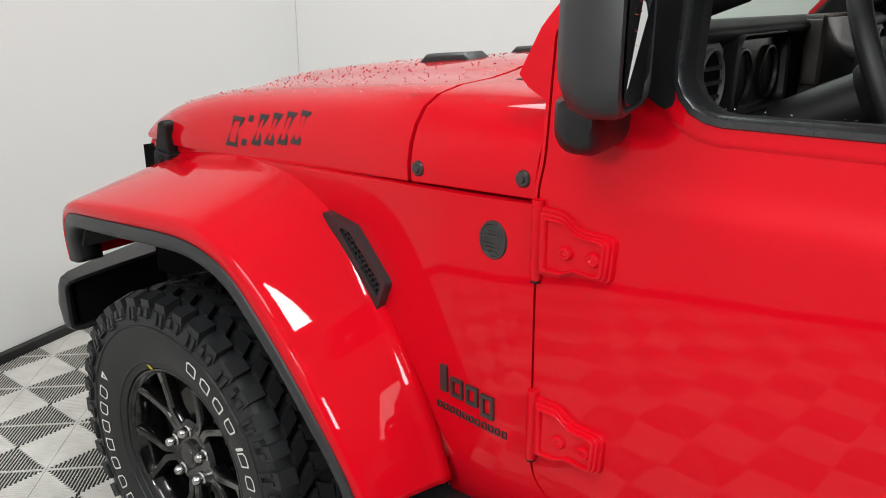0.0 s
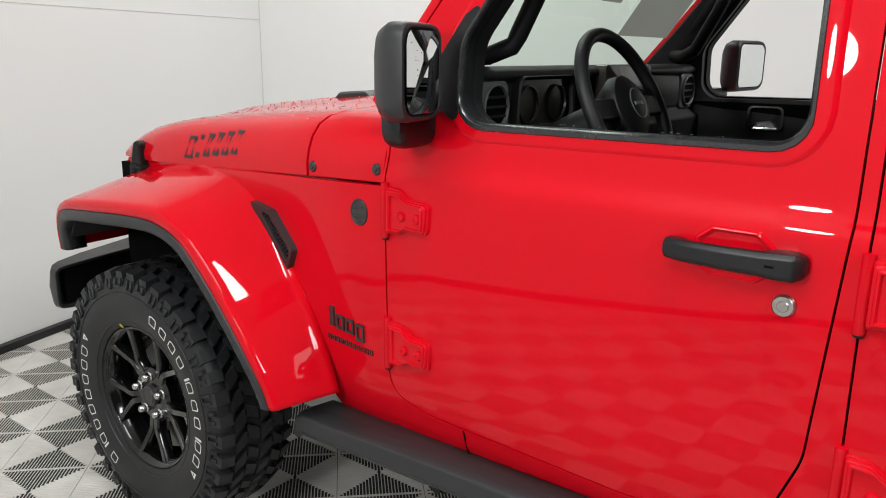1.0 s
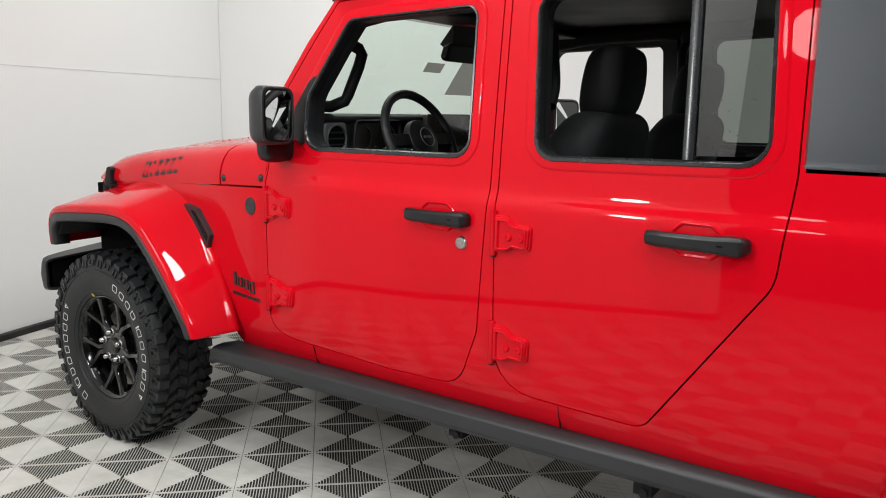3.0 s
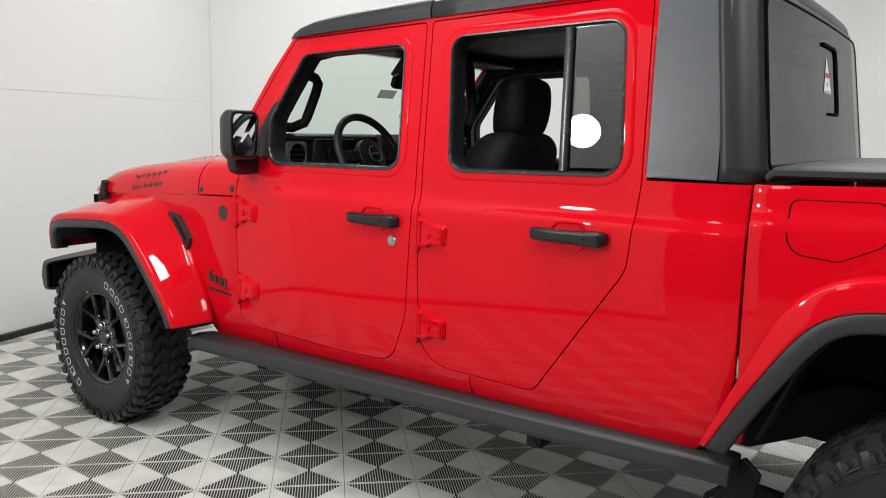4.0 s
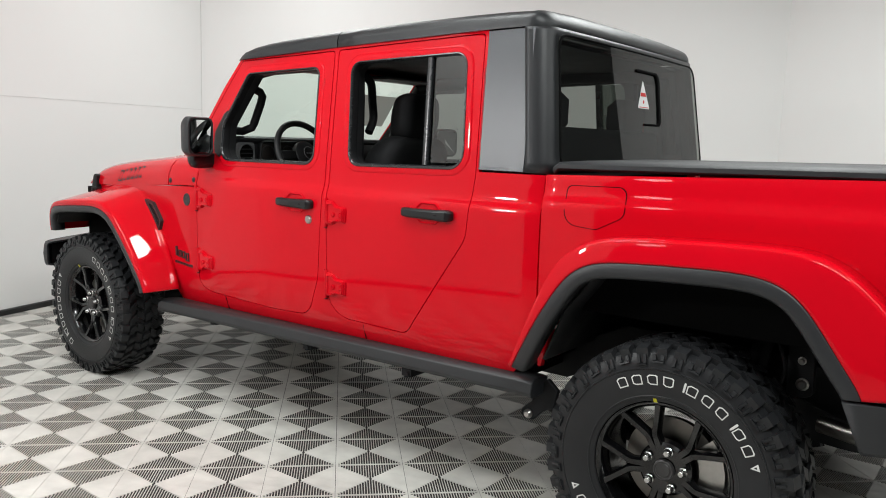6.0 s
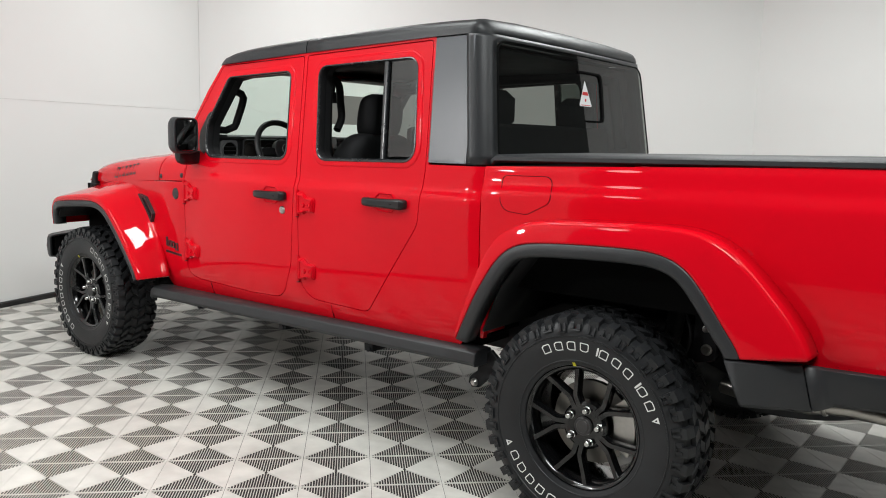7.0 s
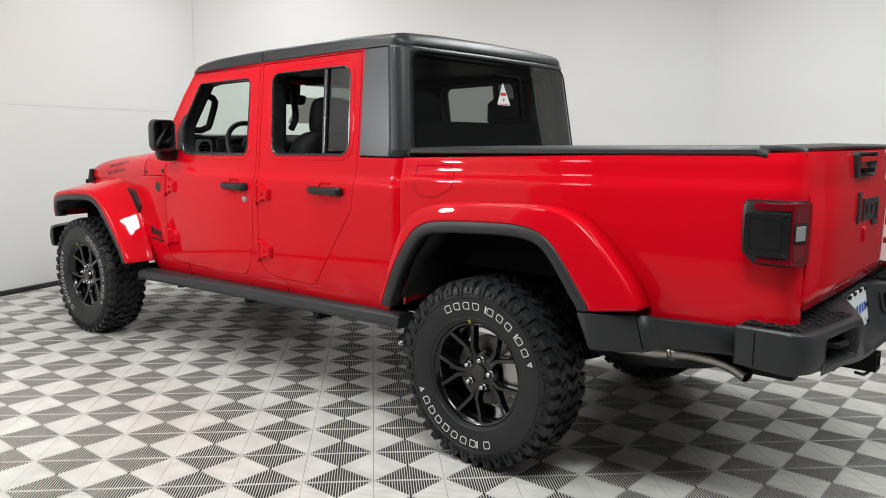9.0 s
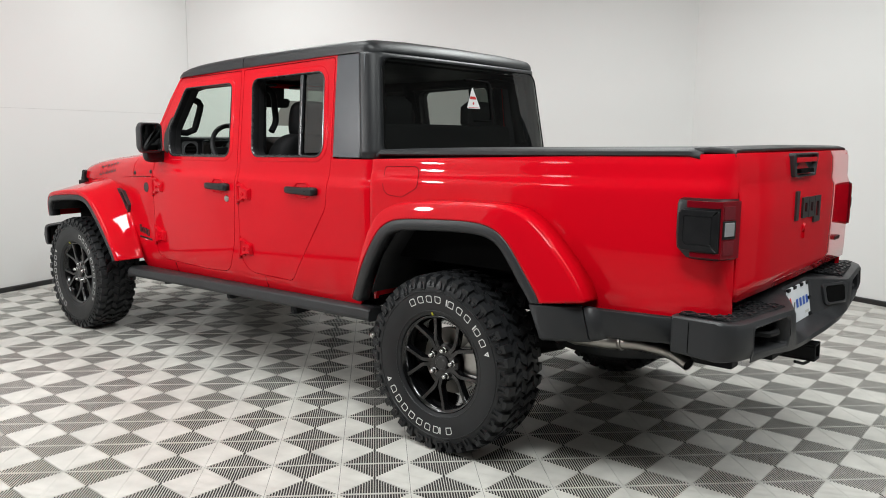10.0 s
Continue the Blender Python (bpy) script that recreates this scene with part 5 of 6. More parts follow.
for s in (-1, 1):
    bm = bmesh.new()
    rows = []
    for z, xf, g in ((1.010, 4.640, 0.012), (1.016, 4.628, 0.004), (1.050, 4.594, 0.0), (1.100, 4.590, 0.0), (1.205, 4.590, 0.0), (1.222, 4.594, 0.004), (1.228, 4.602, 0.012)):
        rows.append([(4.70, s * 0.735, z), *[(x - g * 0.5 + LAMP_SET[s], s * (y - g), z) for x, y in LAMP_PLAN], (xf + 0.022, s * (0.856 - g), z), (xf + 0.006, s * (0.850 - g), z), (xf, s * (0.838 - g), z), (xf, s * 0.78, z)])
    loft(bm, rows, close_rows=True, caps=True)
    tl = P("tail_lamp", bm, LAMPBLACK, "black-framed tail lamp with red lenses", angle=35)
    bm = bmesh.new()
    o = fillet([(4.618, 1.043, 0.014), (4.751, 1.043, 0.006), (4.751, 1.188, 0.006), (4.606, 1.188, 0.014), (4.606, 1.062, 0.014)], 4)
    cx, cz = 4.672, 1.117
    def ring(g, y):
        return [(cx + (x - cx) * g, s * (y - (0.010 if x > 4.745 and g > 0.9 else 0)), cz + (z - cz) * g) for x, z in o]
    loft(bm, [ring(1.0, 0.850), ring(1.0, 0.862), ring(0.975, 0.8645), ring(0.72, 0.8645), ring(0.71, 0.8625), ring(0.69, 0.8625), ring(0.68, 0.8645), ring(0.0, 0.8645)], close_rows=True)
    P("cover_panel", bm, LAMPBLACK, "square black cover panel", parent=tl, angle=25)
    for z0, z1, x0 in ((1.196, 1.221, 4.632), (1.019, 1.037, 4.650)):
        bm = bmesh.new()
        loft(bm, [[(x, s * y, z) for x, y in ((x0, 0.846), (x0, 0.8575), (4.740, 0.8575), (4.757, 0.848), (4.757, 0.835))] for z in (z0, z1)], close_rows=True, caps=True)
        P("marker_lens", bm, LENS_RED, "deep red marker lens", parent=tl, bevel=0.002)
    bm = bmesh.new()
    lamp_face(0.744, 0.848, 1.016, 1.222, 0.004, s, bm)
    P("rear_lens", bm, LENS_RED, "deep red rear lens", parent=tl, bevel=0.003)
    bm = bmesh.new()
    loft(bm, [[(x + LAMP_SET[s], s * y, z) for x, y in ((4.742, 0.7325), (4.7795, 0.7395), (4.7795, 0.746), (4.742, 0.739))] for z in (1.020, 1.218)], close_rows=True, caps=True)
    P("lens_side", bm, LENS_RED, "deep red lens wrapping inward", parent=tl, bevel=0.002)
    for z0, z1 in ((1.158, 1.205), (1.030, 1.082)):
        bm = bmesh.new()
        lamp_face(0.778, 0.838, z0, z1, 0.0065, s, bm)
        P("inner_lens", bm, LENS_PINK, "pale red inner lens", parent=tl, bevel=0.002)
    bm = bmesh.new()
    lamp_face(0.772, 0.842, 1.088, 1.153, 0.007, s, bm)
    P("lens_frame", bm, TRIM, "black frame of the clear lens", parent=tl, bevel=0.002)
    bm = bmesh.new()
    lamp_face(0.782, 0.834, 1.097, 1.147, 0.010, s, bm)
    P("reverse_lens", bm, LENS_CLEAR, "clear reversing lens", parent=tl, bevel=0.003)

# tailgate fittings
bm = bmesh.new()
o = fillet([(-0.152, 1.284, 0.012), (0.152, 1.284, 0.012), (0.185, 1.384, 0.012), (-0.185, 1.384, 0.012)], 3)
loft(bm, [[(x, y * g, 1.331 + (z - 1.331) * g) for y, z in o] for x, g in ((4.775, 1.0), (4.796, 1.0), (4.800, 0.97), (4.800, 0.86), (4.782, 0.80), (4.780, 0.0))], close_rows=True)
h = P("tailgate_handle", bm, BLACK, "black tailgate handle bezel", parent=tailgate)
bm = bmesh.new()
box(bm, 4.782, 4.803, -0.150, 0.150, 1.345, 1.366)
P("handle_strip", bm, RED, "red strip in the handle", parent=h, bevel=0.003)
bm = bmesh.new()
box(bm, 4.782, 4.806, -0.095, 0.095, 1.300, 1.318)
P("handle_grip", bm, GAP, parent=h, bevel=0.003)
rows = [(-0.090, 1.163, 0.019, 0.062, 0, 0), (0.030, 1.150, 0.042, 0.044, 0, 0.024), (0.122, 1.148, 0.042, 0.044, 0, 0.024), (0.212, 1.134, 0.042, 0.058, 0, 0.024)]
blocks("tailgate_badge", rows, lambda y, z, off: (4.792 + off, y, z), BADGE, tailgate, "raised black block badge", 0.010)
bm = bmesh.new()
disc_at(bm, [(0.0, 0.010), (0.014, 0.010), (0.020, 0.004), (0.022, -0.002)], Matrix.Translation((4.793, 0.044, 1.063)) @ Matrix.Rotation(radians(90), 4, "Y"))
box(bm, 4.788, 4.801, 0.037, 0.051, 1.015, 1.05)
P("tailgate_lock", bm, RED, "red lock cover", parent=tailgate)
rows = [(0.56 + 0.028 * k, 0.96, 0.009, 0.009, 0, 0.003) for k in range(3)]
blocks("trim_badge", rows, lambda y, z, off: (4.790 + off, y, z), BADGE, tailgate, "small dark badge", 0.003)

# rear bumper
def bumper_profile(y):
    """Section of the bumper: step block outside, sloping plate recess in the middle."""
    a = abs(y)
    xr = spline([(0.0, 4.925), (0.40, 4.912), (0.60, 4.885), (0.76, 4.862), (0.81, 4.850), (0.845, 4.828), (0.862, 4.80)], a)
    zb = spline([(0.0, 0.590), (0.2, 0.594), (0.43, 0.615), (0.72, 0.645), (0.87, 0.648)], a)
    zt = 0.796
    x0 = 4.598 if a > 0.80 else 4.70
    outer = [(x0, zb + 0.012), (x0, zt), (xr - 0.030, zt), (xr - 0.010, zt - 0.007), (xr - 0.001, zt - 0.023), (xr + 0.002, 0.70), (xr - 0.004, zb + 0.028), (xr - 0.018, zb + 0.008), (xr - 0.045, zb)]
    mid = [(4.70, 0.60), (4.70, 0.822), (4.780, 0.822), (4.786, 0.814), (4.806, 0.690), (4.826, 0.660), (xr - 0.006, 0.648), (xr, 0.632), (xr - 0.05, zb)]
    k = max(0.0, min(1.0, (a - 0.17) / 0.24))
    return [(p + (q - p) * k, u + (w - u) * k) for (p, u), (q, w) in zip(mid, outer)]


BUMPER_Y = [0.0, 0.1, 0.17, 0.20, 0.25, 0.30, 0.35, 0.40, 0.425, 0.46, 0.54, 0.62, 0.70, 0.76, 0.79, 0.81, 0.83, 0.845, 0.857, 0.864]
BUMPER_Y = [-y for y in reversed(BUMPER_Y[1:])] + BUMPER_Y
bm = bmesh.new()
vs = []
for y in BUMPER_Y:
    e = 0.007 if abs(y) > 0.863 else 0.0
    vs.append([bm.verts.new((x + (e if k < 2 else -e), y if y < 0.5 else y + 0.12 * (y - 0.5), z + (e if k in (0, 8) else -e if k < 4 else 0))) for k, (x, z) in enumerate(bumper_profile(y))])
for i, (p, q) in enumerate(zip(vs, vs[1:])):
    inner_y = (abs(BUMPER_Y[i]) + abs(BUMPER_Y[i + 1])) / 2
    for k in range(9):
        if k in (4, 5) and 0.46 < inner_y < 0.76:
            continue
        bm.faces.new((p[k], p[(k + 1) % 9], q[(k + 1) % 9], q[k]))
bm.faces.new(vs[0])
bm.faces.new(vs[-1])
bmesh.ops.recalc_face_normals(bm, faces=bm.faces)
bumper = P("rear_bumper", bm, BLACK, "black grained rear step bumper", angle=30)


def bumper_x(y, z):
    pr = bumper_profile(y)[4:7]
    return spline([(w, x) for x, w in reversed(pr)], z)


for s in (-1, 1):
    # step pad with raised diamond tread
    bm = bmesh.new()
    loft(bm, [[(4.615, s * y, 0.797), (4.615, s * y, 0.803), (x1, s * y, 0.803), (x1 + 0.006, s * y, 0.797)] for y, x1 in ((0.43, 4.868), (0.60, 4.842), (0.76, 4.818), (0.81, 4.805), (0.835, 4.78))], close_rows=True, caps=True)
    P("step_pad", bm, TRIM, "black step pad", parent=bumper, smooth=False)
    bm = bmesh.new()
    for i in range(15):
        for j in range(9):
            x, y = 4.632 + 0.0275 * j, 0.444 + 0.0275 * i
            if x < 4.864 - 0.15 * (y - 0.43):
                box(bm, -0.0155, 0.0155, -0.004, 0.004, 0, 0.0055, pose(x, s * y, 0.8025, 0, 0, 45 if (i + j) % 2 else -45))
    tagged(P("pad_tread", bm, BLACK, "raised diamond tread on the pad", parent=bumper, smooth=False), kind="stuff")
    # recess with the recovery hook
    lip = fillet([(0.475, 0.664, 0.016), (0.748, 0.678, 0.02), (0.748, 0.765, 0.02), (0.475, 0.770, 0.016)], 4)
    edge = [(0.457 if y < 0.6 else 0.762, 0.643 if z < 0.7 else 0.776) for y, z in lip]
    bm = bmesh.new()
    loft(bm, [[(bumper_x(y, z) + 0.0005 + d, s * y, z) for y, z in oo] for oo, d in ((edge, -0.002), ([(0.61 + (y - 0.61) * 1.05, 0.715 + (z - 0.715) * 1.12) for y, z in lip], 0.002), (lip, -0.004), (lip, -0.085))], close_rows=True)
    P("bumper_pocket", bm, BLACK, "deep recess in the bumper end", parent=bumper, angle=50)
    bm = bmesh.new()
    bm.faces.new([bm.verts.new((bumper_x(y, z) - 0.083, s * y, z)) for y, z in lip])
    P("pocket_back", bm, GAP, parent=bumper, smooth=False)
    bm = bmesh.new()
    tube(bm, [(4.81, s * 0.49, 0.722), (4.865, s * 0.51, 0.722), (4.882, s * 0.55, 0.722), (4.872, s * 0.61, 0.722), (4.80, s * 0.64, 0.722)], 0.012, 10)
    P("recovery_hook", bm, TRIM, "black recovery hook", parent=bumper)
    # seam of the end cap
    bm = bmesh.new()
    box(bm, 4.664, 4.667, s * 0.8647 - 0.0006, s * 0.8647 + 0.0006, 0.668, 0.782)
    P("end_seam", bm, GAP, parent=bumper, smooth=False)
# square socket recess in the slope beside the plate
bm = bmesh.new()


def slope_at(y, z, d):
    pr = bumper_profile(y)
    x = spline([(w, x) for x, w in reversed(pr[3:6])], z)
    return (x + d, y - d * 0.3, z)


o = fillet([(0.262, 0.700, 0.012), (0.368, 0.700, 0.012), (0.368, 0.775, 0.012), (0.262, 0.775, 0.012)], 4)
loft(bm, [[slope_at(0.315 + (y - 0.315) * g, 0.7375 + (z - 0.7375) * g, d) for y, z in o] for g, d in ((1.28, -0.002), (1.26, 0.010), (1.08, 0.012), (1.0, 0.009), (0.92, 0.006))], close_rows=True)
soc = P("trailer_socket", bm, BLACK, "square socket frame", parent=bumper, angle=40)
bm = bmesh.new()
bm.faces.new([bm.verts.new(slope_at(0.315 + (y - 0.315) * 0.98, 0.7375 + (z - 0.7375) * 0.98, 0.0085)) for y, z in o])
P("socket_bore", bm, GAP, parent=soc, smooth=False)


def plate_at(y, z, d):
    return (4.794 + (0.814 - z) * 0.16 + 0.004 + d, y - 0.005, z)


bm = bmesh.new()
o = fillet([(-0.152, 0.662, 0.01), (0.152, 0.662, 0.01), (0.152, 0.814, 0.01), (-0.152, 0.814, 0.01)], 3)
loft(bm, [[plate_at(y * g, 0.738 + (z - 0.738) * g, d) for y, z in o] for d, g in ((-0.004, 1.0), (0.002, 1.0), (0.002, 0.0))], close_rows=True)
plate = P("licence_plate", bm, PLATEWHITE, "white dealer plate with blue bars", parent=bumper)


def plate_bar(name, y0, y1, z0, z1, material, label, lean=0.0):
    bm = bmesh.new()
    bm.faces.new([bm.verts.new(plate_at(y, z, 0.0035)) for y, z in ((y0, z0), (y1, z0), (y1 - lean, z1), (y0 - lean, z1))])
    P(name, bm, material, label, parent=plate, smooth=False)


for y in (-0.048, 0.0, 0.048, 0.096):
    plate_bar("plate_bar", y, y + 0.030, 0.722, 0.758, BLUE, "blue bar")
plate_bar("plate_bar", 0.07, 0.13, 0.682, 0.693, STICKGREY, "small grey bar")
plate_bar("plate_tick", -0.105, -0.088, 0.700, 0.775, STICKRED, "red slanted mark", 0.03)
plate_bar("plate_tick", -0.105, -0.092, 0.700, 0.750, BADGE, "dark slanted mark", -0.03)
for y, z in ((-0.135, 0.808), (-0.05, 0.810), (0.05, 0.810), (0.135, 0.808), (-0.135, 0.670), (0.135, 0.670), (-0.147, 0.74), (0.147, 0.74)):
    bm = bmesh.new()
    box(bm, -0.006, 0.006, -0.017, 0.017, -0.007, 0.007, Matrix.Translation(plate_at(y, z, 0.002)))
    P("plate_clip", bm, TRIM, "black plate frame clip", parent=plate, bevel=0.002)
# hitch receiver
bm = bmesh.new()
for y0, y1, z0, z1 in ((-0.04, 0.04, 0.56, 0.571), (-0.04, 0.04, 0.495, 0.506), (-0.04, -0.029, 0.506, 0.56), (0.029, 0.04, 0.506, 0.56)):
    box(bm, 4.68, 4.90, y0, y1, z0, z1)
tube(bm, [(4.84, -0.12, 0.505), (4.86, -0.06, 0.485), (4.865, 0.0, 0.482), (4.86, 0.06, 0.485), (4.84, 0.12, 0.505)], 0.007, 8)
box(bm, 4.72, 4.80, -0.30, 0.30, 0.54, 0.60)
P("hitch_receiver", bm, TRIM, "black square hitch receiver", bevel=0.004)

# ---- under the truck ----
bm = bmesh.new()
tube(bm, [(3.90, -0.53, 0.56), (3.99, -0.55, 0.555), (4.03, -0.55, 0.556)], [0.028, 0.028, 0.036], 16)
tube(bm, [(4.03, -0.55, 0.556), (4.20, -0.55, 0.565), (4.24, -0.55, 0.568), (4.245, -0.55, 0.568), (4.255, -0.55, 0.569)], [0.036, 0.036, 0.030, 0.034, 0.034], 16)
tube(bm, [(4.255, -0.55, 0.569), (4.34, -0.56, 0.580), (4.44, -0.572, 0.580), (4.50, -0.587, 0.573), (4.54, -0.599, 0.561), (4.574, -0.610, 0.548)], 0.028, 16, caps=False)
P("exhaust_pipe", bm, PIPE, "bare steel exhaust tail pipe")
bm = bmesh.new()
tube(bm, [(4.572, -0.6095, 0.549), (4.548, -0.6015, 0.559)], 0.0255, 16)
P("exhaust_bore", bm, GAP)
bm = bmesh.new()
lathe(bm, [(0.0, 0.09), (0.20, 0.09), (0.30, 0.105), (0.375, 0.08), (0.39, 0.04), (0.39, -0.06), (0.375, -0.10), (0.30, -0.12), (0.22, -0.115), (0.0, -0.09)], 48, "z", (3.97, 0.05, 0.52))
P("spare_tyre", bm, RUBBER, "spare tyre slung under the bed")
for s in (-1, 1):
    bm = bmesh.new()
    loft(bm, [[(x, s * y, z + dz) for y, z in ((0.40, 0.50), (0.40, 0.64), (0.48, 0.64), (0.48, 0.50))] for x, dz in ((-0.55, 0.05), (0.5, 0.0), (2.95, 0.0), (3.2, 0.12), (3.8, 0.12), (4.1, 0.02), (4.7, 0.02))], close_rows=True, caps=True)
    P("frame_rail", bm, TRIM, "black chassis rail", bevel=0.008)
    for x in (0.12, 3.62):
        bm = bmesh.new()
        tube(bm, [(x, s * 0.50, 0.36), (x + 0.06, s * 0.50, 0.66)], 0.026, 12)
        tube(bm, [(x + 0.05, s * 0.50, 0.60), (x + 0.09, s * 0.50, 0.86)], 0.034, 12)
        P("shock_absorber", bm, TRIM, "dark shock absorber")
        bm = bmesh.new()
        pts = [(x - 0.16 + 0.055 * math.cos(a), s * 0.47 + 0.055 * math.sin(a), 0.46 + 0.30 * a / (2 * math.pi * 6)) for a in np.linspace(0, 2 * math.pi * 6, 90)]
        tube(bm, pts, 0.008, 6)
        P("coil_spring", bm, TRIM, "black coil spring")
    # damper mount behind the rear wheel with its bolts and brake hose
    bm = bmesh.new()
    loft(bm, [[(x, s * y, z) for x, z in fillet([(3.800, 0.635, 0.02), (3.885, 0.660, 0.02), (3.880, 0.800, 0.015), (3.845, 0.840, 0.015), (3.800, 0.820, 0.015)], 3)] for y in (0.555, 0.590)], close_rows=True, caps=True)
    dm = P("damper_mount", bm, TRIM, "black steel damper mount", bevel=0.004)
    for bx, bz, g in ((3.851, 0.696, 1.1), (3.844, 0.772, 0.7)):
        bm = bmesh.new()
        disc_at(bm, [(0.0, 0.016), (0.010 * g, 0.016), (0.013 * g, 0.011), (0.0135 * g, 0.005), (0.019 * g, 0.004), (0.019 * g, -0.002)], Matrix.Translation((bx, s * 0.591, bz)) @ Matrix.Rotation(radians(90 * -s), 4, "X"), 12)
        P("mount_bolt", bm, STEEL, "zinc bolt", parent=dm)
    bm = bmesh.new()
    tube(bm, smooth_path([(3.78, s * 0.56, 0.93), (3.77, s * 0.60, 0.84), (3.80, s * 0.62, 0.74), (3.76, s * 0.61, 0.62), (3.70, s * 0.60, 0.52)]), 0.006, 8)
    P("brake_hose", bm, TRIM, "black brake hose", parent=dm)
    # rail end bracket with a bright bolt
    bm = bmesh.new()
    loft(bm, [[(x, s * y, z) for x, z in ((2.945, 0.52), (2.935, 0.46), (2.895, 0.425), (2.890, 0.40), (2.91, 0.382), (2.945, 0.388), (2.985, 0.43), (3.03, 0.45), (3.045, 0.52), (3.0, 0.56))] for y in (0.70, 0.725)], close_rows=True, caps=True)
    br = P("rail_bracket", bm, TRIM, "black steel bracket", bevel=0.005)
    bm = bmesh.new()
    disc_at(bm, [(0.0, 0.016), (0.010, 0.016), (0.014, 0.010), (0.018, 0.006), (0.018, -0.002)], Matrix.Translation((2.925, s * 0.725, 0.408)) @ Matrix.Rotation(radians(90 * -s), 4, "X"), 12)
    P("bracket_bolt", bm, STEEL, "zinc bolt", parent=br)
    bm = bmesh.new()
    tube(bm, [(2.95, s * 0.60, 0.42), (3.40, s * 0.58, 0.37)], 0.03, 10)
    P("control_arm", bm, TRIM, "black control arm")
for x in (0.0, 3.527):
    bm = bmesh.new()
    tube(bm, [(x, -0.70, 0.40), (x, -0.25, 0.40), (x, 0.25, 0.40), (x, 0.70, 0.40)], 0.042, 14)
    lathe(bm, [(0.0, -0.13), (0.09, -0.11), (0.13, 0.0), (0.09, 0.11), (0.0, 0.13)], 20, "x", (x, 0.15 if x < 1 else 0.0, 0.40))
    P("axle", bm, TRIM, "black axle housing")
bm = bmesh.new()
tube(bm, [(1.7, 0.0, 0.52), (3.38, 0.0, 0.42)], 0.035, 12)
P("drive_shaft", bm, TRIM)
bm = bmesh.new()
box(bm, 0.95, 2.93, -0.70, 0.70, 0.56, 0.60)
box(bm, 1.3, 2.2, -0.35, 0.35, 0.44, 0.56)
box(bm, 2.3, 2.9, 0.1, 0.55, 0.40, 0.56)
P("under_tray", bm, TRIM, "black underbody")
for x in (1.05, 1.75, 2.35):
    bm = bmesh.new()
    box(bm, x, x + 0.05, -0.80, -0.66, 0.455, 0.505)
    disc_at(bm, [(0.0, 0.01), (0.012, 0.01), (0.012, 0.0)], Matrix.Translation((x + 0.03, -0.80, 0.465)) @ Matrix.Rotation(radians(90), 4, "X"), 8)
    P("rail_mount", bm, TRIM, "black rail mount")

# ---- inside the cab ----
bm = bmesh.new()
box(bm, 0.96, 2.90, -0.70, 0.70, 0.60, 0.64)
box(bm, 2.86, 2.91, -0.70, 0.70, 0.62, 1.36)
P("cab_floor", bm, DASH, "black cab floor and back")
bm = bmesh.new()
box(bm, 1.30, 2.86, -0.66, 0.66, 1.815, 1.825)
P("headliner", bm, TRIM, "black headliner")
bm = bmesh.new()
loft(bm, [[(x, y, z) for x, z in ((0.92, 1.02), (0.92, 1.31), (0.955, 1.40), (1.00, 1.424), (1.045, 1.424), (1.068, 1.412), (1.066, 1.396), (1.050, 1.388), (1.050, 1.275), (1.085, 1.245), (1.075, 1.10), (1.00, 1.02))] for y in (-0.70, -0.66, 0.66, 0.70)], close_rows=True, caps=True)
dash = P("dashboard", bm, DASH, "black dashboard", bevel=0.008, segments=3)


def dash_panel(name, outline, x0, x1, material, label, inset=0.004):
    bm = bmesh.new()
    c = [sum(p[k] for p in outline) / len(outline) for k in (0, 1)]
    o = fillet(outline, 4)
    shrink = [(y + (c[0] - y) * 0.06, z + (c[1] - z) * 0.06) for y, z in o]
    loft(bm, [[(x0, y, z) for y, z in o], [(x1 - inset, y, z) for y, z in o], [(x1, y, z) for y, z in shrink]], close_rows=True, caps=True)
    return P(name, bm, material, label, parent=dash, angle=40)


for y in (-0.574, 0.615):
    dash_panel("vent_panel", [(y - 0.062, 1.272, 0.02), (y + 0.062, 1.272, 0.02), (y + 0.058, 1.392, 0.02), (y - 0.058, 1.392, 0.02)], 1.045, 1.060, GREYTRIM, "grey rounded vent surround")
    m = Matrix.Translation((1.060, y, 1.334)) @ Matrix.Rotation(radians(90), 4, "Y")
    bm = bmesh.new()
    disc_at(bm, [(0.052, 0.0), (0.052, 0.007), (0.049, 0.009), (0.046, 0.006), (0.045, -0.002)], m, 32)
    P("air_vent", bm, GREYTRIM, "round air vent ring", parent=dash)
    bm = bmesh.new()
    disc_at(bm, [(0.046, 0.002), (0.0, 0.002)], m, 28)
    P("vent_throat", bm, GAP, parent=dash, smooth=False)
    for k in (-1, 0, 1):
        w = 0.040 if k else 0.045
        bm = bmesh.new()
        box(bm, 1.061, 1.066, y - w, y + w, 1.334 + 0.022 * k - 0.003, 1.334 + 0.022 * k + 0.003)
        P("vent_slat", bm, DASH, parent=dash, smooth=False)
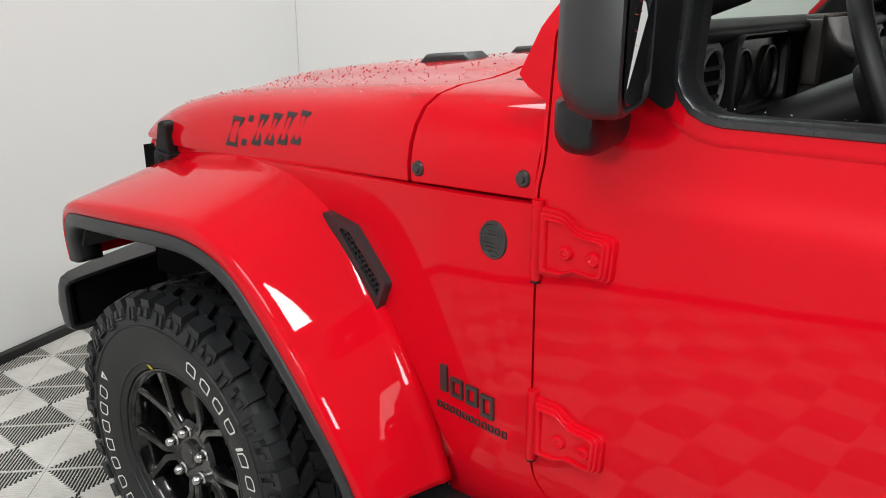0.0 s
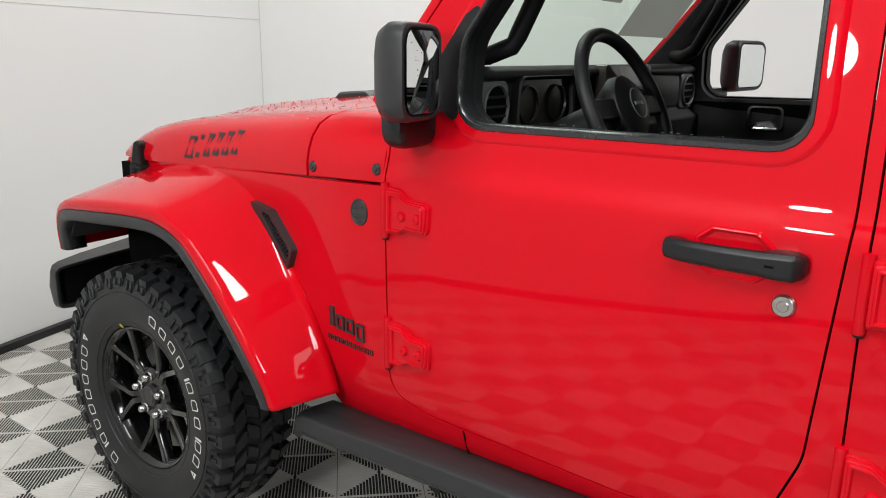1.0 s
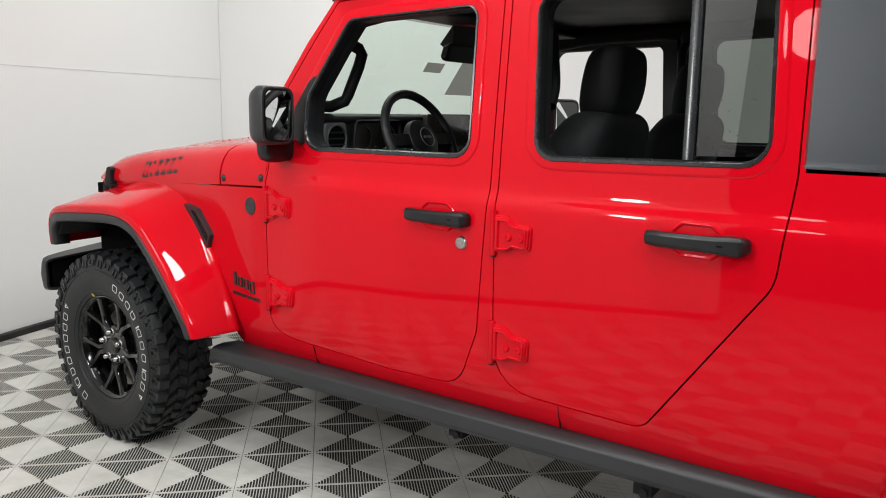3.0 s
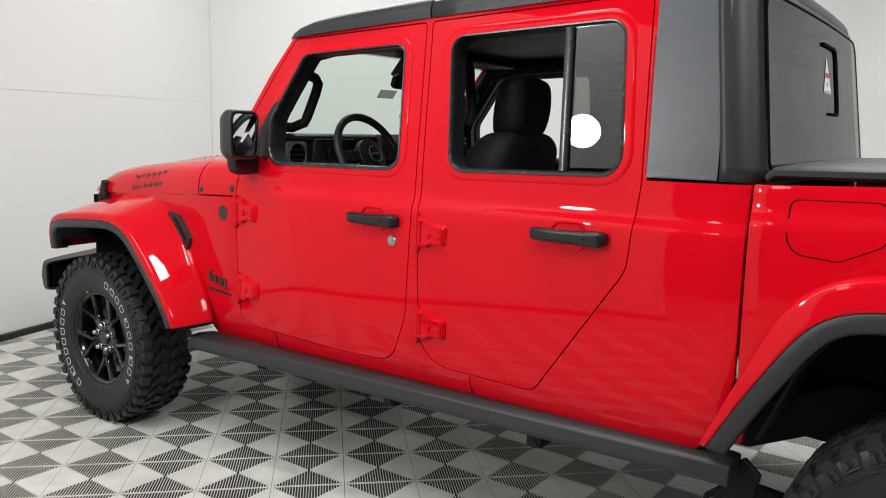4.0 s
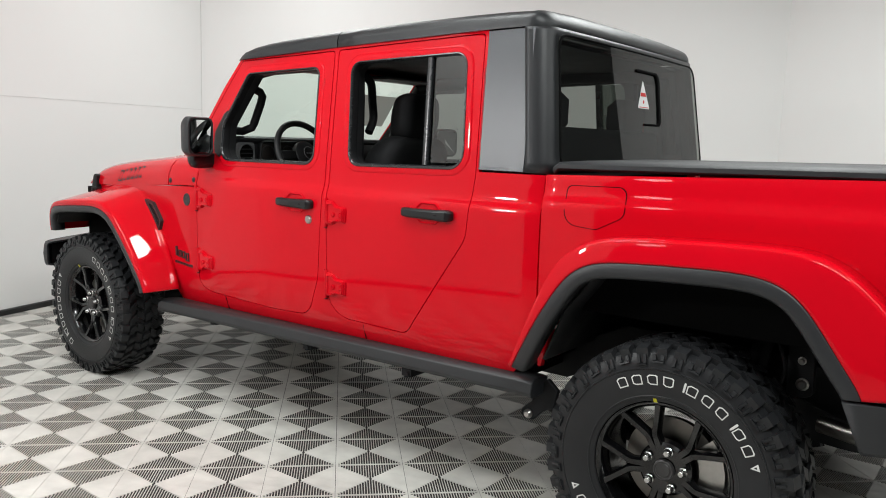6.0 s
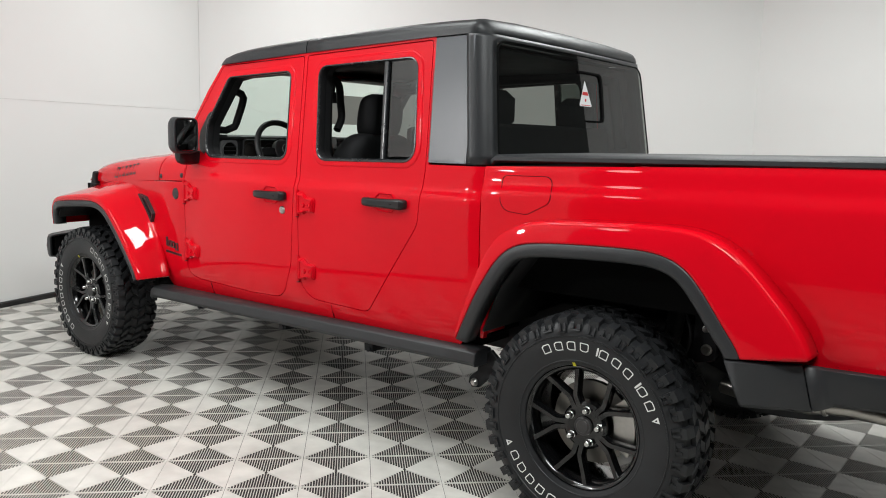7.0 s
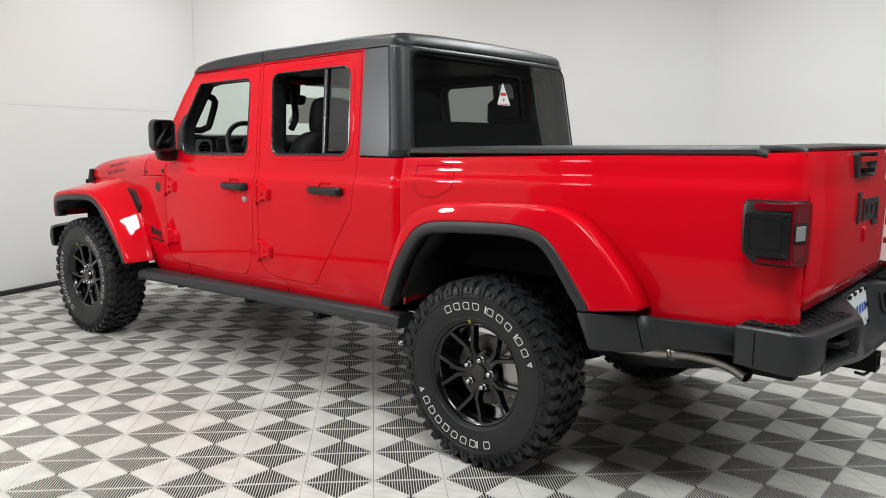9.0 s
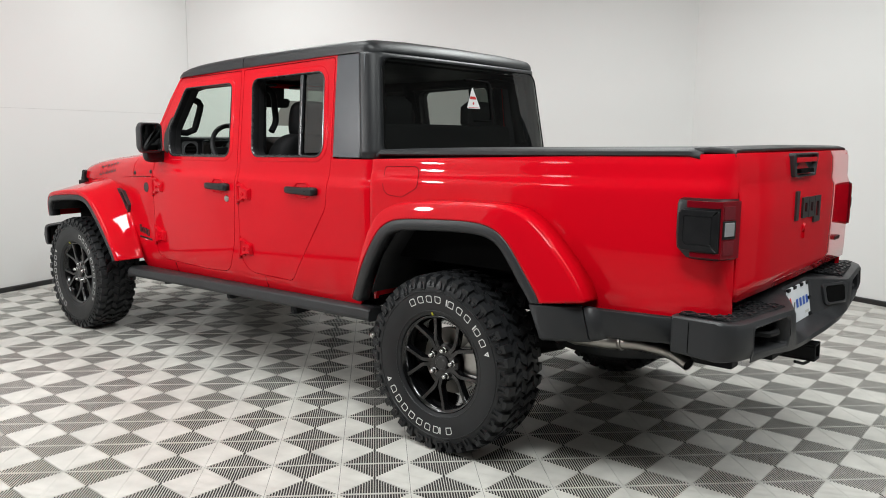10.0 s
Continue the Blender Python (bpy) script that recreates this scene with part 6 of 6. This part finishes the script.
# instrument binnacle: a rim round a dark glossy face with two dials
o = fillet([(-0.498, 1.272, 0.02), (-0.205, 1.272, 0.02), (-0.215, 1.402, 0.03), (-0.488, 1.402, 0.03)], 4)
bm = bmesh.new()
loft(bm, [[(x, -0.3515 + (y + 0.3515) * g, 1.337 + (z - 1.337) * g) for y, z in o] for x, g in ((1.045, 1.0), (1.072, 1.0), (1.076, 0.97), (1.072, 0.935), (1.054, 0.915))], close_rows=True)
P("instrument_hood", bm, DASH, "black rim of the instrument binnacle", parent=dash, angle=40)
bm = bmesh.new()
bm.faces.new([bm.verts.new((1.056, -0.3515 + (y + 0.3515) * 0.92, 1.337 + (z - 1.337) * 0.92)) for y, z in o])
P("instrument_face", bm, SCREEN, "dark glossy instrument face", parent=dash, smooth=False)
for y in (-0.425, -0.285):
    bm = bmesh.new()
    disc_at(bm, [(0.047, 0.0), (0.047, 0.006), (0.044, 0.007), (0.042, 0.001)], Matrix.Translation((1.057, y, 1.332)) @ Matrix.Rotation(radians(90), 4, "Y"), 28)
    P("gauge_ring", bm, BADGE, "dark gauge ring", parent=dash)
dash_panel("touch_screen", [(-0.065, 1.290, 0.012), (0.240, 1.290, 0.012), (0.240, 1.426, 0.012), (-0.065, 1.426, 0.012)], 1.055, 1.094, SCREEN, "touch screen with a brown-grey reflection in its colour", 0.006)
dash_panel("centre_bezel", [(-0.190, 1.262, 0.012), (-0.075, 1.262, 0.012), (-0.075, 1.402, 0.012), (-0.190, 1.402, 0.012)], 1.045, 1.062, GAP, "black bezel beside the screen")
dash_panel("passenger_panel", [(0.25, 1.285, 0.02), (0.548, 1.285, 0.02), (0.548, 1.385, 0.02), (0.25, 1.395, 0.02)], 1.045, 1.060, DASHGREY, "grey passenger dash panel")

# steering wheel
SW = Matrix.Translation((1.294, -0.368, 1.333)) @ Matrix.Rotation(radians(64), 4, "Y")
bm = bmesh.new()
lathe(bm, [(0.184 + 0.0165 * math.cos(b), 0.0165 * math.sin(b)) for b in np.linspace(0, 2 * math.pi, 10, endpoint=False)], 48, "z", closed=True)
bmesh.ops.transform(bm, matrix=SW, verts=bm.verts)
sw = P("steering_wheel", bm, DASH, "black leather steering wheel with grey stitching")
bm = bmesh.new()
disc_at(bm, [(0.0, 0.030), (0.055, 0.026), (0.075, 0.014), (0.080, -0.01), (0.05, -0.06)], SW, 28)
P("airbag_cover", bm, DASH, "black airbag cover", parent=sw)
bm = bmesh.new()
disc_at(bm, [(0.034, 0.030), (0.036, 0.032), (0.038, 0.030)], SW, 28)
for y in (-0.016, 0.0, 0.016):
    box(bm, -0.004, 0.004, y - 0.005, y + 0.005, 0.030, 0.033, SW)
P("wheel_emblem", bm, GREYTRIM, "grey ring emblem", parent=sw)
bm = bmesh.new()
for a in (0, -90, 180):
    m = SW @ Matrix.Rotation(radians(a + 90), 4, "Z")
    box(bm, 0.06, 0.172, -0.026, 0.026, -0.012, 0.010, m)
P("wheel_spoke", bm, DASH, parent=sw, bevel=0.008)
bm = bmesh.new()
tube(bm, [SW @ Vector((0, 0, -0.03)), SW @ Vector((0, 0, -0.20))], 0.045, 14)
P("steering_column", bm, DASH, parent=sw)


def seat(y, x=0.0):
    def blob(rows, name, label, parent, mt=SEAT):
        bm = bmesh.new()
        rr = []
        cols = [[(i, r[k]) for i, r in enumerate(rows)] for k in range(4)]
        for i in range((len(rows) - 1) * 4 + 1):
            cx, z, w, dpt = (spline(c, i / 4) for c in cols)
            q = min(dpt, w) * 0.92
            rr.append([(x + cx + px, y + py, z) for px, py in fillet([(-dpt, -w, q), (dpt, -w, q), (dpt, w, q), (-dpt, w, q)], 8)])
        loft(bm, rr, close_rows=True, caps=True)
        return P(name, bm, mt, label, parent=parent, angle=70)
    st = blob(((1.87, 0.92, 0.24, 0.08), (1.90, 1.0, 0.25, 0.10), (1.96, 1.2, 0.255, 0.10), (2.005, 1.34, 0.245, 0.09), (2.025, 1.40, 0.215, 0.080), (2.032, 1.435, 0.17, 0.060), (2.034, 1.450, 0.11, 0.03)), "front_seat", "black cloth front seat", truck)
    blob(((2.030, 1.425, 0.10, 0.040), (2.036, 1.455, 0.125, 0.060), (2.046, 1.52, 0.133, 0.068), (2.054, 1.59, 0.128, 0.062), (2.058, 1.625, 0.11, 0.050), (2.060, 1.642, 0.07, 0.026)), "headrest", "black cloth headrest", st)
    blob(((1.60, 0.80, 0.25, 0.26), (1.60, 0.90, 0.26, 0.27), (1.60, 0.95, 0.24, 0.25)), "seat_cushion", "black cloth seat cushion", st)


seat(-0.385)
seat(0.385)
bm = bmesh.new()
loft(bm, [[(x, y, z) for x, z in ((2.50, 0.90), (2.30, 0.95), (2.28, 1.04), (2.56, 1.06), (2.70, 1.46), (2.75, 1.51), (2.80, 1.505), (2.84, 1.0))] for y in (-0.64, -0.60, 0.60, 0.64)], close_rows=True, caps=True)
rb = P("rear_bench", bm, SEAT, "black cloth rear bench", bevel=0.03, segments=3)
for y in (-0.38, 0.38):
    bm = bmesh.new()
    loft(bm, [[(2.74 + dx, y + dy, z) for dx, dy in fillet([(-d, -w, 0.03), (d, -w, 0.03), (d, w, 0.03), (-d, w, 0.03)], 4)] for z, w, d in ((1.49, 0.10, 0.035), (1.52, 0.12, 0.05), (1.62, 0.12, 0.05), (1.655, 0.08, 0.025))], close_rows=True, caps=True)
    P("rear_headrest", bm, SEAT, "black rear headrest", parent=rb)

# padded roll bars, grab handles, mirror, sun visors
for s in (-1, 1):
    bm = bmesh.new()
    tube(bm, [(1.24, s * 0.625, 1.745), (1.45, s * 0.63, 1.775), (1.9, s * 0.635, 1.79), (2.6, s * 0.64, 1.80), (2.80, s * 0.645, 1.76), (2.86, s * 0.665, 1.40)], 0.034, 12)
    tube(bm, [(1.90, s * 0.635, 1.79), (1.93, s * 0.66, 1.60), (1.95, s * 0.685, 1.30), (1.95, s * 0.69, 0.9)], 0.040, 12)
    tube(bm, [(0.955, s * 0.665, 1.37), (1.055, s * 0.645, 1.54), (1.23, s * 0.62, 1.755)], 0.030, 10)
    P("roll_bar", bm, TRIM, "black padded roll bar")
    bm = bmesh.new()
    tube(bm, [(0.995, s * 0.63, 1.452), (1.045, s * 0.585, 1.448), (1.095, s * 0.562, 1.470), (1.108, s * 0.56, 1.492), (1.160, s * 0.56, 1.590), (1.176, s * 0.562, 1.628), (1.170, s * 0.570, 1.648), (1.135, s * 0.60, 1.672)], 0.021, 12)
    P("grab_handle", bm, TRIM, "black grab handle on the pillar")
    bm = bmesh.new()
    tube(bm, smooth_path([(1.90, s * 0.60, 1.72), (1.912, s * 0.548, 1.685), (1.918, s * 0.54, 1.60), (1.925, s * 0.54, 1.52), (1.935, s * 0.58, 1.46)]), 0.019, 12)
    P("rear_grab_handle", bm, TRIM, "black grab handle on the roll bar")
    bm = bmesh.new()
    box(bm, 1.24, 1.42, min(s * 0.12, s * 0.56), max(s * 0.12, s * 0.56), 1.765, 1.782)
    P("sun_visor", bm, DASH, "black sun visor", bevel=0.006)
bm = bmesh.new()
loft(bm, [[(1.222 + px + (pz - 1.665) * 0.2, y, 1.665 + (pz - 1.665) * g) for px, pz in fillet([(-0.014, 1.632, 0.008), (0.012, 1.632, 0.004), (0.012, 1.698, 0.004), (-0.014, 1.698, 0.008)], 3)] for y, g in ((-0.135, 0.55), (-0.128, 0.85), (-0.11, 1.0), (0.11, 1.0), (0.128, 0.85), (0.135, 0.55))], close_rows=True, caps=True)
tube(bm, [(1.21, 0, 1.69), (1.19, 0, 1.76)], 0.012, 8)
P("interior_mirror", bm, TRIM, "black interior mirror", bevel=0.006)
bm = bmesh.new()
loft(bm, [[(1.165, y, 1.70), (1.235, y, 1.78), (1.165 + 0.06, y, 1.66)] for y in (-0.09, 0.09)], close_rows=True, caps=True)
P("sensor_box", bm, TRIM, "black sensor box behind the windscreen")


# window papers on the windscreen
def on_screen(y, h):
    return (0.862 + 0.334 * h + 0.006, y, 1.31 + 0.475 * h)


for y0, y1, h0, h1 in ((-0.075, 0.045, 0.60, 0.68), (0.16, 0.52, 0.42, 0.80)):
    bm = bmesh.new()
    bm.faces.new([bm.verts.new(on_screen(y, h)) for y, h in ((y0, h0), (y1, h0), (y1, h1), (y0, h1))])
    P("window_paper", bm, SHEET, "grey back of a paper sheet on the windscreen", smooth=False)

# bezel of the far door's inner handle
for s in (1,):
    bm = bmesh.new()
    o = fillet([(1.255, 1.206, 0.018), (1.375, 1.206, 0.018), (1.375, 1.288, 0.018), (1.255, 1.288, 0.018)], 3)
    loft(bm, [[(1.315 + (x - 1.315) * g, y, 1.247 + (z - 1.247) * g) for x, z in o] for g, y in ((1.0, 0.70), (1.0, 0.672), (0.86, 0.672), (0.80, 0.690), (0.0, 0.692))], close_rows=True)
    P("inner_handle_bezel", bm, CHROME, "bright ring of the inner door handle")


# ---- water droplets ----
rng = random.Random(11)


def droplets(name, points, parent, label, tuck=None):
    """Small flattened beads at (place, radius)."""
    bm = bmesh.new()
    for p, r in points:
        ring = [bm.verts.new((p[0] + r * math.cos(a), p[1] + r * math.sin(a) * 0.9, p[2])) for a in (0.3, 1.35, 2.4, 3.45, 4.5, 5.55)]
        up, low = bm.verts.new((p[0], p[1], p[2] + r * 0.75)), bm.verts.new((p[0], p[1], p[2] - r * 0.75))
        for k in range(6):
            bm.faces.new((ring[k], ring[(k + 1) % 6], up))
            bm.faces.new((ring[(k + 1) % 6], ring[k], low))
    tagged(P(name, bm, DROP, label, parent=parent, tuck=tuck, angle=80), kind="stuff")


pts = []
for k in range(900):
    x = -0.52 + 1.08 * rng.random() ** 0.9
    row = hood_row(x)
    u = 4.5 + 7.4 * rng.random()
    i = int(u)
    a, b = Vector(row[i]), Vector(row[i + 1])
    p = a.lerp(b, u - i)
    if rng.random() < 0.25:
        p.y = -p.y
    pts.append((p, rng.uniform(0.0012, 0.0034)))
droplets("water_droplets", pts, hood, "clear water droplets on the hood")
pts = []
for k in range(36):
    x0, z0 = rng.uniform(2.70, 2.875), rng.uniform(1.36, 1.80)
    for j in range(rng.randint(1, 4)):
        x, z = x0 + 0.006 * j + rng.uniform(-0.003, 0.003), z0 + rng.uniform(0.01, 0.03) * j
        if z < 1.84 and x < 2.88:
            pts.append(((x, -side_y(x, z), z), rng.uniform(0.0008, 0.0018)))
for k in range(34):
    x, z = rng.uniform(2.69, 2.88), 1.333 + 0.03 * rng.random() ** 2
    pts.append(((x, -side_y(x, z), z), rng.uniform(0.0015, 0.003)))
droplets("water_droplets", pts, None, "clear droplets running down the hardtop side")
pts = [((2.435 + 0.15 * rng.random(), -side_y(2.5, z) + 0.009, z), rng.uniform(0.001, 0.0022)) for z in [1.352 + 0.16 * rng.random() ** 1.5 for k in range(45)]]
droplets("water_droplets", pts, None, "clear droplets on the quarter glass")
pts = []
for k in range(30):
    py, pz = rng.uniform(0.885, 0.98), rng.uniform(1.35, 1.485)
    pts.append(((1.1375 + (py - 0.872) * 0.32, -py, pz), rng.uniform(0.0006, 0.0014)))
droplets("water_droplets", pts, None, "clear droplets on the mirror glass", 0.06)
pts = [((rng.uniform(1.16, 1.78), -side_y(1.5, 1.32) - rng.uniform(-0.004, 0.004), 1.3235), rng.uniform(0.001, 0.002)) for k in range(30)]
pts += [((rng.uniform(4.0, 4.74), -0.786, 1.372 + rng.uniform(-0.004, 0.004)), rng.uniform(0.001, 0.002)) for k in range(12)]
pts += [((rng.uniform(4.15, 4.60), -0.822, 0.779), rng.uniform(0.0012, 0.0022)) for k in range(30)]
droplets("water_droplets", pts, None, "clear droplets along sills and edges", -1)
pts = []
for x0, x1, z0, z1, n in ((0.96, 1.10, 0.98, 1.22, 34), (1.55, 1.85, 0.75, 1.2, 14), (2.30, 2.64, 0.85, 1.26, 34), (3.0, 4.1, 1.05, 1.30, 14)):
    for k in range(n):
        x, z = rng.uniform(x0, x1), rng.uniform(z0, z1)
        pts.append(((x, -(side_y(x, z) if x < 2.9 else bed_y(x, z)), z), rng.uniform(0.0007, 0.0015)))
droplets("water_droplets", pts, None, "fine clear droplets on the red flank", -1)
for s in (-1, 1):
    for x, z0, z1 in ((SEAM_A, 0.530, 0.612), (SEAM_B, 0.560, 0.632)):
        bm = bmesh.new()
        loft(bm, [[(x - 0.0012, s * (side_y(x, z) - 0.003), z), (x - 0.0012, s * (side_y(x, z) + 0.0006), z), (x + 0.0012, s * (side_y(x, z) + 0.0006), z), (x + 0.0012, s * (side_y(x, z) - 0.003), z)] for z in (z0, z0 + 0.02, z0 + 0.04, z1)], close_rows=True, caps=True)
        P("sill_seam", bm, GAP, smooth=False)

# ---- floor tiles, last of the structure ----
TILE_MAT = mat("grey_floor_plastic", (0.64, 0.62, 0.58), 0.42, vary=0.30, scale=8.0, bump=0.15, bump_scale=90)
_g = TILE_MAT.node_tree.nodes.new("ShaderNodeNewGeometry")
for _n in TILE_MAT.node_tree.nodes:
    if _n.bl_idname == "ShaderNodeTexNoise":
        TILE_MAT.node_tree.links.new(_g.outputs["Position"], _n.inputs["Vector"])


def tile_geometry():
    """Verts and faces of one open-grid tile: narrow ribs one way in two quarters, broad ones the other way in the rest,
    just above a near-black base that carries the slots' shade.
    """
    vs, fs = [], []
    def bar(x0, x1, y0, y1, z=0.0, depth=0.003):
        k = len(vs)
        vs.extend([(x0, y0, z), (x1, y0, z), (x1, y1, z), (x0, y1, z), (x0, y0, z - depth), (x1, y0, z - depth), (x1, y1, z - depth), (x0, y1, z - depth)])
        fs.extend([(k, k + 1, k + 2, k + 3), (k, k + 4, k + 5, k + 1), (k + 3, k + 2, k + 6, k + 7), (k, k + 3, k + 7, k + 4), (k + 1, k + 5, k + 6, k + 2)])
    h, e, n = TILE / 2 - 0.0011, 0.0030, 26
    bar(-h, h, -h, -h + e), bar(-h, h, h - e, h), bar(-h, -h + e, -h + e, h - e), bar(h - e, h, -h + e, h - e)
    pitch = 2 * (h - e) / n
    for i in range(n):
        c = -h + e + pitch * (i + 0.5)
        a = abs(c) + 0.001
        if h - e - a > 0.003:
            bar(-h + e, -a, c - pitch * 0.43, c + pitch * 0.43), bar(a, h - e, c - pitch * 0.43, c + pitch * 0.43)
            bar(c - pitch * 0.125, c + pitch * 0.125, -h + e, -a), bar(c - pitch * 0.125, c + pitch * 0.125, a, h - e)
    return vs, fs


TV, TF = tile_geometry()
tile_me = bpy.data.meshes.new("floor_tile")
tile_me.from_pydata(TV, [], TF)
tile_me.materials.append(TILE_MAT)


def inside(p, pad=0.0):
    for k in range(6):
        a, b = Vector(ROOM[k]), Vector(ROOM[(k + 1) % 6])
        d = (b - a).normalized()
        if (p - a).dot(Vector((d.y, -d.x))) < pad:
            return False
    return True


BACK = -5.2  # where the booth's floor ends behind the camera
near, far, edge = [], [], []
for i in range(-40, 45):
    for j in range(-40, 45):
        c = U * ((i + 0.5 + OX) * TILE) + V * ((j + 0.5 + OY) * TILE)
        if not inside(c.to_2d(), -0.21) or c.y < BACK - 0.21:
            continue
        d = (c.to_2d() - Vector((2.6, -1.2))).length
        if not inside(c.to_2d(), 0.22) or c.y < BACK + 0.22:
            edge.append(c)
        else:
            (near if d < 2.9 else far).append((d, c))
near.sort(key=lambda r: r[0])
far += near[300:]
near = near[:300]
for d, c in near:
    t = new("floor_tile", tile_me)
    t.matrix_world = Matrix.Translation(c) @ Matrix.Rotation(ANG, 4, "Z")
    t.parent = floor
tv = np.array(TV) @ np.array(Matrix.Rotation(ANG, 3, "Z")).T
tf = np.array(TF)


def many_tiles(places):
    v = np.concatenate([tv + np.array(c) for c in places])
    q = np.concatenate([tf + k * len(tv) for k in range(len(places))])
    return v, q


# tiles along the walls are cut to fit
ev, ef = many_tiles(edge)
me = bpy.data.meshes.new("cut_tiles")
me.from_pydata(ev.tolist(), [], ef.tolist())
bm = bmesh.new()
bm.from_mesh(me)
cuts = [(Vector((*ROOM[k], 0)), Vector((*ROOM[(k + 1) % 6], 0))) for k in range(6)]
for a, e in cuts:
    d = (e - a).normalized()
    bmesh.ops.bisect_plane(bm, geom=bm.verts[:] + bm.edges[:] + bm.faces[:], plane_co=a, plane_no=(-d.y, d.x, 0), clear_outer=True)
bmesh.ops.bisect_plane(bm, geom=bm.verts[:] + bm.edges[:] + bm.faces[:], plane_co=(0, BACK, 0), plane_no=(0, -1, 0), clear_outer=True)
bm.to_mesh(me)
bm.free()
me.materials.append(TILE_MAT)
cut = new("cut_tiles", me)
cut.parent = floor
tagged(cut, "ribbed grey floor tiles cut along the walls", kind="stuff")
allv, allf = many_tiles([c for d, c in far])
me = bpy.data.meshes.new("distant_tiles")
me.from_pydata(allv.tolist(), [], allf.tolist())
me.materials.append(TILE_MAT)
rest = new("distant_tiles", me)
rest.parent = floor
tagged(rest, "ribbed grey floor tiles further off", kind="stuff")
